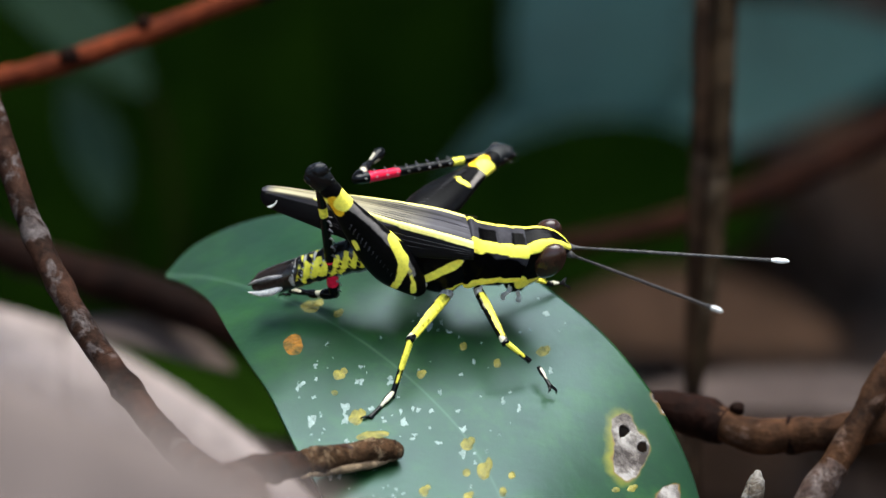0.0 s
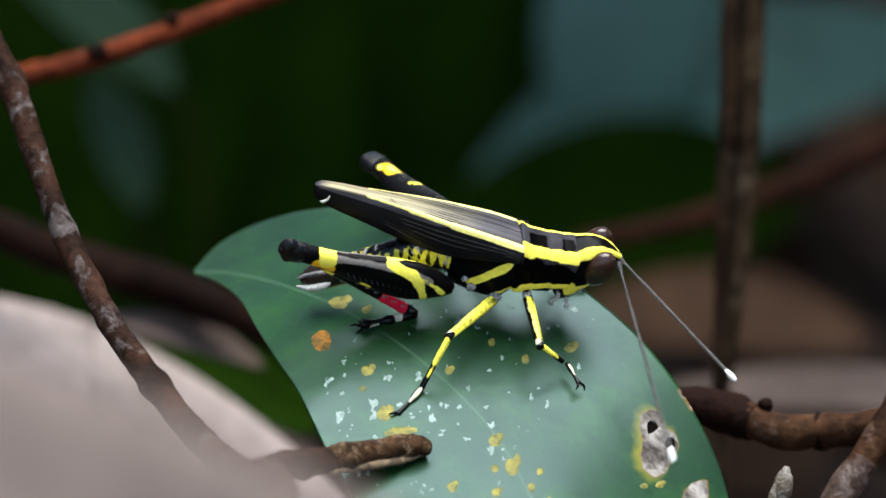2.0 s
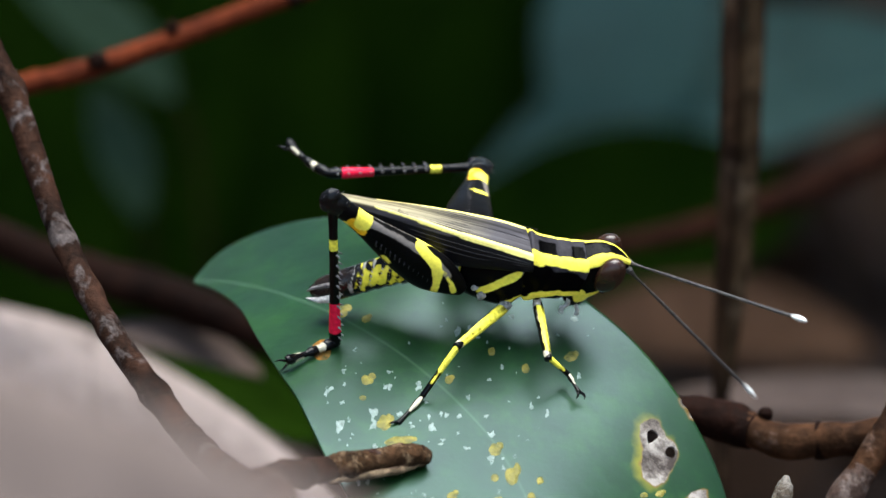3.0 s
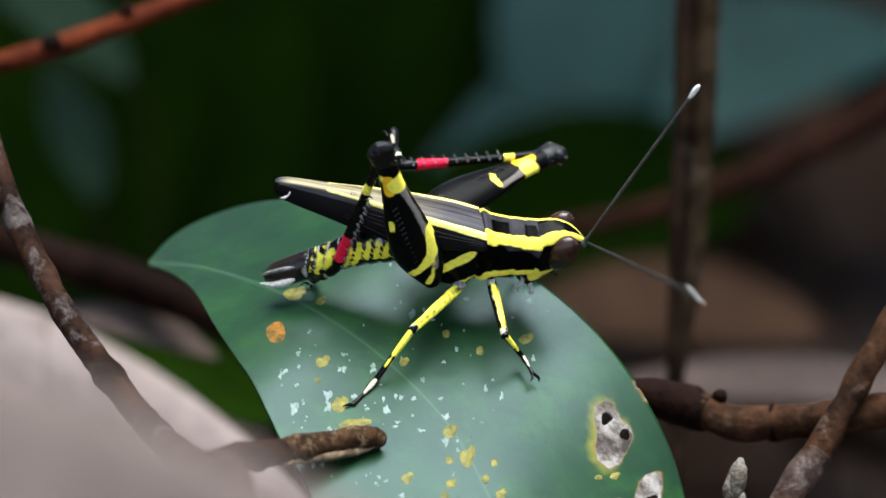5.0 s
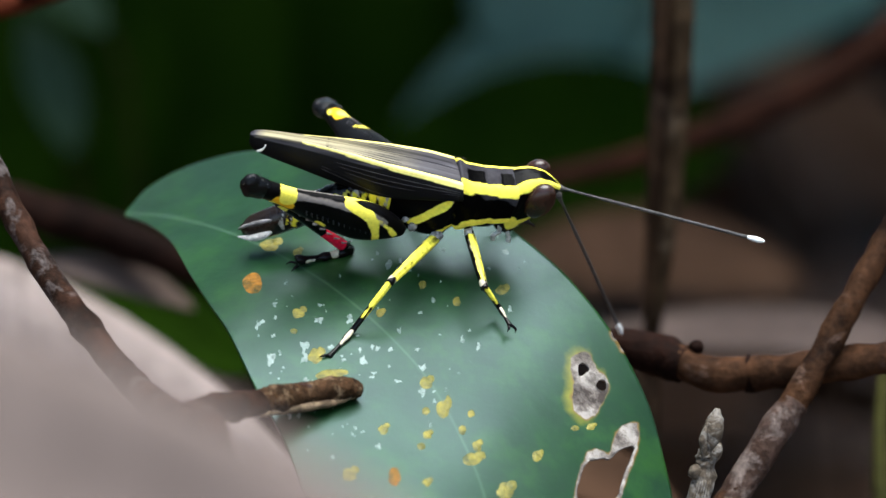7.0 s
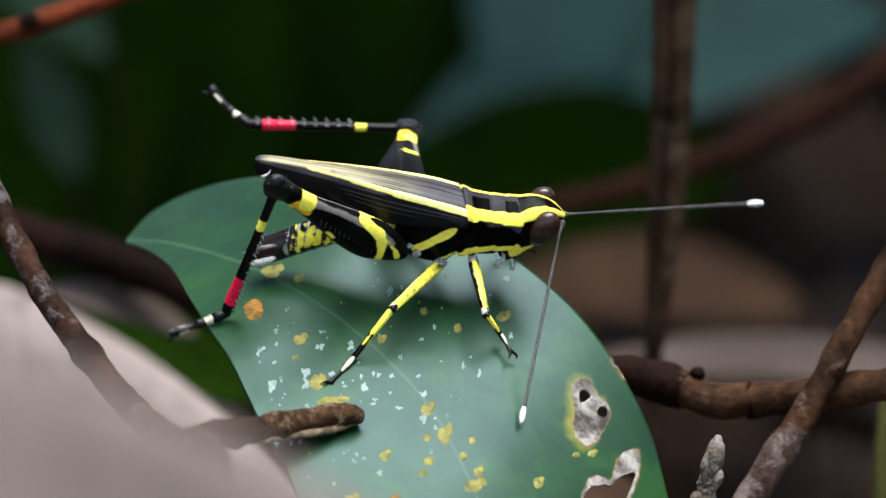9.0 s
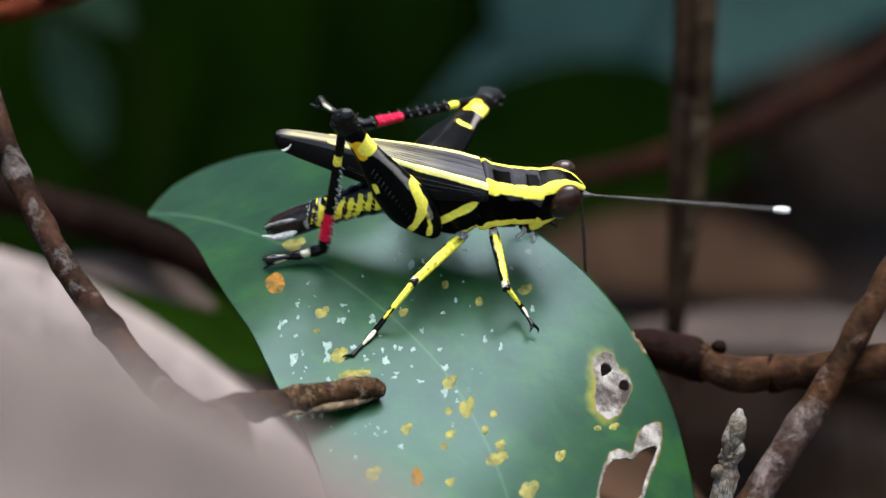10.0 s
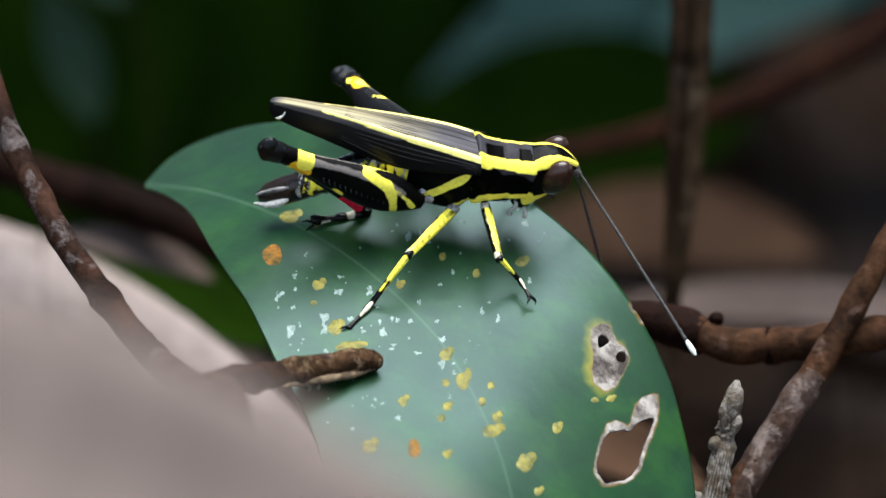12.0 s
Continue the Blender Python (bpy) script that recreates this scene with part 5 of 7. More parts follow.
    walk(limbs['hind_tarsus_right'], bones((
        (0, -11.72, -1.17, -5.36, -15.91, 0.58, -8.10), (0.3, -11.43, -0.84, -5.28, -15.85, -0.02, -8.08), (0.5, -10.32, -1.10, -4.86, -14.91, -1.39,
        -7.49), (0.7, -9.79, 0.06, -5.53, -14.74, -0.21, -7.39), (0.8, -9.53, 0.58, -5.89, -14.56, -0.34, -7.27), (1, -9.68, 0.18, -5.87, -14.43,
        -1.79, -7.12), (1.5, -9.66, -1.43, -6.14, -14.49, -3.24, -7.37), (1.7, -10.12, -1.69, -6.15, -14.86, -3.76, -7.32), (1.9, -9.26, -2.41, -5.87,
        -13.45, -5.56, -6.69), (2, -8.54, -2.59, -5.75, -12.93, -5.45, -6.51), (2.2, -9.04, -4.82, -5.79, -13.52, -7.58, -6.47), (2.3, -9.90, -5.13,
        -5.87, -14.24, -8.10, -6.55), (2.5, -12.05, -6.46, -6.08, -15.91, -10.03, -6.72), (2.7, -13.58, -7.72, -6.23, -17.41, -11.32, -6.91), (3.1,
        -16.59, -5.82, -6.88, -20.69, -9.03, -7.88), (3.5, -20.10, -3.12, -8.08, -24.64, -5.51, -9.38), (3.9, -22.17, -4.20, -4.92, -26.73, -6.80,
        -5.67), (4.3, -21.83, -5.56, -1.47, -23.71, -2.48, -5.36), (4.5, -22.43, -4.16, -0.28, -23.66, -0.62, -4.03), (4.6, -17.43, -4.56, -1.68,
        -19.50, -1.53, -5.51), (4.7, -9.70, -2.05, -2.82, -13.41, -0.88, -6.42), (4.8, -9.88, -1.42, -2.61, -11.74, 1.17, -6.84), (5, -13.00, -2.27,
        -2.77, -15.12, -0.17, -7.15), (5.1, -12.01, -2.47, -3.77, -15.40, -0.64, -7.41), (5.2, -9.43, -1.60, -4.68, -14.36, -1.47, -6.62), (5.5,
        -9.64, -1.18, -5.88, -14.68, -2.63, -6.65), (6, -9.63, -2.18, -5.71, -14.87, -2.34, -6.47), (6.5, -9.61, -1.31, -5.46, -14.60, -2.97, -6.11),
        (6.8, -9.27, -1.81, -5.67, -14.10, -3.90, -6.27), (7, -9.24, -1.78, -5.80, -13.76, -4.49, -6.36), (7.2, -9.62, -2.57, -5.83, -13.99, -5.53,
        -6.34), (7.6, -12.15, -4.25, -6.01, -16.04, -7.82, -6.51), (8, -15.32, -8.12, -6.22, -18.82, -12.07, -6.73), (8.4, -16.92, -10.44, -6.37,
        -19.85, -14.83, -5.93), (8.8, -17.89, -10.60, -6.54, -20.42, -15.18, -5.72), (9, -19.67, -8.49, -7.12, -24.09, -10.54, -9.19), (9.2, -21.39,
        -5.96, -7.54, -26.20, -7.58, -9.06), (9.5, -22.22, -8.18, -6.62, -27.06, -10.02, -7.73), (9.6, -17.20, -6.15, -5.59, -21.15, -8.82, -7.93),
        (9.7, -10.99, -3.19, -4.87, -14.89, -6.38, -6.53), (9.8, -9.51, -2.89, -4.65, -13.53, -5.81, -6.49), (10, -13.73, -4.04, -4.88, -18.31, -4.21,
        -7.55), (10.2, -15.93, -4.63, -4.47, -19.04, -5.86, -8.58), (10.5, -18.41, -5.70, -3.81, -21.36, -3.70, -7.73), (10.7, -16.37, -4.27, -5.00,
        -20.22, -4.07, -8.65), (10.8, -12.95, -2.88, -6.05, -17.96, -4.10, -7.27), (11, -9.80, -1.69, -5.85, -14.69, -3.55, -6.64), (11.2, -9.06,
        -0.74, -5.78, -13.83, -2.90, -6.60), (11.5, -9.34, -0.60, -5.97, -14.33, -2.16, -6.86), (12, -9.32, -0.48, -5.92, -13.99, -2.85, -6.74))))
    walk(limbs['hind_femur_left'], bones((
        (0, -6.50, 3.20, -0.00, 0.33, 16.55, -0.25), (0.3, -6.50, 3.20, -0.00, -0.82, 17.06, -0.67), (0.5, -6.50, 3.20, -0.00, -1.52, 17.32, -0.99),
        (0.8, -6.50, 3.20, -0.00, -5.05, 18.00, -1.94), (1, -6.50, 3.20, -0.00, -6.96, 17.98, -2.52), (1.5, -6.50, 3.20, 0.00, -10.78, 17.21, -3.21),
        (1.7, -6.50, 3.20, 0.00, -13.98, 15.52, -4.15), (1.9, -6.50, 3.20, -0.00, -16.62, 13.50, -4.07), (2, -6.50, 3.20, -0.00, -15.55, 14.47,
        -4.01), (2.2, -6.50, 3.20, 0.00, -14.12, 15.56, -3.78), (2.3, -6.50, 3.20, -0.00, -13.29, 16.08, -3.61), (2.4, -6.50, 3.20, 0.00, -11.86,
        16.72, -3.67), (2.5, -6.50, 3.20, -0.00, -10.43, 17.21, -3.63), (2.7, -6.50, 3.20, -0.00, -8.71, 17.54, -3.81), (3.1, -6.50, 3.20, 0.00,
        -6.28, 17.84, -3.26), (3.5, -6.50, 3.20, 0.00, -3.83, 17.75, -2.49), (3.9, -6.50, 3.20, 0.00, -1.25, 17.19, -1.37), (4.3, -6.50, 3.20, -0.00,
        1.78, 15.70, 0.06), (4.5, -6.50, 3.20, 0.00, 2.35, 15.30, 0.49), (4.6, -6.50, 3.20, -0.00, 3.67, 14.12, 1.50), (4.7, -6.50, 3.20, 0.00, 4.02,
        13.77, 1.62), (4.8, -6.50, 3.20, 0.00, 4.16, 13.59, 1.88), (5, -6.50, 3.20, 0.00, 3.94, 13.80, 1.90), (5.1, -6.50, 3.20, -0.00, 2.66, 15.07,
        0.40), (5.2, -6.50, 3.20, -0.00, -2.09, 17.41, -1.88), (5.5, -6.50, 3.20, -0.00, -6.69, 17.92, -2.90), (6, -6.50, 3.20, 0.00, -9.80, 17.28,
        -3.97), (6.5, -6.50, 3.20, 0.00, -12.18, 16.47, -4.09), (7, -6.50, 3.20, -0.00, -13.86, 15.51, -4.39), (7.2, -6.50, 3.20, -0.00, -13.30,
        15.73, -4.65), (7.5, -6.50, 3.20, -0.00, -11.89, 16.32, -4.87), (7.8, -6.50, 3.20, -0.00, -9.91, 16.99, -4.81), (8.1, -6.50, 3.20, 0.00,
        -8.19, 17.44, -4.39), (8.4, -6.50, 3.20, -0.00, -7.35, 17.64, -3.97), (8.8, -6.50, 3.20, 0.00, -7.07, 17.73, -3.69), (9, -6.50, 3.20, -0.00,
        -7.07, 17.68, -3.88), (9.2, -6.50, 3.20, -0.00, -5.78, 17.67, -3.88), (9.5, -6.50, 3.20, 0.00, -5.17, 17.77, -3.31), (9.6, -6.50, 3.20, 0.00,
        -3.46, 17.66, -2.60), (9.7, -6.50, 3.20, -0.00, -3.24, 17.61, -2.57), (9.8, -6.50, 3.20, -0.00, -3.27, 17.58, -2.79), (10, -6.50, 3.20, 0.00,
        -1.73, 17.32, -1.70), (10.2, -6.50, 3.20, -0.00, -2.10, 17.38, -2.14), (10.5, -6.50, 3.20, 0.00, -0.98, 17.07, -1.51), (10.7, -6.50, 3.20,
        0.00, -4.31, 17.76, -2.89), (10.8, -6.50, 3.20, 0.00, -5.43, 17.84, -3.10), (11, -6.50, 3.20, 0.00, -9.66, 17.30, -4.02), (11.2, -6.50, 3.20,
        0.00, -11.12, 16.87, -4.09), (11.5, -6.50, 3.20, -0.00, -12.64, 16.07, -4.66), (12, -6.50, 3.20, -0.00, -14.07, 15.43, -4.25)), (1, 0, 0.1)))
    walk(limbs['hind_tibia_left'], bones((
        (0, 0.33, 16.55, -0.25, -11.91, 8.79, -0.17), (0.3, -0.82, 17.06, -0.67, -11.30, 7.21, 1.13), (0.5, -1.52, 17.32, -0.99, -9.82, 5.71, 1.60),
        (0.8, -5.05, 18.00, -1.94, -9.75, 4.80, 1.78), (1, -6.96, 17.98, -2.52, -9.64, 4.31, 1.50), (1.5, -10.78, 17.21, -3.21, -7.37, 3.56, 0.29),
        (1.7, -13.98, 15.52, -4.15, -5.97, 4.38, 0.54), (1.9, -16.62, 13.50, -4.07, -6.43, 4.29, 0.59), (2, -15.55, 14.47, -4.01, -6.66, 3.97, 0.57),
        (2.2, -14.12, 15.56, -3.78, -6.56, 4.02, 0.70), (2.3, -13.29, 16.08, -3.61, -13.05, 3.04, 2.74), (2.4, -11.86, 16.72, -3.67, -18.56, 4.42,
        0.09), (2.5, -10.43, 17.21, -3.63, -20.19, 6.58, -2.23), (2.7, -8.71, 17.54, -3.81, -21.08, 9.98, -3.48), (3.1, -6.28, 17.84, -3.26, -19.63,
        12.17, -3.25), (3.5, -3.83, 17.75, -2.49, -17.54, 13.17, -1.33), (3.9, -1.25, 17.19, -1.37, -15.33, 14.36, 0.64), (4.3, 1.78, 15.70, 0.06,
        -12.34, 13.58, 2.59), (4.5, 2.35, 15.30, 0.49, -10.57, 11.24, 5.68), (4.6, 3.67, 14.12, 1.50, -10.39, 10.92, 2.98), (4.7, 4.02, 13.77, 1.62,
        -10.25, 11.35, 0.76), (4.8, 4.16, 13.59, 1.88, -8.35, 6.30, 1.05), (5, 3.94, 13.80, 1.90, -8.99, 7.27, 2.43), (5.1, 2.66, 15.07, 0.40, -8.79,
        6.34, 2.11), (5.2, -2.09, 17.41, -1.88, -9.90, 5.53, 0.98), (5.5, -6.69, 17.92, -2.90, -7.39, 3.45, -2.23), (6, -9.80, 17.28, -3.97, -5.81,
        3.60, -1.32), (6.5, -12.18, 16.47, -4.09, -4.67, 4.36, -1.42), (7, -13.86, 15.51, -4.39, -5.96, 3.97, -0.57), (7.2, -13.30, 15.73, -4.65,
        -5.38, 4.14, -1.04), (7.5, -11.89, 16.32, -4.87, -7.34, 4.67, 2.45), (7.8, -9.91, 16.99, -4.81, -11.99, 4.75, 2.69), (8.1, -8.19, 17.44,
        -4.39, -16.92, 7.09, 0.79), (8.4, -7.35, 17.64, -3.97, -20.58, 11.84, -2.80), (8.8, -7.07, 17.73, -3.69, -21.35, 15.78, -5.30), (9, -7.07,
        17.68, -3.88, -21.37, 15.82, -5.43), (9.2, -5.78, 17.67, -3.88, -20.25, 16.78, -4.29), (9.5, -5.17, 17.77, -3.31, -19.63, 16.83, -3.77), (9.6,
        -3.46, 17.66, -2.60, -17.64, 15.49, -4.71), (9.7, -3.24, 17.61, -2.57, -12.38, 6.61, -0.21), (9.8, -3.27, 17.58, -2.79, -11.28, 5.77, -0.21),
        (10, -1.73, 17.32, -1.70, -12.33, 7.64, 0.37), (10.2, -2.10, 17.38, -2.14, -15.05, 10.89, -1.39), (10.5, -0.98, 17.07, -1.51, -15.32, 15.50,
        -3.00), (10.7, -4.31, 17.76, -2.89, -16.42, 9.94, -1.31), (10.8, -5.43, 17.84, -3.10, -14.22, 6.66, -0.26), (11, -9.66, 17.30, -4.02, -9.52,
        2.88, -2.53), (11.2, -11.12, 16.87, -4.09, -6.18, 3.54, -1.23), (11.5, -12.64, 16.07, -4.66, -5.09, 4.20, -1.13), (12, -14.07, 15.43, -4.25,
        -5.16, 4.43, -1.10))))
    walk(limbs['hind_tarsus_left'], bones((
        (0, -11.91, 8.79, -0.17, -10.67, 13.86, -1.11), (0.3, -11.30, 7.21, 1.13, -10.04, 12.24, 0.05), (0.5, -9.82, 5.71, 1.60, -8.57, 10.28, -0.78),
        (0.8, -9.75, 4.80, 1.78, -10.62, 8.88, -1.50), (1, -9.64, 4.31, 1.50, -10.50, 8.37, -1.79), (1.5, -7.37, 3.56, 0.29, -8.44, 7.54, -3.04),
        (1.7, -5.97, 4.38, 0.54, -8.33, 7.29, -3.22), (1.9, -6.43, 4.29, 0.59, -8.79, 7.12, -3.22), (2, -6.66, 3.97, 0.57, -8.91, 6.82, -3.29), (2.2,
        -6.56, 4.02, 0.70, -8.62, 6.87, -3.27), (2.3, -13.05, 3.04, 2.74, -16.00, 5.74, -0.74), (2.4, -18.56, 4.42, 0.09, -22.30, 7.25, -2.38), (2.5,
        -20.19, 6.58, -2.23, -24.34, 9.40, -3.93), (2.7, -21.08, 9.98, -3.48, -25.91, 12.05, -4.12), (3.1, -19.63, 12.17, -3.25, -23.73, 15.42,
        -4.04), (3.5, -17.54, 13.17, -1.33, -20.75, 17.36, -1.88), (3.9, -15.33, 14.36, 0.64, -18.33, 18.73, 0.48), (4.3, -12.34, 13.58, 2.59, -14.89,
        18.21, 2.27), (4.5, -10.57, 11.24, 5.68, -12.12, 16.17, 4.50), (4.6, -10.39, 10.92, 2.98, -10.34, 16.22, 3.15), (4.7, -10.25, 11.35, 0.76,
        -11.03, 16.58, 0.36), (4.8, -8.35, 6.30, 1.05, -10.35, 11.19, 0.65), (5, -8.99, 7.27, 2.43, -10.79, 12.15, 1.43), (5.1, -8.79, 6.34, 2.11,
        -10.21, 11.24, 0.67), (5.2, -9.90, 5.53, 0.98, -10.89, 10.03, -1.64), (5.5, -7.39, 3.45, -2.23, -7.95, 7.59, -5.48), (6, -5.81, 3.60, -1.32,
        -7.50, 7.05, -4.96), (6.5, -4.67, 4.36, -1.42, -6.82, 7.42, -5.16), (7, -5.96, 3.97, -0.57, -8.15, 6.68, -4.56), (7.2, -5.38, 4.14, -1.04,
        -7.69, 6.96, -4.89), (7.5, -7.34, 4.67, 2.45, -9.74, 7.62, -1.24), (7.8, -11.99, 4.75, 2.69, -15.20, 8.26, 0.36), (8.1, -16.92, 7.09, 0.79,
        -20.79, 10.39, -0.72), (8.4, -20.58, 11.84, -2.80, -24.62, 15.16, -3.66), (8.8, -21.35, 15.78, -5.30, -26.50, 16.59, -4.34), (9, -21.37,
        15.82, -5.43, -25.62, 18.97, -5.49), (9.2, -20.25, 16.78, -4.29, -23.94, 20.52, -4.96), (9.5, -19.63, 16.83, -3.77, -22.92, 20.99, -3.70),
        (9.6, -17.64, 15.49, -4.71, -21.19, 19.31, -5.70), (9.7, -12.38, 6.61, -0.21, -14.27, 11.13, -2.25), (9.8, -11.28, 5.77, -0.21, -12.27, 10.52,
        -2.35), (10, -12.33, 7.64, 0.37, -16.85, 10.16, -0.74), (10.2, -15.05, 10.89, -1.39, -18.92, 14.38, -2.36), (10.5, -15.32, 15.50, -3.00,
        -20.43, 16.41, -1.92), (10.7, -16.42, 9.94, -1.31, -19.87, 13.48, -3.23), (10.8, -14.22, 6.66, -0.26, -16.14, 10.50, -3.36), (11, -9.52, 2.88,
        -2.53, -11.11, 6.72, -5.82), (11.2, -6.18, 3.54, -1.23, -7.53, 6.71, -5.26), (11.5, -5.09, 4.20, -1.13, -7.11, 6.86, -5.25), (12, -5.16, 4.43,
        -1.10, -7.24, 7.26, -5.08))))
    walk(limbs['antenna_left'], feeler('left', (
        (0, 7.90, 0.45, 4.20, 26.87, -2.59, 9.76), (0.2, 7.90, 0.45, 4.20, 26.10, -4.12, 11.12), (0.4, 7.90, 0.45, 4.20, 26.36, -5.27, 9.36), (0.5,
        7.90, 0.45, 4.20, 26.24, -6.89, 7.36), (0.6, 7.90, 0.45, 4.20, 24.46, -10.01, 0.14), (0.7, 7.90, 0.45, 4.20, 24.09, -9.65, -1.77), (0.8, 7.90,
        0.45, 4.20, 24.51, -7.55, -3.56), (0.9, 7.90, 0.45, 4.20, 24.90, -8.93, -0.61), (1, 7.90, 0.45, 4.20, 25.33, -9.09, 1.93), (1.2, 7.90, 0.45,
        4.20, 24.87, -9.74, 1.31), (1.3, 7.90, 0.45, 4.20, 24.88, -9.83, 1.75), (1.4, 7.90, 0.45, 4.20, 24.05, -10.70, 0.33), (1.5, 7.90, 0.45, 4.20,
        22.12, -12.70, -0.81), (1.6, 7.90, 0.45, 4.20, 19.46, -15.54, 0.94), (1.8, 7.90, 0.45, 4.20, 18.24, 3.62, -12.62), (1.9, 7.90, 0.45, 4.20,
        19.04, -16.06, 6.06), (2, 7.90, 0.45, 4.20, 19.80, -15.42, 6.77), (2.1, 7.90, 0.45, 4.20, 20.20, -15.09, 6.93), (2.2, 7.90, 0.45, 4.20, 18.98,
        -16.18, 5.00), (2.3, 7.90, 0.45, 4.20, 21.38, -13.89, 0.65), (2.4, 7.90, 0.45, 4.20, 23.10, -12.41, 2.34), (2.5, 7.90, 0.45, 4.20, 25.01,
        -9.69, 2.07), (2.6, 7.90, 0.45, 4.20, 25.18, -9.43, 2.23), (2.7, 7.90, 0.45, 4.20, 25.48, -9.05, 3.39), (3.1, 7.90, 0.45, 4.20, 22.50, -10.88,
        11.86), (3.5, 7.90, 0.45, 4.20, 19.97, -15.36, 6.28), (3.9, 7.90, 0.45, 4.20, 13.90, -18.31, 0.73), (4.3, 7.90, 0.45, 4.20, 5.88, -12.83,
        -10.62), (4.4, 7.90, 0.45, 4.20, 11.26, -16.94, -5.09), (4.5, 7.90, 0.45, 4.20, 15.47, -17.89, 1.70), (4.6, 7.90, 0.45, 4.20, 25.18, -9.11,
        7.35), (4.7, 7.90, 0.45, 4.20, 24.79, -8.04, 10.74), (4.8, 7.90, 0.45, 4.20, 23.42, -6.83, 14.50), (4.9, 7.90, 0.45, 4.20, 17.65, 14.84,
        -5.70), (5, 7.90, 0.45, 4.20, 19.77, 10.55, -8.33), (5.1, 7.90, 0.45, 4.20, 24.30, -10.99, 3.86), (5.2, 7.90, 0.45, 4.20, 22.53, -11.93,
        -1.53), (5.4, 7.90, 0.45, 4.20, 22.52, -12.62, 0.29), (5.5, 7.90, 0.45, 4.20, 23.24, -11.58, -0.26), (5.6, 7.90, 0.45, 4.20, 23.89, -11.09,
        0.87), (5.8, 7.90, 0.45, 4.20, 23.86, -11.18, 1.07), (6, 7.90, 0.45, 4.20, 24.30, -10.81, 2.14), (6.2, 7.90, 0.45, 4.20, 25.37, -9.29, 4.58),
        (6.5, 7.90, 0.45, 4.20, 25.39, -9.11, 5.88), (6.7, 7.90, 0.45, 4.20, 25.42, -9.05, 5.86), (6.9, 7.90, 0.45, 4.20, 26.18, -6.97, 7.48), (7,
        7.90, 0.45, 4.20, 26.16, -6.74, 8.08), (7.2, 7.90, 0.45, 4.20, 26.55, -6.03, 7.37), (7.6, 7.90, 0.45, 4.20, 25.61, -6.10, 10.79), (8, 7.90,
        0.45, 4.20, 25.71, -8.09, 7.32), (8.4, 7.90, 0.45, 4.20, 25.23, -8.82, 7.92), (8.8, 7.90, 0.45, 4.20, 24.26, -8.22, 11.76), (8.9, 7.90, 0.45,
        4.20, 24.60, -6.91, 12.37), (9, 7.90, 0.45, 4.20, 24.49, -4.90, 14.01), (9.1, 7.90, 0.45, 4.20, 24.11, -3.47, 15.23), (9.2, 7.90, 0.45, 4.20,
        22.69, -0.00, 17.65), (9.3, 7.90, 0.45, 4.20, 18.19, 1.43, 21.32), (9.4, 7.90, 0.45, 4.20, 16.04, 2.44, 22.36), (9.5, 7.90, 0.45, 4.20, 17.11,
        2.64, 21.82), (9.6, 7.90, 0.45, 4.20, 10.99, 19.55, -0.88), (9.7, 7.90, 0.45, 4.20, 11.75, 10.40, -12.72), (9.9, 7.90, 0.45, 4.20, 11.21,
        3.26, -15.32), (10.5, 7.90, 0.45, 4.20, 10.48, 2.93, -15.48), (10.6, 7.90, 0.45, 4.20, 15.53, 4.75, -13.78), (10.7, 7.90, 0.45, 4.20, 20.03,
        -14.45, -1.34), (10.8, 7.90, 0.45, 4.20, 17.66, -16.02, -1.58), (10.9, 7.90, 0.45, 4.20, 16.70, -16.15, -2.66), (11, 7.90, 0.45, 4.20, 11.48,
        -16.86, -5.15), (11.1, 7.90, 0.45, 4.20, 10.63, -16.72, -5.69), (11.2, 7.90, 0.45, 4.20, 10.38, -12.90, -10.48), (11.4, 7.90, 0.45, 4.20,
        12.76, -12.68, -10.09), (11.5, 7.90, 0.45, 4.20, 14.34, -12.41, -9.70), (11.6, 7.90, 0.45, 4.20, 18.85, -11.05, -7.95), (11.8, 7.90, 0.45,
        4.20, 21.37, -9.86, -6.40), (12, 7.90, 0.45, 4.20, 21.74, -9.66, -6.11))))
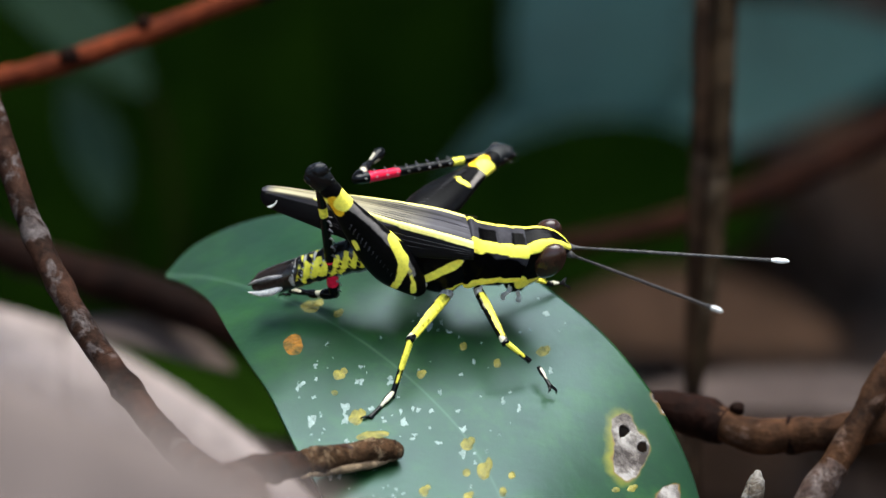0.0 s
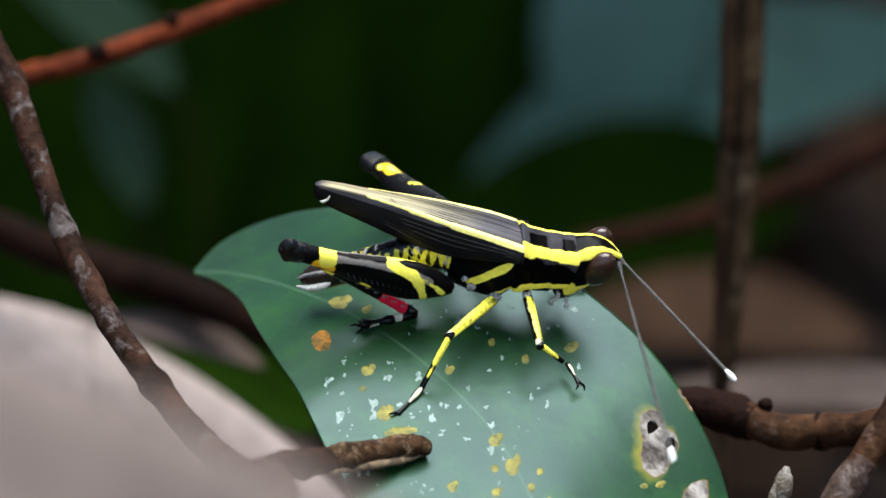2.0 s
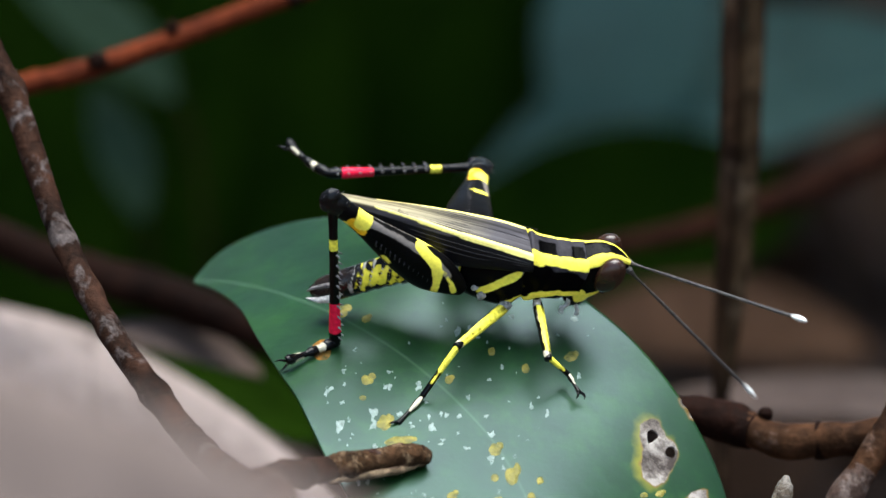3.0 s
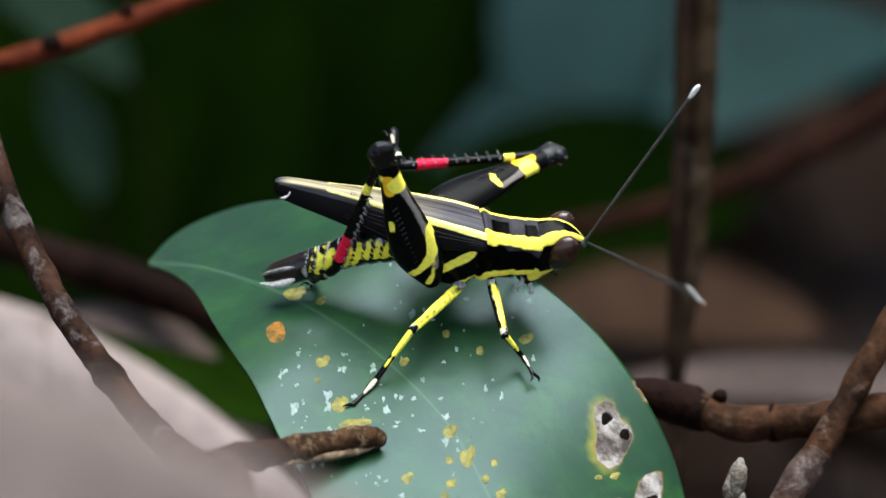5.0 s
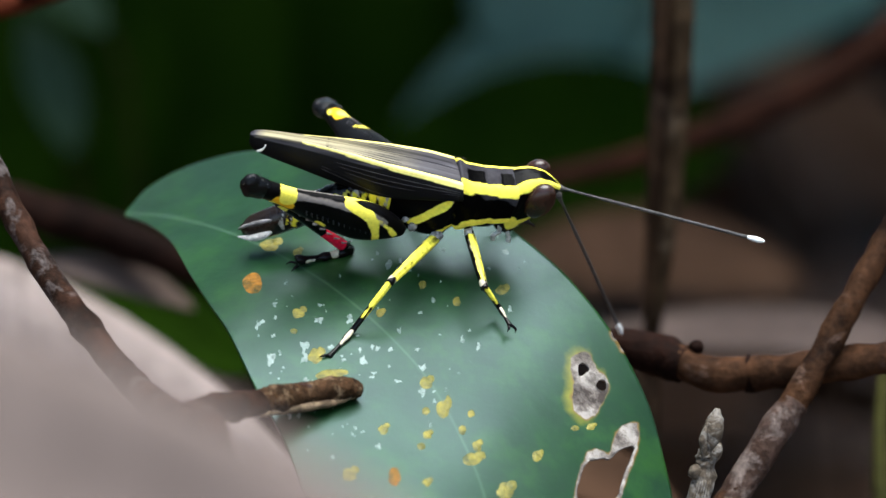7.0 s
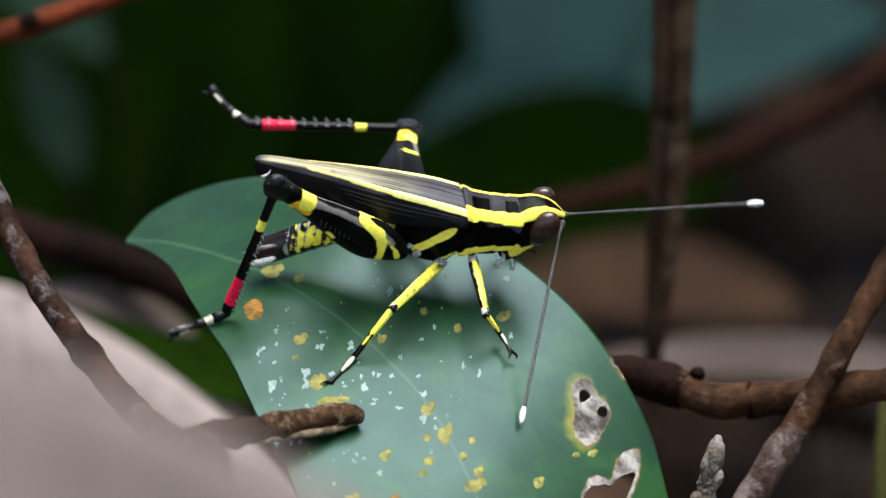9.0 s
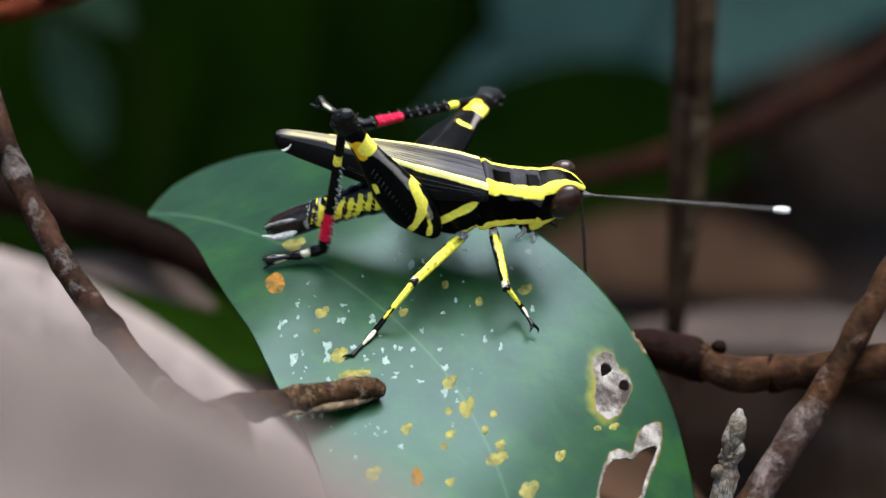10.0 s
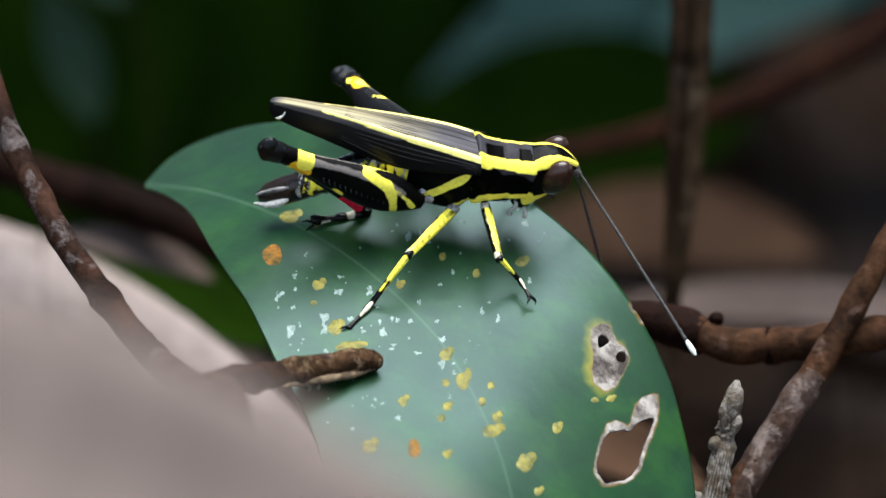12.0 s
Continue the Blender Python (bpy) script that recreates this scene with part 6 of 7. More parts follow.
    walk(limbs['antenna_right'], feeler('right', (
        (0, 7.85, -0.45, 4.05, 22.88, 7.89, -6.17), (0.1, 7.85, -0.45, 4.05, 22.61, 8.49, -6.06), (0.2, 7.85, -0.45, 4.05, 22.15, 6.81, -7.90), (0.3,
        7.85, -0.45, 4.05, 20.29, 5.86, -10.29), (0.4, 7.85, -0.45, 4.05, 17.06, 4.23, -13.08), (0.5, 7.85, -0.45, 4.05, 13.85, 5.27, -14.15), (0.7,
        7.85, -0.45, 4.05, 14.47, 5.55, -13.84), (0.8, 7.85, -0.45, 4.05, 17.53, 6.83, -11.86), (0.9, 7.85, -0.45, 4.05, 18.95, 6.95, -10.85), (1,
        7.85, -0.45, 4.05, 20.27, 7.27, -9.59), (1.1, 7.85, -0.45, 4.05, 21.62, 6.87, -8.48), (1.2, 7.85, -0.45, 4.05, 22.10, 6.10, -8.36), (1.3,
        7.85, -0.45, 4.05, 22.31, 6.72, -7.76), (1.4, 7.85, -0.45, 4.05, 21.03, 6.36, -9.36), (1.5, 7.85, -0.45, 4.05, 19.06, 5.50, -11.41), (1.7,
        7.85, -0.45, 4.05, 16.63, -17.85, -0.43), (1.8, 7.85, -0.45, 4.05, 15.17, -14.52, -8.13), (1.9, 7.85, -0.45, 4.05, 15.16, -14.33, -8.36), (2,
        7.85, -0.45, 4.05, 16.59, -17.20, -2.52), (2.1, 7.85, -0.45, 4.05, 17.77, -17.14, -0.75), (2.2, 7.85, -0.45, 4.05, 19.04, -16.54, 0.04), (2.4,
        7.85, -0.45, 4.05, 19.19, 2.61, -12.14), (2.5, 7.85, -0.45, 4.05, 21.14, -15.11, 6.96), (2.6, 7.85, -0.45, 4.05, 22.87, -13.19, 7.55), (2.7,
        7.85, -0.45, 4.05, 21.11, -15.19, 6.70), (3.1, 7.85, -0.45, 4.05, 19.09, 7.49, -10.46), (3.5, 7.85, -0.45, 4.05, 19.26, 11.14, -7.60), (3.9,
        7.85, -0.45, 4.05, 15.38, 7.88, -12.50), (4.3, 7.85, -0.45, 4.05, 11.88, 5.54, -14.60), (4.4, 7.85, -0.45, 4.05, 18.14, 2.87, -12.78), (4.5,
        7.85, -0.45, 4.05, 19.47, -16.59, 6.20), (4.6, 7.85, -0.45, 4.05, 25.01, -9.72, 8.49), (4.7, 7.85, -0.45, 4.05, 24.92, -7.07, 12.11), (4.8,
        7.85, -0.45, 4.05, 23.76, -2.20, 16.04), (4.9, 7.85, -0.45, 4.05, 17.95, 1.83, 21.16), (5, 7.85, -0.45, 4.05, 14.84, 1.43, 22.69), (5.1, 7.85,
        -0.45, 4.05, 16.84, -0.81, 21.91), (5.2, 7.85, -0.45, 4.05, 12.87, 17.07, -4.19), (5.3, 7.85, -0.45, 4.05, 12.47, 15.82, -6.63), (5.4, 7.85,
        -0.45, 4.05, 14.77, 16.02, -4.95), (5.5, 7.85, -0.45, 4.05, 16.27, 15.49, -4.61), (5.8, 7.85, -0.45, 4.05, 17.47, 14.79, -4.62), (6, 7.85,
        -0.45, 4.05, 18.12, 14.34, -4.65), (6.2, 7.85, -0.45, 4.05, 18.29, 13.78, -5.35), (6.3, 7.85, -0.45, 4.05, 18.55, 12.84, -6.39), (6.5, 7.85,
        -0.45, 4.05, 18.58, 10.60, -8.70), (6.6, 7.85, -0.45, 4.05, 18.69, 8.85, -9.95), (6.7, 7.85, -0.45, 4.05, 17.74, 7.23, -11.54), (6.9, 7.85,
        -0.45, 4.05, 17.83, 5.65, -12.17), (7, 7.85, -0.45, 4.05, 16.36, 2.81, -13.75), (7.1, 7.85, -0.45, 4.05, 16.23, 2.45, -13.88), (7.2, 7.85,
        -0.45, 4.05, 14.74, 2.39, -14.51), (7.6, 7.85, -0.45, 4.05, 14.28, 5.31, -13.99), (8, 7.85, -0.45, 4.05, 12.59, 1.60, -15.27), (8.4, 7.85,
        -0.45, 4.05, 9.67, -19.14, -2.83), (8.8, 7.85, -0.45, 4.05, 8.85, -15.80, -8.73), (9, 7.85, -0.45, 4.05, 7.49, -16.70, -7.61), (9.1, 7.85,
        -0.45, 4.05, 7.04, -15.94, -8.58), (9.2, 7.85, -0.45, 4.05, 11.57, -15.98, -8.00), (9.3, 7.85, -0.45, 4.05, 16.53, -15.83, -5.33), (9.4, 7.85,
        -0.45, 4.05, 18.52, -15.08, -4.44), (9.5, 7.85, -0.45, 4.05, 19.17, -15.67, -2.27), (9.6, 7.85, -0.45, 4.05, 24.83, -10.94, 2.83), (9.7, 7.85,
        -0.45, 4.05, 25.36, -10.00, 5.50), (9.8, 7.85, -0.45, 4.05, 25.26, -9.80, 7.14), (9.9, 7.85, -0.45, 4.05, 25.02, -9.43, 8.98), (10, 7.85,
        -0.45, 4.05, 25.56, -6.22, 11.32), (10.1, 7.85, -0.45, 4.05, 25.56, -5.56, 11.82), (10.2, 7.85, -0.45, 4.05, 25.31, -4.39, 12.97), (10.3,
        7.85, -0.45, 4.05, 25.87, -3.02, 12.34), (10.4, 7.85, -0.45, 4.05, 25.51, -3.51, 12.93), (10.5, 7.85, -0.45, 4.05, 24.58, -5.44, 13.82),
        (10.6, 7.85, -0.45, 4.05, 23.51, -9.29, 12.79), (10.7, 7.85, -0.45, 4.05, 16.82, 15.87, -3.25), (10.8, 7.85, -0.45, 4.05, 16.66, 16.46,
        -1.98), (10.9, 7.85, -0.45, 4.05, 16.63, 16.42, -2.13), (11, 7.85, -0.45, 4.05, 16.03, 12.63, -8.68), (11.1, 7.85, -0.45, 4.05, 16.78, 10.50,
        -10.10), (11.2, 7.85, -0.45, 4.05, 16.05, 7.20, -12.51), (11.4, 7.85, -0.45, 4.05, 13.26, 0.80, -15.16), (11.8, 7.85, -0.45, 4.05, 14.25,
        3.28, -14.53), (12, 7.85, -0.45, 4.05, 14.19, 4.06, -14.38))))
    walk(limbs['mid_femur_right'], bones((
        (0, -1.96, -2.00, -2.28, -4.26, -9.50, -1.57), (0.5, -1.96, -2.00, -2.28, -4.13, -9.50, -1.24), (1, -1.96, -2.00, -2.28, -4.33, -9.41, -1.05),
        (1.5, -1.96, -2.00, -2.28, -4.46, -9.44, -1.58), (2, -1.96, -2.00, -2.28, -5.01, -9.23, -1.57), (2.5, -1.96, -2.00, -2.28, -5.13, -9.18,
        -1.59), (3, -1.96, -2.00, -2.28, -5.21, -9.15, -1.70), (3.5, -1.96, -2.00, -2.28, -5.33, -9.11, -1.87), (4, -1.96, -2.00, -2.28, -5.38, -9.09,
        -2.01), (4.5, -1.96, -2.00, -2.28, -5.25, -9.15, -1.99), (5, -1.96, -2.00, -2.28, -5.24, -9.16, -2.02), (5.5, -1.96, -2.00, -2.28, -5.38,
        -9.10, -2.25), (6, -1.96, -2.00, -2.28, -5.61, -8.98, -2.13), (6.5, -1.96, -2.00, -2.28, -5.75, -8.89, -1.85), (7, -1.96, -2.00, -2.28, -5.20,
        -9.18, -2.14), (7.5, -1.96, -2.00, -2.28, -5.24, -9.16, -2.19), (8, -1.96, -2.00, -2.28, -5.29, -9.14, -2.23), (8.5, -1.96, -2.00, -2.28,
        -5.33, -9.12, -2.28), (9, -1.96, -2.00, -2.28, -5.36, -9.11, -2.35), (9.5, -1.96, -2.00, -2.28, -5.38, -9.09, -2.49), (10, -1.96, -2.00,
        -2.28, -5.35, -9.11, -2.35), (10.5, -1.96, -2.00, -2.28, -5.51, -9.03, -2.41), (11, -1.96, -2.00, -2.28, -5.09, -9.23, -2.17), (11.5, -1.96,
        -2.00, -2.28, -5.08, -9.23, -2.40), (12, -1.96, -2.00, -2.28, -4.93, -9.29, -2.17))))
    walk(limbs['mid_tibia_right'], bones((
        (0, -4.26, -9.50, -1.57, -4.84, -12.29, -5.54), (0.5, -4.13, -9.50, -1.24, -4.65, -12.12, -5.35), (1, -4.33, -9.41, -1.05, -4.82, -12.00,
        -5.20), (1.5, -4.46, -9.44, -1.58, -5.16, -12.29, -5.54), (2, -5.01, -9.23, -1.57, -6.27, -12.26, -5.51), (2.5, -5.13, -9.18, -1.59, -6.95,
        -12.32, -5.59), (3, -5.21, -9.15, -1.70, -7.30, -12.37, -5.64), (3.5, -5.33, -9.11, -1.87, -7.49, -12.40, -5.68), (4, -5.38, -9.09, -2.01,
        -7.53, -12.42, -5.70), (4.5, -5.25, -9.15, -1.99, -7.40, -12.41, -5.68), (5, -5.24, -9.16, -2.02, -7.49, -12.40, -5.68), (5.5, -5.38, -9.10,
        -2.25, -7.75, -12.44, -5.73), (6, -5.61, -8.98, -2.13, -8.05, -12.33, -5.59), (6.5, -5.75, -8.89, -1.85, -8.24, -12.13, -5.35), (7, -5.20,
        -9.18, -2.14, -7.69, -12.40, -5.68), (7.5, -5.24, -9.16, -2.19, -7.75, -12.41, -5.69), (8, -5.29, -9.14, -2.23, -7.79, -12.41, -5.69), (8.5,
        -5.33, -9.12, -2.28, -7.83, -12.42, -5.70), (9, -5.36, -9.11, -2.35, -7.85, -12.45, -5.74), (9.5, -5.38, -9.09, -2.49, -7.86, -12.50, -5.80),
        (10, -5.35, -9.11, -2.35, -7.82, -12.43, -5.71), (10.5, -5.51, -9.03, -2.41, -7.97, -12.40, -5.68), (11, -5.09, -9.23, -2.17, -7.44, -12.37,
        -5.65), (11.5, -5.08, -9.23, -2.40, -7.35, -12.49, -5.79), (12, -4.93, -9.29, -2.17, -7.11, -12.41, -5.68))))
    walk(limbs['mid_tarsus_right'], bones((
        (0, -4.84, -12.29, -5.54, -6.59, -16.27, -6.05), (0.5, -4.65, -12.12, -5.35, -6.34, -16.13, -5.88), (1, -4.82, -12.00, -5.20, -6.44, -16.04,
        -5.77), (1.5, -5.16, -12.29, -5.54, -6.75, -16.34, -6.12), (2, -6.27, -12.26, -5.51, -7.88, -16.30, -6.08), (2.5, -6.95, -12.32, -5.59, -8.59,
        -16.35, -6.14), (3, -7.30, -12.37, -5.64, -8.97, -16.39, -6.18), (3.5, -7.49, -12.40, -5.68, -9.19, -16.41, -6.22), (4, -7.53, -12.42, -5.70,
        -9.24, -16.43, -6.23), (4.5, -7.40, -12.41, -5.68, -9.11, -16.41, -6.21), (5, -7.49, -12.40, -5.68, -9.23, -16.39, -6.19), (5.5, -7.75,
        -12.44, -5.73, -9.55, -16.41, -6.22), (6, -8.05, -12.33, -5.59, -9.86, -16.29, -6.07), (6.5, -8.24, -12.13, -5.35, -10.07, -16.09, -5.83), (7,
        -7.69, -12.40, -5.68, -9.48, -16.37, -6.17), (7.5, -7.75, -12.41, -5.69, -9.54, -16.38, -6.18), (8, -7.79, -12.41, -5.69, -9.58, -16.39,
        -6.18), (8.5, -7.83, -12.42, -5.70, -9.61, -16.40, -6.20), (9, -7.85, -12.45, -5.74, -9.62, -16.43, -6.24), (9.5, -7.86, -12.50, -5.80, -9.63,
        -16.48, -6.30), (10, -7.82, -12.43, -5.71, -9.61, -16.40, -6.20), (10.5, -7.97, -12.40, -5.68, -9.76, -16.37, -6.17), (11, -7.44, -12.37,
        -5.65, -9.19, -16.36, -6.15), (11.5, -7.35, -12.49, -5.79, -9.08, -16.49, -6.30), (12, -7.11, -12.41, -5.68, -8.81, -16.41, -6.22))))
    walk(limbs['fore_femur_right'], bones((
        (0, 0.83, -1.80, -1.34, 3.85, -6.69, -2.19), (0.5, 0.83, -1.80, -1.34, 3.91, -6.72, -1.58), (1, 0.83, -1.80, -1.34, 3.62, -6.88, -0.95), (1.5,
        0.83, -1.80, -1.34, 3.44, -6.98, -1.68), (2, 0.83, -1.80, -1.34, 2.88, -7.21, -1.78), (2.5, 0.83, -1.80, -1.34, 2.77, -7.21, -2.17), (3, 0.83,
        -1.80, -1.34, 2.69, -7.21, -2.34), (3.5, 0.83, -1.80, -1.34, 2.59, -7.25, -2.31), (4, 0.83, -1.80, -1.34, 2.57, -7.28, -2.19), (4.5, 0.83,
        -1.80, -1.34, 2.72, -7.24, -2.06), (5, 0.83, -1.80, -1.34, 2.75, -7.22, -2.12), (5.5, 0.83, -1.80, -1.34, 2.66, -7.21, -2.42), (6, 0.83,
        -1.80, -1.34, 2.45, -7.32, -2.14), (6.5, 0.83, -1.80, -1.34, 2.35, -7.39, -1.76), (7, 0.83, -1.80, -1.34, 2.92, -7.09, -2.50), (7.5, 0.83,
        -1.80, -1.34, 2.90, -7.10, -2.52), (8, 0.83, -1.80, -1.34, 2.87, -7.11, -2.53), (8.5, 0.83, -1.80, -1.34, 2.83, -7.12, -2.54), (9, 0.83,
        -1.80, -1.34, 2.79, -7.12, -2.61), (9.5, 0.83, -1.80, -1.34, 2.75, -7.10, -2.74), (10, 0.83, -1.80, -1.34, 2.73, -7.14, -2.58), (10.5, 0.83,
        -1.80, -1.34, 2.53, -7.23, -2.53), (11, 0.83, -1.80, -1.34, 2.88, -7.14, -2.35), (11.5, 0.83, -1.80, -1.34, 2.81, -7.14, -2.48), (12, 0.83,
        -1.80, -1.34, 2.89, -7.17, -2.14))))
    walk(limbs['fore_tibia_right'], bones((
        (0, 3.85, -6.69, -2.19, 7.39, -6.60, -4.59), (0.5, 3.91, -6.72, -1.58, 7.48, -6.28, -4.20), (1, 3.62, -6.88, -0.95, 7.19, -5.95, -3.81), (1.5,
        3.44, -6.98, -1.68, 6.79, -6.15, -4.06), (2, 2.88, -7.21, -1.78, 5.74, -6.21, -4.13), (2.5, 2.77, -7.21, -2.17, 5.11, -6.35, -4.30), (3, 2.69,
        -7.21, -2.34, 4.80, -6.46, -4.43), (3.5, 2.59, -7.25, -2.31, 4.64, -6.56, -4.54), (4, 2.57, -7.28, -2.19, 4.63, -6.62, -4.61), (4.5, 2.72,
        -7.24, -2.06, 4.77, -6.61, -4.61), (5, 2.75, -7.22, -2.12, 4.72, -6.69, -4.70), (5.5, 2.66, -7.21, -2.42, 4.54, -6.87, -4.91), (6, 2.45,
        -7.32, -2.14, 4.25, -6.78, -4.80), (6.5, 2.35, -7.39, -1.76, 4.08, -6.62, -4.62), (7, 2.92, -7.09, -2.50, 4.60, -6.83, -4.86), (7.5, 2.90,
        -7.10, -2.52, 4.54, -6.83, -4.86), (8, 2.87, -7.11, -2.53, 4.48, -6.81, -4.84), (8.5, 2.83, -7.12, -2.54, 4.43, -6.79, -4.82), (9, 2.79,
        -7.12, -2.61, 4.40, -6.81, -4.84), (9.5, 2.75, -7.10, -2.74, 4.39, -6.86, -4.90), (10, 2.73, -7.14, -2.58, 4.44, -6.81, -4.84), (10.5, 2.53,
        -7.23, -2.53, 4.32, -6.83, -4.86), (11, 2.88, -7.14, -2.35, 4.79, -6.69, -4.70), (11.5, 2.81, -7.14, -2.48, 4.84, -6.74, -4.75), (12, 2.89,
        -7.17, -2.14, 5.03, -6.57, -4.56))))
    walk(limbs['fore_tarsus_right'], bones((
        (0, 7.39, -6.60, -4.59, 8.76, -8.36, -5.09), (0.5, 7.48, -6.28, -4.20, 8.89, -8.02, -4.68), (1, 7.19, -5.95, -3.81, 8.63, -7.66, -4.25), (1.5,
        6.79, -6.15, -4.06, 8.25, -7.86, -4.49), (2, 5.74, -6.21, -4.13, 7.18, -7.93, -4.57), (2.5, 5.11, -6.35, -4.30, 6.54, -8.08, -4.75), (3, 4.80,
        -6.46, -4.43, 6.22, -8.20, -4.89), (3.5, 4.64, -6.56, -4.54, 6.05, -8.30, -5.02), (4, 4.63, -6.62, -4.61, 6.03, -8.36, -5.09), (4.5, 4.77,
        -6.61, -4.61, 6.16, -8.36, -5.08), (5, 4.72, -6.69, -4.70, 6.10, -8.45, -5.19), (5.5, 4.54, -6.87, -4.91, 5.89, -8.64, -5.42), (6, 4.25,
        -6.78, -4.80, 5.59, -8.55, -5.32), (6.5, 4.08, -6.62, -4.62, 5.42, -8.40, -5.13), (7, 4.60, -6.83, -4.86, 5.95, -8.60, -5.37), (7.5, 4.54,
        -6.83, -4.86, 5.89, -8.60, -5.37), (8, 4.48, -6.81, -4.84, 5.84, -8.58, -5.35), (8.5, 4.43, -6.79, -4.82, 5.79, -8.56, -5.32), (9, 4.40,
        -6.81, -4.84, 5.76, -8.57, -5.34), (9.5, 4.39, -6.86, -4.90, 5.75, -8.62, -5.40), (10, 4.44, -6.81, -4.84, 5.80, -8.58, -5.35), (10.5, 4.32,
        -6.83, -4.86, 5.67, -8.60, -5.37), (11, 4.79, -6.69, -4.70, 6.17, -8.45, -5.19), (11.5, 4.84, -6.74, -4.75, 6.22, -8.49, -5.24), (12, 5.03,
        -6.57, -4.56, 6.44, -8.31, -5.03))))
    walk(limbs['mid_femur_left'], bones((
        (0, -1.96, 2.00, -2.28, -5.71, 7.03, -1.79), (0.5, -1.96, 2.00, -2.28, -5.77, 6.98, -1.70), (1, -1.96, 2.00, -2.28, -5.72, 7.00, -1.55), (1.5,
        -1.96, 2.00, -2.28, -5.50, 7.17, -1.68), (2, -1.96, 2.00, -2.28, -5.33, 7.31, -1.92), (2.5, -1.96, 2.00, -2.28, -5.33, 7.32, -2.26), (3,
        -1.96, 2.00, -2.28, -5.36, 7.30, -2.44), (3.5, -1.96, 2.00, -2.28, -5.38, 7.28, -2.53), (4, -1.96, 2.00, -2.28, -5.38, 7.28, -2.51), (4.5,
        -1.96, 2.00, -2.28, -5.35, 7.30, -2.40), (5, -1.96, 2.00, -2.28, -5.35, 7.31, -2.36), (5.5, -1.96, 2.00, -2.28, -5.36, 7.30, -2.41), (6,
        -1.96, 2.00, -2.28, -5.38, 7.28, -2.51), (6.5, -1.96, 2.00, -2.28, -5.37, 7.29, -2.49), (7, -1.96, 2.00, -2.28, -5.34, 7.31, -2.34), (7.5,
        -1.96, 2.00, -2.28, -5.35, 7.31, -2.39), (8, -1.96, 2.00, -2.28, -5.36, 7.30, -2.45), (8.5, -1.96, 2.00, -2.28, -5.38, 7.28, -2.51), (9,
        -1.96, 2.00, -2.28, -5.39, 7.27, -2.56), (9.5, -1.96, 2.00, -2.28, -5.41, 7.26, -2.60), (10, -1.96, 2.00, -2.28, -5.37, 7.29, -2.49), (10.5,
        -1.96, 2.00, -2.28, -5.38, 7.28, -2.53), (11, -1.96, 2.00, -2.28, -5.33, 7.32, -2.28), (11.5, -1.96, 2.00, -2.28, -5.35, 7.30, -2.38), (12,
        -1.96, 2.00, -2.28, -5.33, 7.32, -2.27))))
    walk(limbs['mid_tibia_left'], bones((
        (0, -5.71, 7.03, -1.79, -4.91, 8.97, -5.54), (0.5, -5.77, 6.98, -1.70, -5.01, 9.13, -5.35), (1, -5.72, 7.00, -1.55, -5.54, 9.25, -5.21), (1.5,
        -5.50, 7.17, -1.68, -6.02, 8.95, -5.56), (2, -5.33, 7.31, -1.92, -6.98, 8.98, -5.53), (2.5, -5.33, 7.32, -2.26, -7.52, 8.92, -5.60), (3,
        -5.36, 7.30, -2.44, -7.75, 8.88, -5.65), (3.5, -5.38, 7.28, -2.53, -7.85, 8.85, -5.69), (4, -5.38, 7.28, -2.51, -7.81, 8.83, -5.70), (4.5,
        -5.35, 7.30, -2.40, -7.66, 8.85, -5.69), (5, -5.35, 7.31, -2.36, -7.61, 8.85, -5.68), (5.5, -5.36, 7.30, -2.41, -7.63, 8.81, -5.73), (6,
        -5.38, 7.28, -2.51, -7.89, 8.93, -5.59), (6.5, -5.37, 7.29, -2.49, -8.01, 9.13, -5.35), (7, -5.34, 7.31, -2.34, -7.57, 8.85, -5.68), (7.5,
        -5.35, 7.31, -2.39, -7.64, 8.85, -5.69), (8, -5.36, 7.30, -2.45, -7.72, 8.84, -5.69), (8.5, -5.38, 7.28, -2.51, -7.80, 8.83, -5.70), (9,
        -5.39, 7.27, -2.56, -7.85, 8.80, -5.74), (9.5, -5.41, 7.26, -2.60, -7.86, 8.75, -5.80), (10, -5.37, 7.29, -2.49, -7.78, 8.83, -5.71), (10.5,
        -5.38, 7.28, -2.53, -7.85, 8.85, -5.68), (11, -5.33, 7.32, -2.28, -7.51, 8.88, -5.65), (11.5, -5.35, 7.30, -2.38, -7.54, 8.76, -5.79), (12,
        -5.33, 7.32, -2.27, -7.44, 8.85, -5.69))))
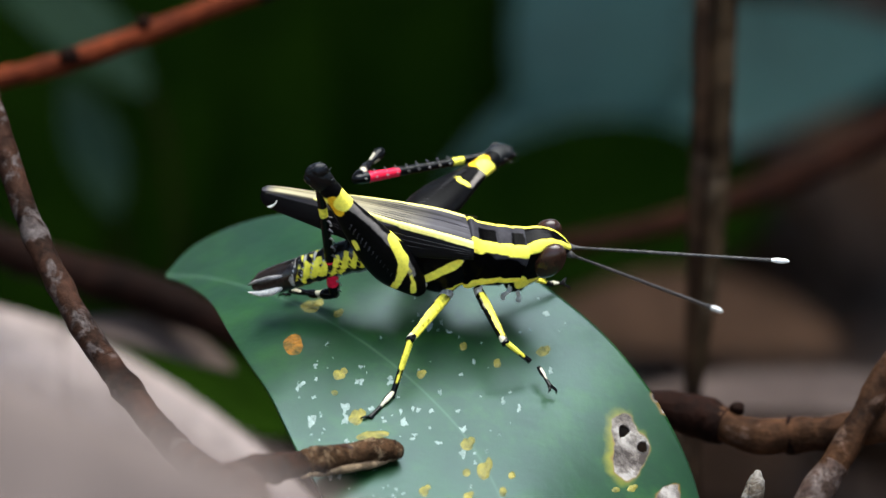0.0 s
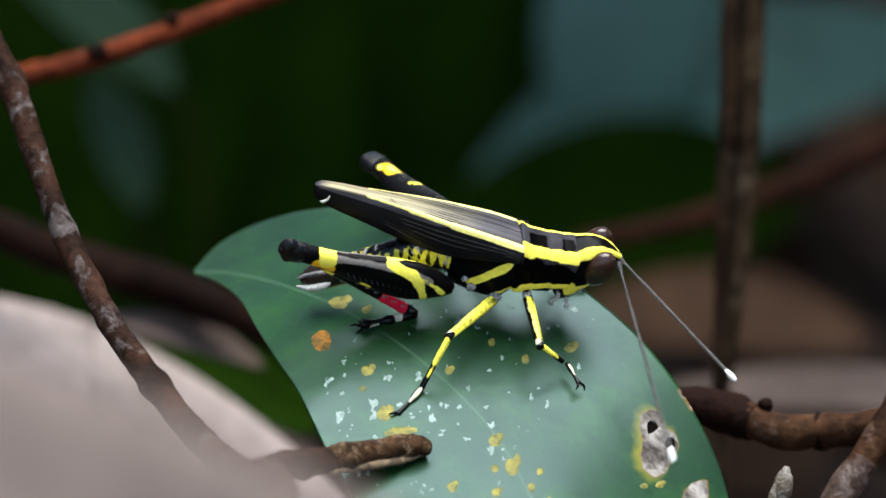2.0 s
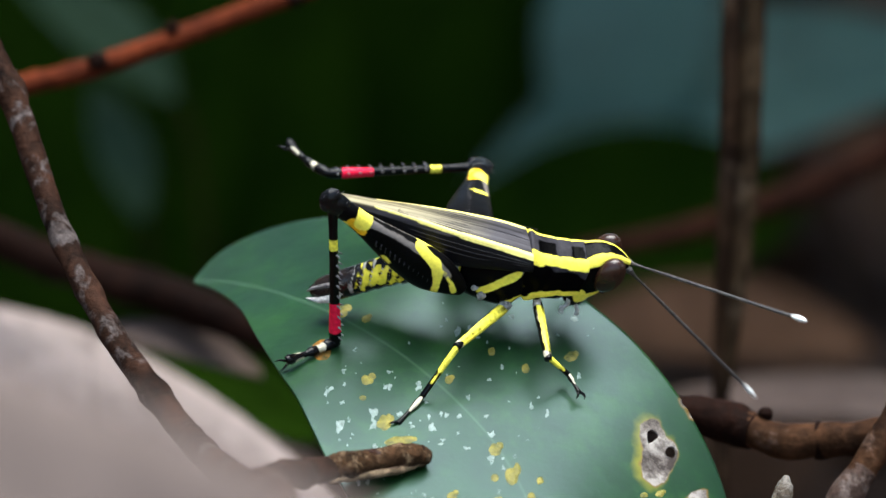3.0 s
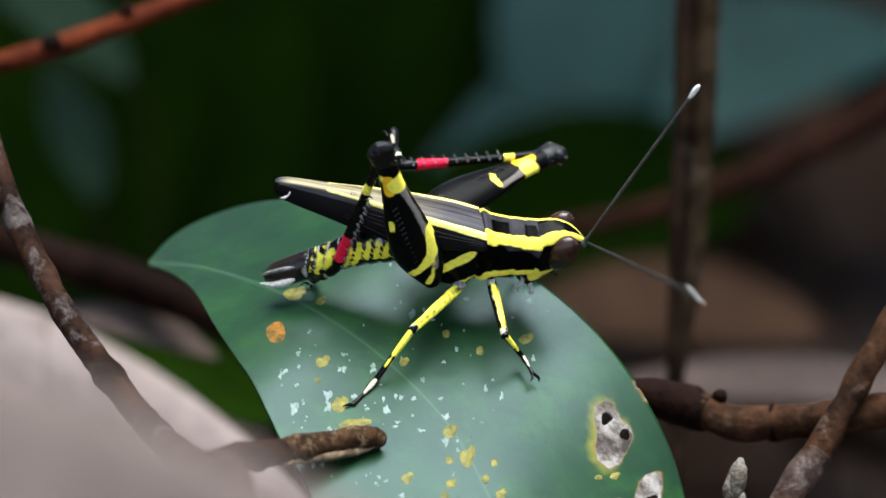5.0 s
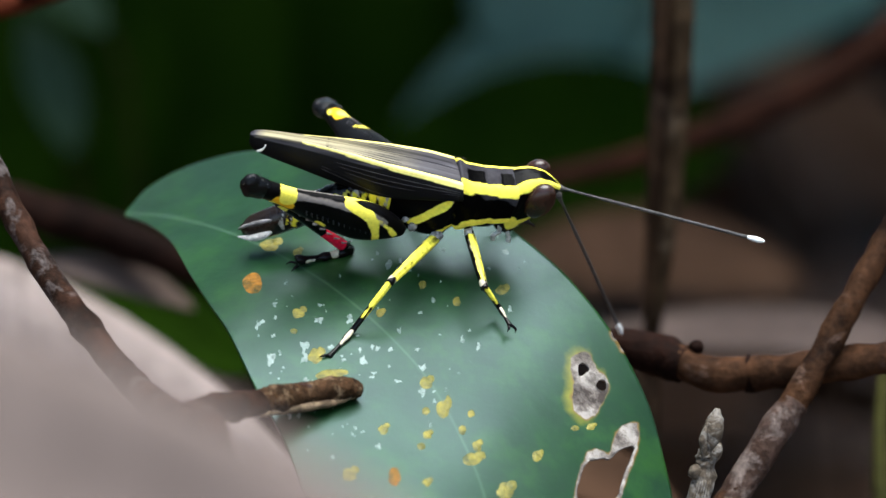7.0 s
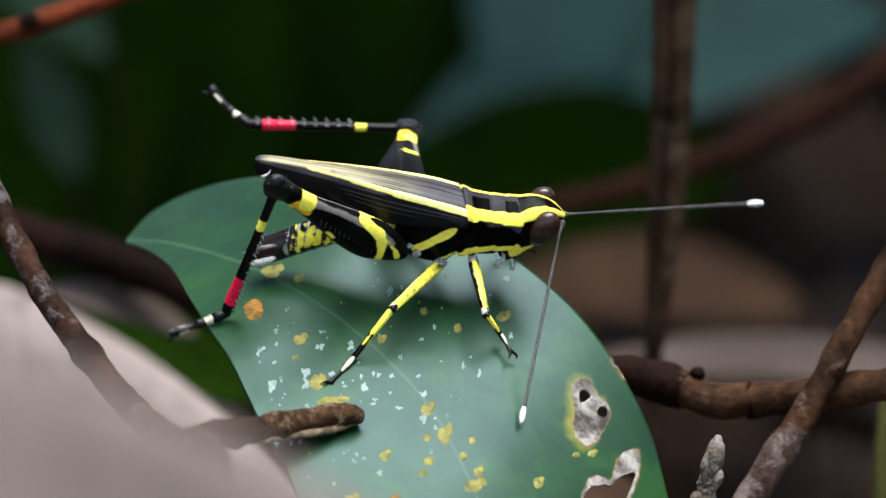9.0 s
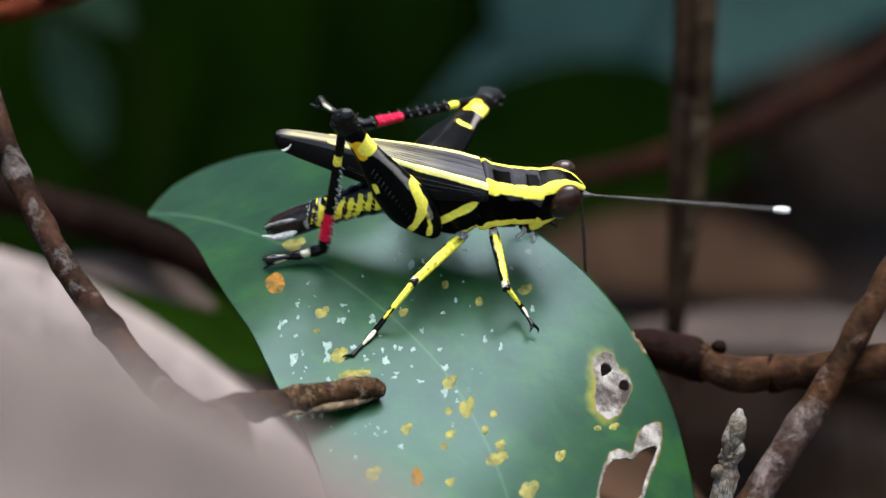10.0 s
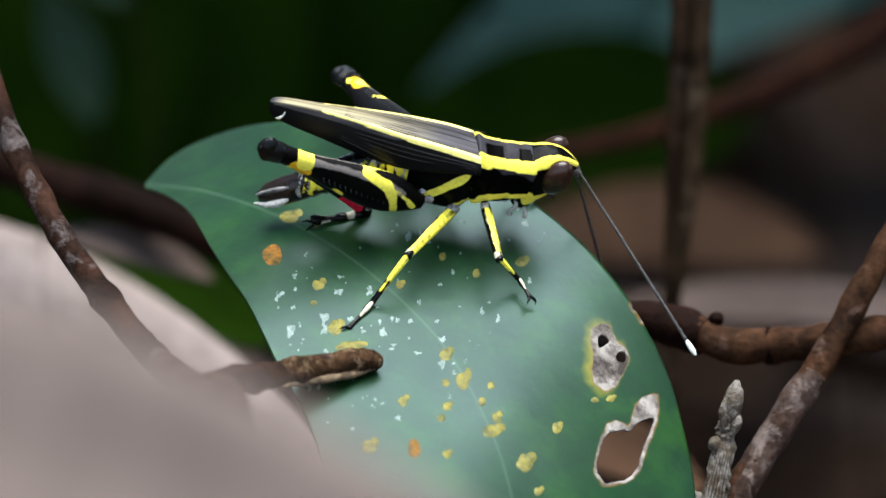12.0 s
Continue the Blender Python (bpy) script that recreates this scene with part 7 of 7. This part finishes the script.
    walk(limbs['mid_tarsus_left'], bones((
        (0, -4.91, 8.97, -5.54, -6.69, 11.75, -6.05), (0.5, -5.01, 9.13, -5.35, -6.82, 11.88, -5.89), (1, -5.54, 9.25, -5.21, -7.38, 11.97, -5.78),
        (1.5, -6.02, 8.95, -5.56, -7.88, 11.66, -6.15), (2, -6.98, 8.98, -5.53, -8.82, 11.71, -6.10), (2.5, -7.52, 8.92, -5.60, -9.35, 11.66, -6.15),
        (3, -7.75, 8.88, -5.65, -9.57, 11.63, -6.19), (3.5, -7.85, 8.85, -5.69, -9.65, 11.60, -6.22), (4, -7.81, 8.83, -5.70, -9.61, 11.59, -6.23),
        (4.5, -7.66, 8.85, -5.69, -9.46, 11.61, -6.21), (5, -7.61, 8.85, -5.68, -9.39, 11.63, -6.19), (5.5, -7.63, 8.81, -5.73, -9.39, 11.61, -6.22),
        (6, -7.89, 8.93, -5.59, -9.64, 11.73, -6.07), (6.5, -8.01, 9.13, -5.35, -9.75, 11.93, -5.83), (7, -7.57, 8.85, -5.68, -9.33, 11.65, -6.17),
        (7.5, -7.64, 8.85, -5.69, -9.40, 11.64, -6.18), (8, -7.72, 8.84, -5.69, -9.49, 11.64, -6.18), (8.5, -7.80, 8.83, -5.70, -9.57, 11.62, -6.20),
        (9, -7.85, 8.80, -5.74, -9.62, 11.59, -6.24), (9.5, -7.86, 8.75, -5.80, -9.63, 11.54, -6.30), (10, -7.78, 8.83, -5.71, -9.54, 11.62, -6.20),
        (10.5, -7.85, 8.85, -5.68, -9.61, 11.65, -6.17), (11, -7.51, 8.88, -5.65, -9.29, 11.66, -6.15), (11.5, -7.54, 8.76, -5.79, -9.33, 11.53,
        -6.31), (12, -7.44, 8.85, -5.69, -9.25, 11.60, -6.22))))
    walk(limbs['fore_femur_left'], bones((
        (0, 0.83, 1.80, -1.34, 4.48, 3.80, -3.19), (0.5, 0.83, 1.80, -1.34, 4.46, 4.00, -2.99), (1, 0.83, 1.80, -1.34, 4.33, 4.29, -2.84), (1.5, 0.83,
        1.80, -1.34, 3.80, 4.81, -3.02), (2, 0.83, 1.80, -1.34, 2.85, 5.59, -2.85), (2.5, 0.83, 1.80, -1.34, 2.55, 5.80, -2.68), (3, 0.83, 1.80,
        -1.34, 2.51, 5.84, -2.60), (3.5, 0.83, 1.80, -1.34, 2.55, 5.82, -2.60), (4, 0.83, 1.80, -1.34, 2.60, 5.79, -2.66), (4.5, 0.83, 1.80, -1.34,
        2.65, 5.74, -2.72), (5, 0.83, 1.80, -1.34, 2.72, 5.68, -2.79), (5.5, 0.83, 1.80, -1.34, 2.81, 5.59, -2.90), (6, 0.83, 1.80, -1.34, 2.66, 5.74,
        -2.71), (6.5, 0.83, 1.80, -1.34, 2.52, 5.86, -2.52), (7, 0.83, 1.80, -1.34, 2.81, 5.60, -2.89), (7.5, 0.83, 1.80, -1.34, 2.78, 5.62, -2.86),
        (8, 0.83, 1.80, -1.34, 2.74, 5.66, -2.81), (8.5, 0.83, 1.80, -1.34, 2.71, 5.69, -2.77), (9, 0.83, 1.80, -1.34, 2.70, 5.70, -2.76), (9.5, 0.83,
        1.80, -1.34, 2.73, 5.67, -2.80), (10, 0.83, 1.80, -1.34, 2.72, 5.68, -2.79), (10.5, 0.83, 1.80, -1.34, 2.71, 5.69, -2.77), (11, 0.83, 1.80,
        -1.34, 2.76, 5.65, -2.83), (11.5, 0.83, 1.80, -1.34, 2.78, 5.62, -2.85), (12, 0.83, 1.80, -1.34, 2.73, 5.67, -2.80))))
    walk(limbs['fore_tibia_left'], bones((
        (0, 4.48, 3.80, -3.19, 6.84, 4.80, -4.34), (0.5, 4.46, 4.00, -2.99, 6.83, 5.13, -4.00), (1, 4.33, 4.29, -2.84, 6.64, 5.61, -3.76), (1.5, 3.80,
        4.81, -3.02, 6.32, 5.50, -4.07), (2, 2.85, 5.59, -2.85, 5.35, 5.44, -4.13), (2.5, 2.55, 5.80, -2.68, 4.80, 5.30, -4.30), (3, 2.51, 5.84,
        -2.60, 4.55, 5.19, -4.43), (3.5, 2.55, 5.82, -2.60, 4.45, 5.10, -4.55), (4, 2.60, 5.79, -2.66, 4.48, 5.04, -4.61), (4.5, 2.65, 5.74, -2.72,
        4.63, 5.05, -4.61), (5, 2.72, 5.68, -2.79, 4.66, 4.97, -4.70), (5.5, 2.81, 5.59, -2.90, 4.60, 4.79, -4.91), (6, 2.66, 5.74, -2.71, 4.34, 4.88,
        -4.80), (6.5, 2.52, 5.86, -2.52, 4.21, 5.04, -4.62), (7, 2.81, 5.60, -2.89, 4.67, 4.83, -4.86), (7.5, 2.78, 5.62, -2.86, 4.60, 4.83, -4.86),
        (8, 2.74, 5.66, -2.81, 4.52, 4.85, -4.84), (8.5, 2.71, 5.69, -2.77, 4.44, 4.87, -4.82), (9, 2.70, 5.70, -2.76, 4.40, 4.85, -4.84), (9.5, 2.73,
        5.67, -2.80, 4.39, 4.80, -4.90), (10, 2.72, 5.68, -2.79, 4.47, 4.85, -4.84), (10.5, 2.71, 5.69, -2.77, 4.39, 4.83, -4.86), (11, 2.76, 5.65,
        -2.83, 4.75, 4.97, -4.70), (11.5, 2.78, 5.62, -2.85, 4.73, 4.92, -4.76), (12, 2.73, 5.67, -2.80, 4.85, 5.09, -4.56))))
    walk(limbs['fore_tarsus_left'], bones((
        (0, 6.84, 4.80, -4.34, 8.72, 6.30, -5.09), (0.5, 6.83, 5.13, -4.00, 8.64, 6.64, -4.68), (1, 6.64, 5.61, -3.76, 8.14, 6.99, -4.26), (1.5, 6.32,
        5.50, -4.07, 7.66, 6.79, -4.51), (2, 5.35, 5.44, -4.13, 6.69, 6.73, -4.58), (2.5, 4.80, 5.30, -4.30, 6.15, 6.58, -4.76), (3, 4.55, 5.19,
        -4.43, 5.90, 6.46, -4.90), (3.5, 4.45, 5.10, -4.55, 5.80, 6.36, -5.02), (4, 4.48, 5.04, -4.61, 5.83, 6.30, -5.09), (4.5, 4.63, 5.05, -4.61,
        5.98, 6.30, -5.09), (5, 4.66, 4.97, -4.70, 6.02, 6.21, -5.19), (5.5, 4.60, 4.79, -4.91, 5.97, 6.02, -5.42), (6, 4.34, 4.88, -4.80, 5.71, 6.11,
        -5.32), (6.5, 4.21, 5.04, -4.62, 5.58, 6.26, -5.14), (7, 4.67, 4.83, -4.86, 6.03, 6.06, -5.37), (7.5, 4.60, 4.83, -4.86, 5.97, 6.06, -5.37),
        (8, 4.52, 4.85, -4.84, 5.89, 6.08, -5.35), (8.5, 4.44, 4.87, -4.82, 5.81, 6.10, -5.32), (9, 4.40, 4.85, -4.84, 5.76, 6.09, -5.34), (9.5, 4.39,
        4.80, -4.90, 5.75, 6.04, -5.40), (10, 4.47, 4.85, -4.84, 5.83, 6.08, -5.35), (10.5, 4.39, 4.83, -4.86, 5.76, 6.06, -5.37), (11, 4.75, 4.97,
        -4.70, 6.12, 6.21, -5.19), (11.5, 4.73, 4.92, -4.76, 6.09, 6.17, -5.24), (12, 4.85, 5.09, -4.56, 6.21, 6.35, -5.03))))

motions()
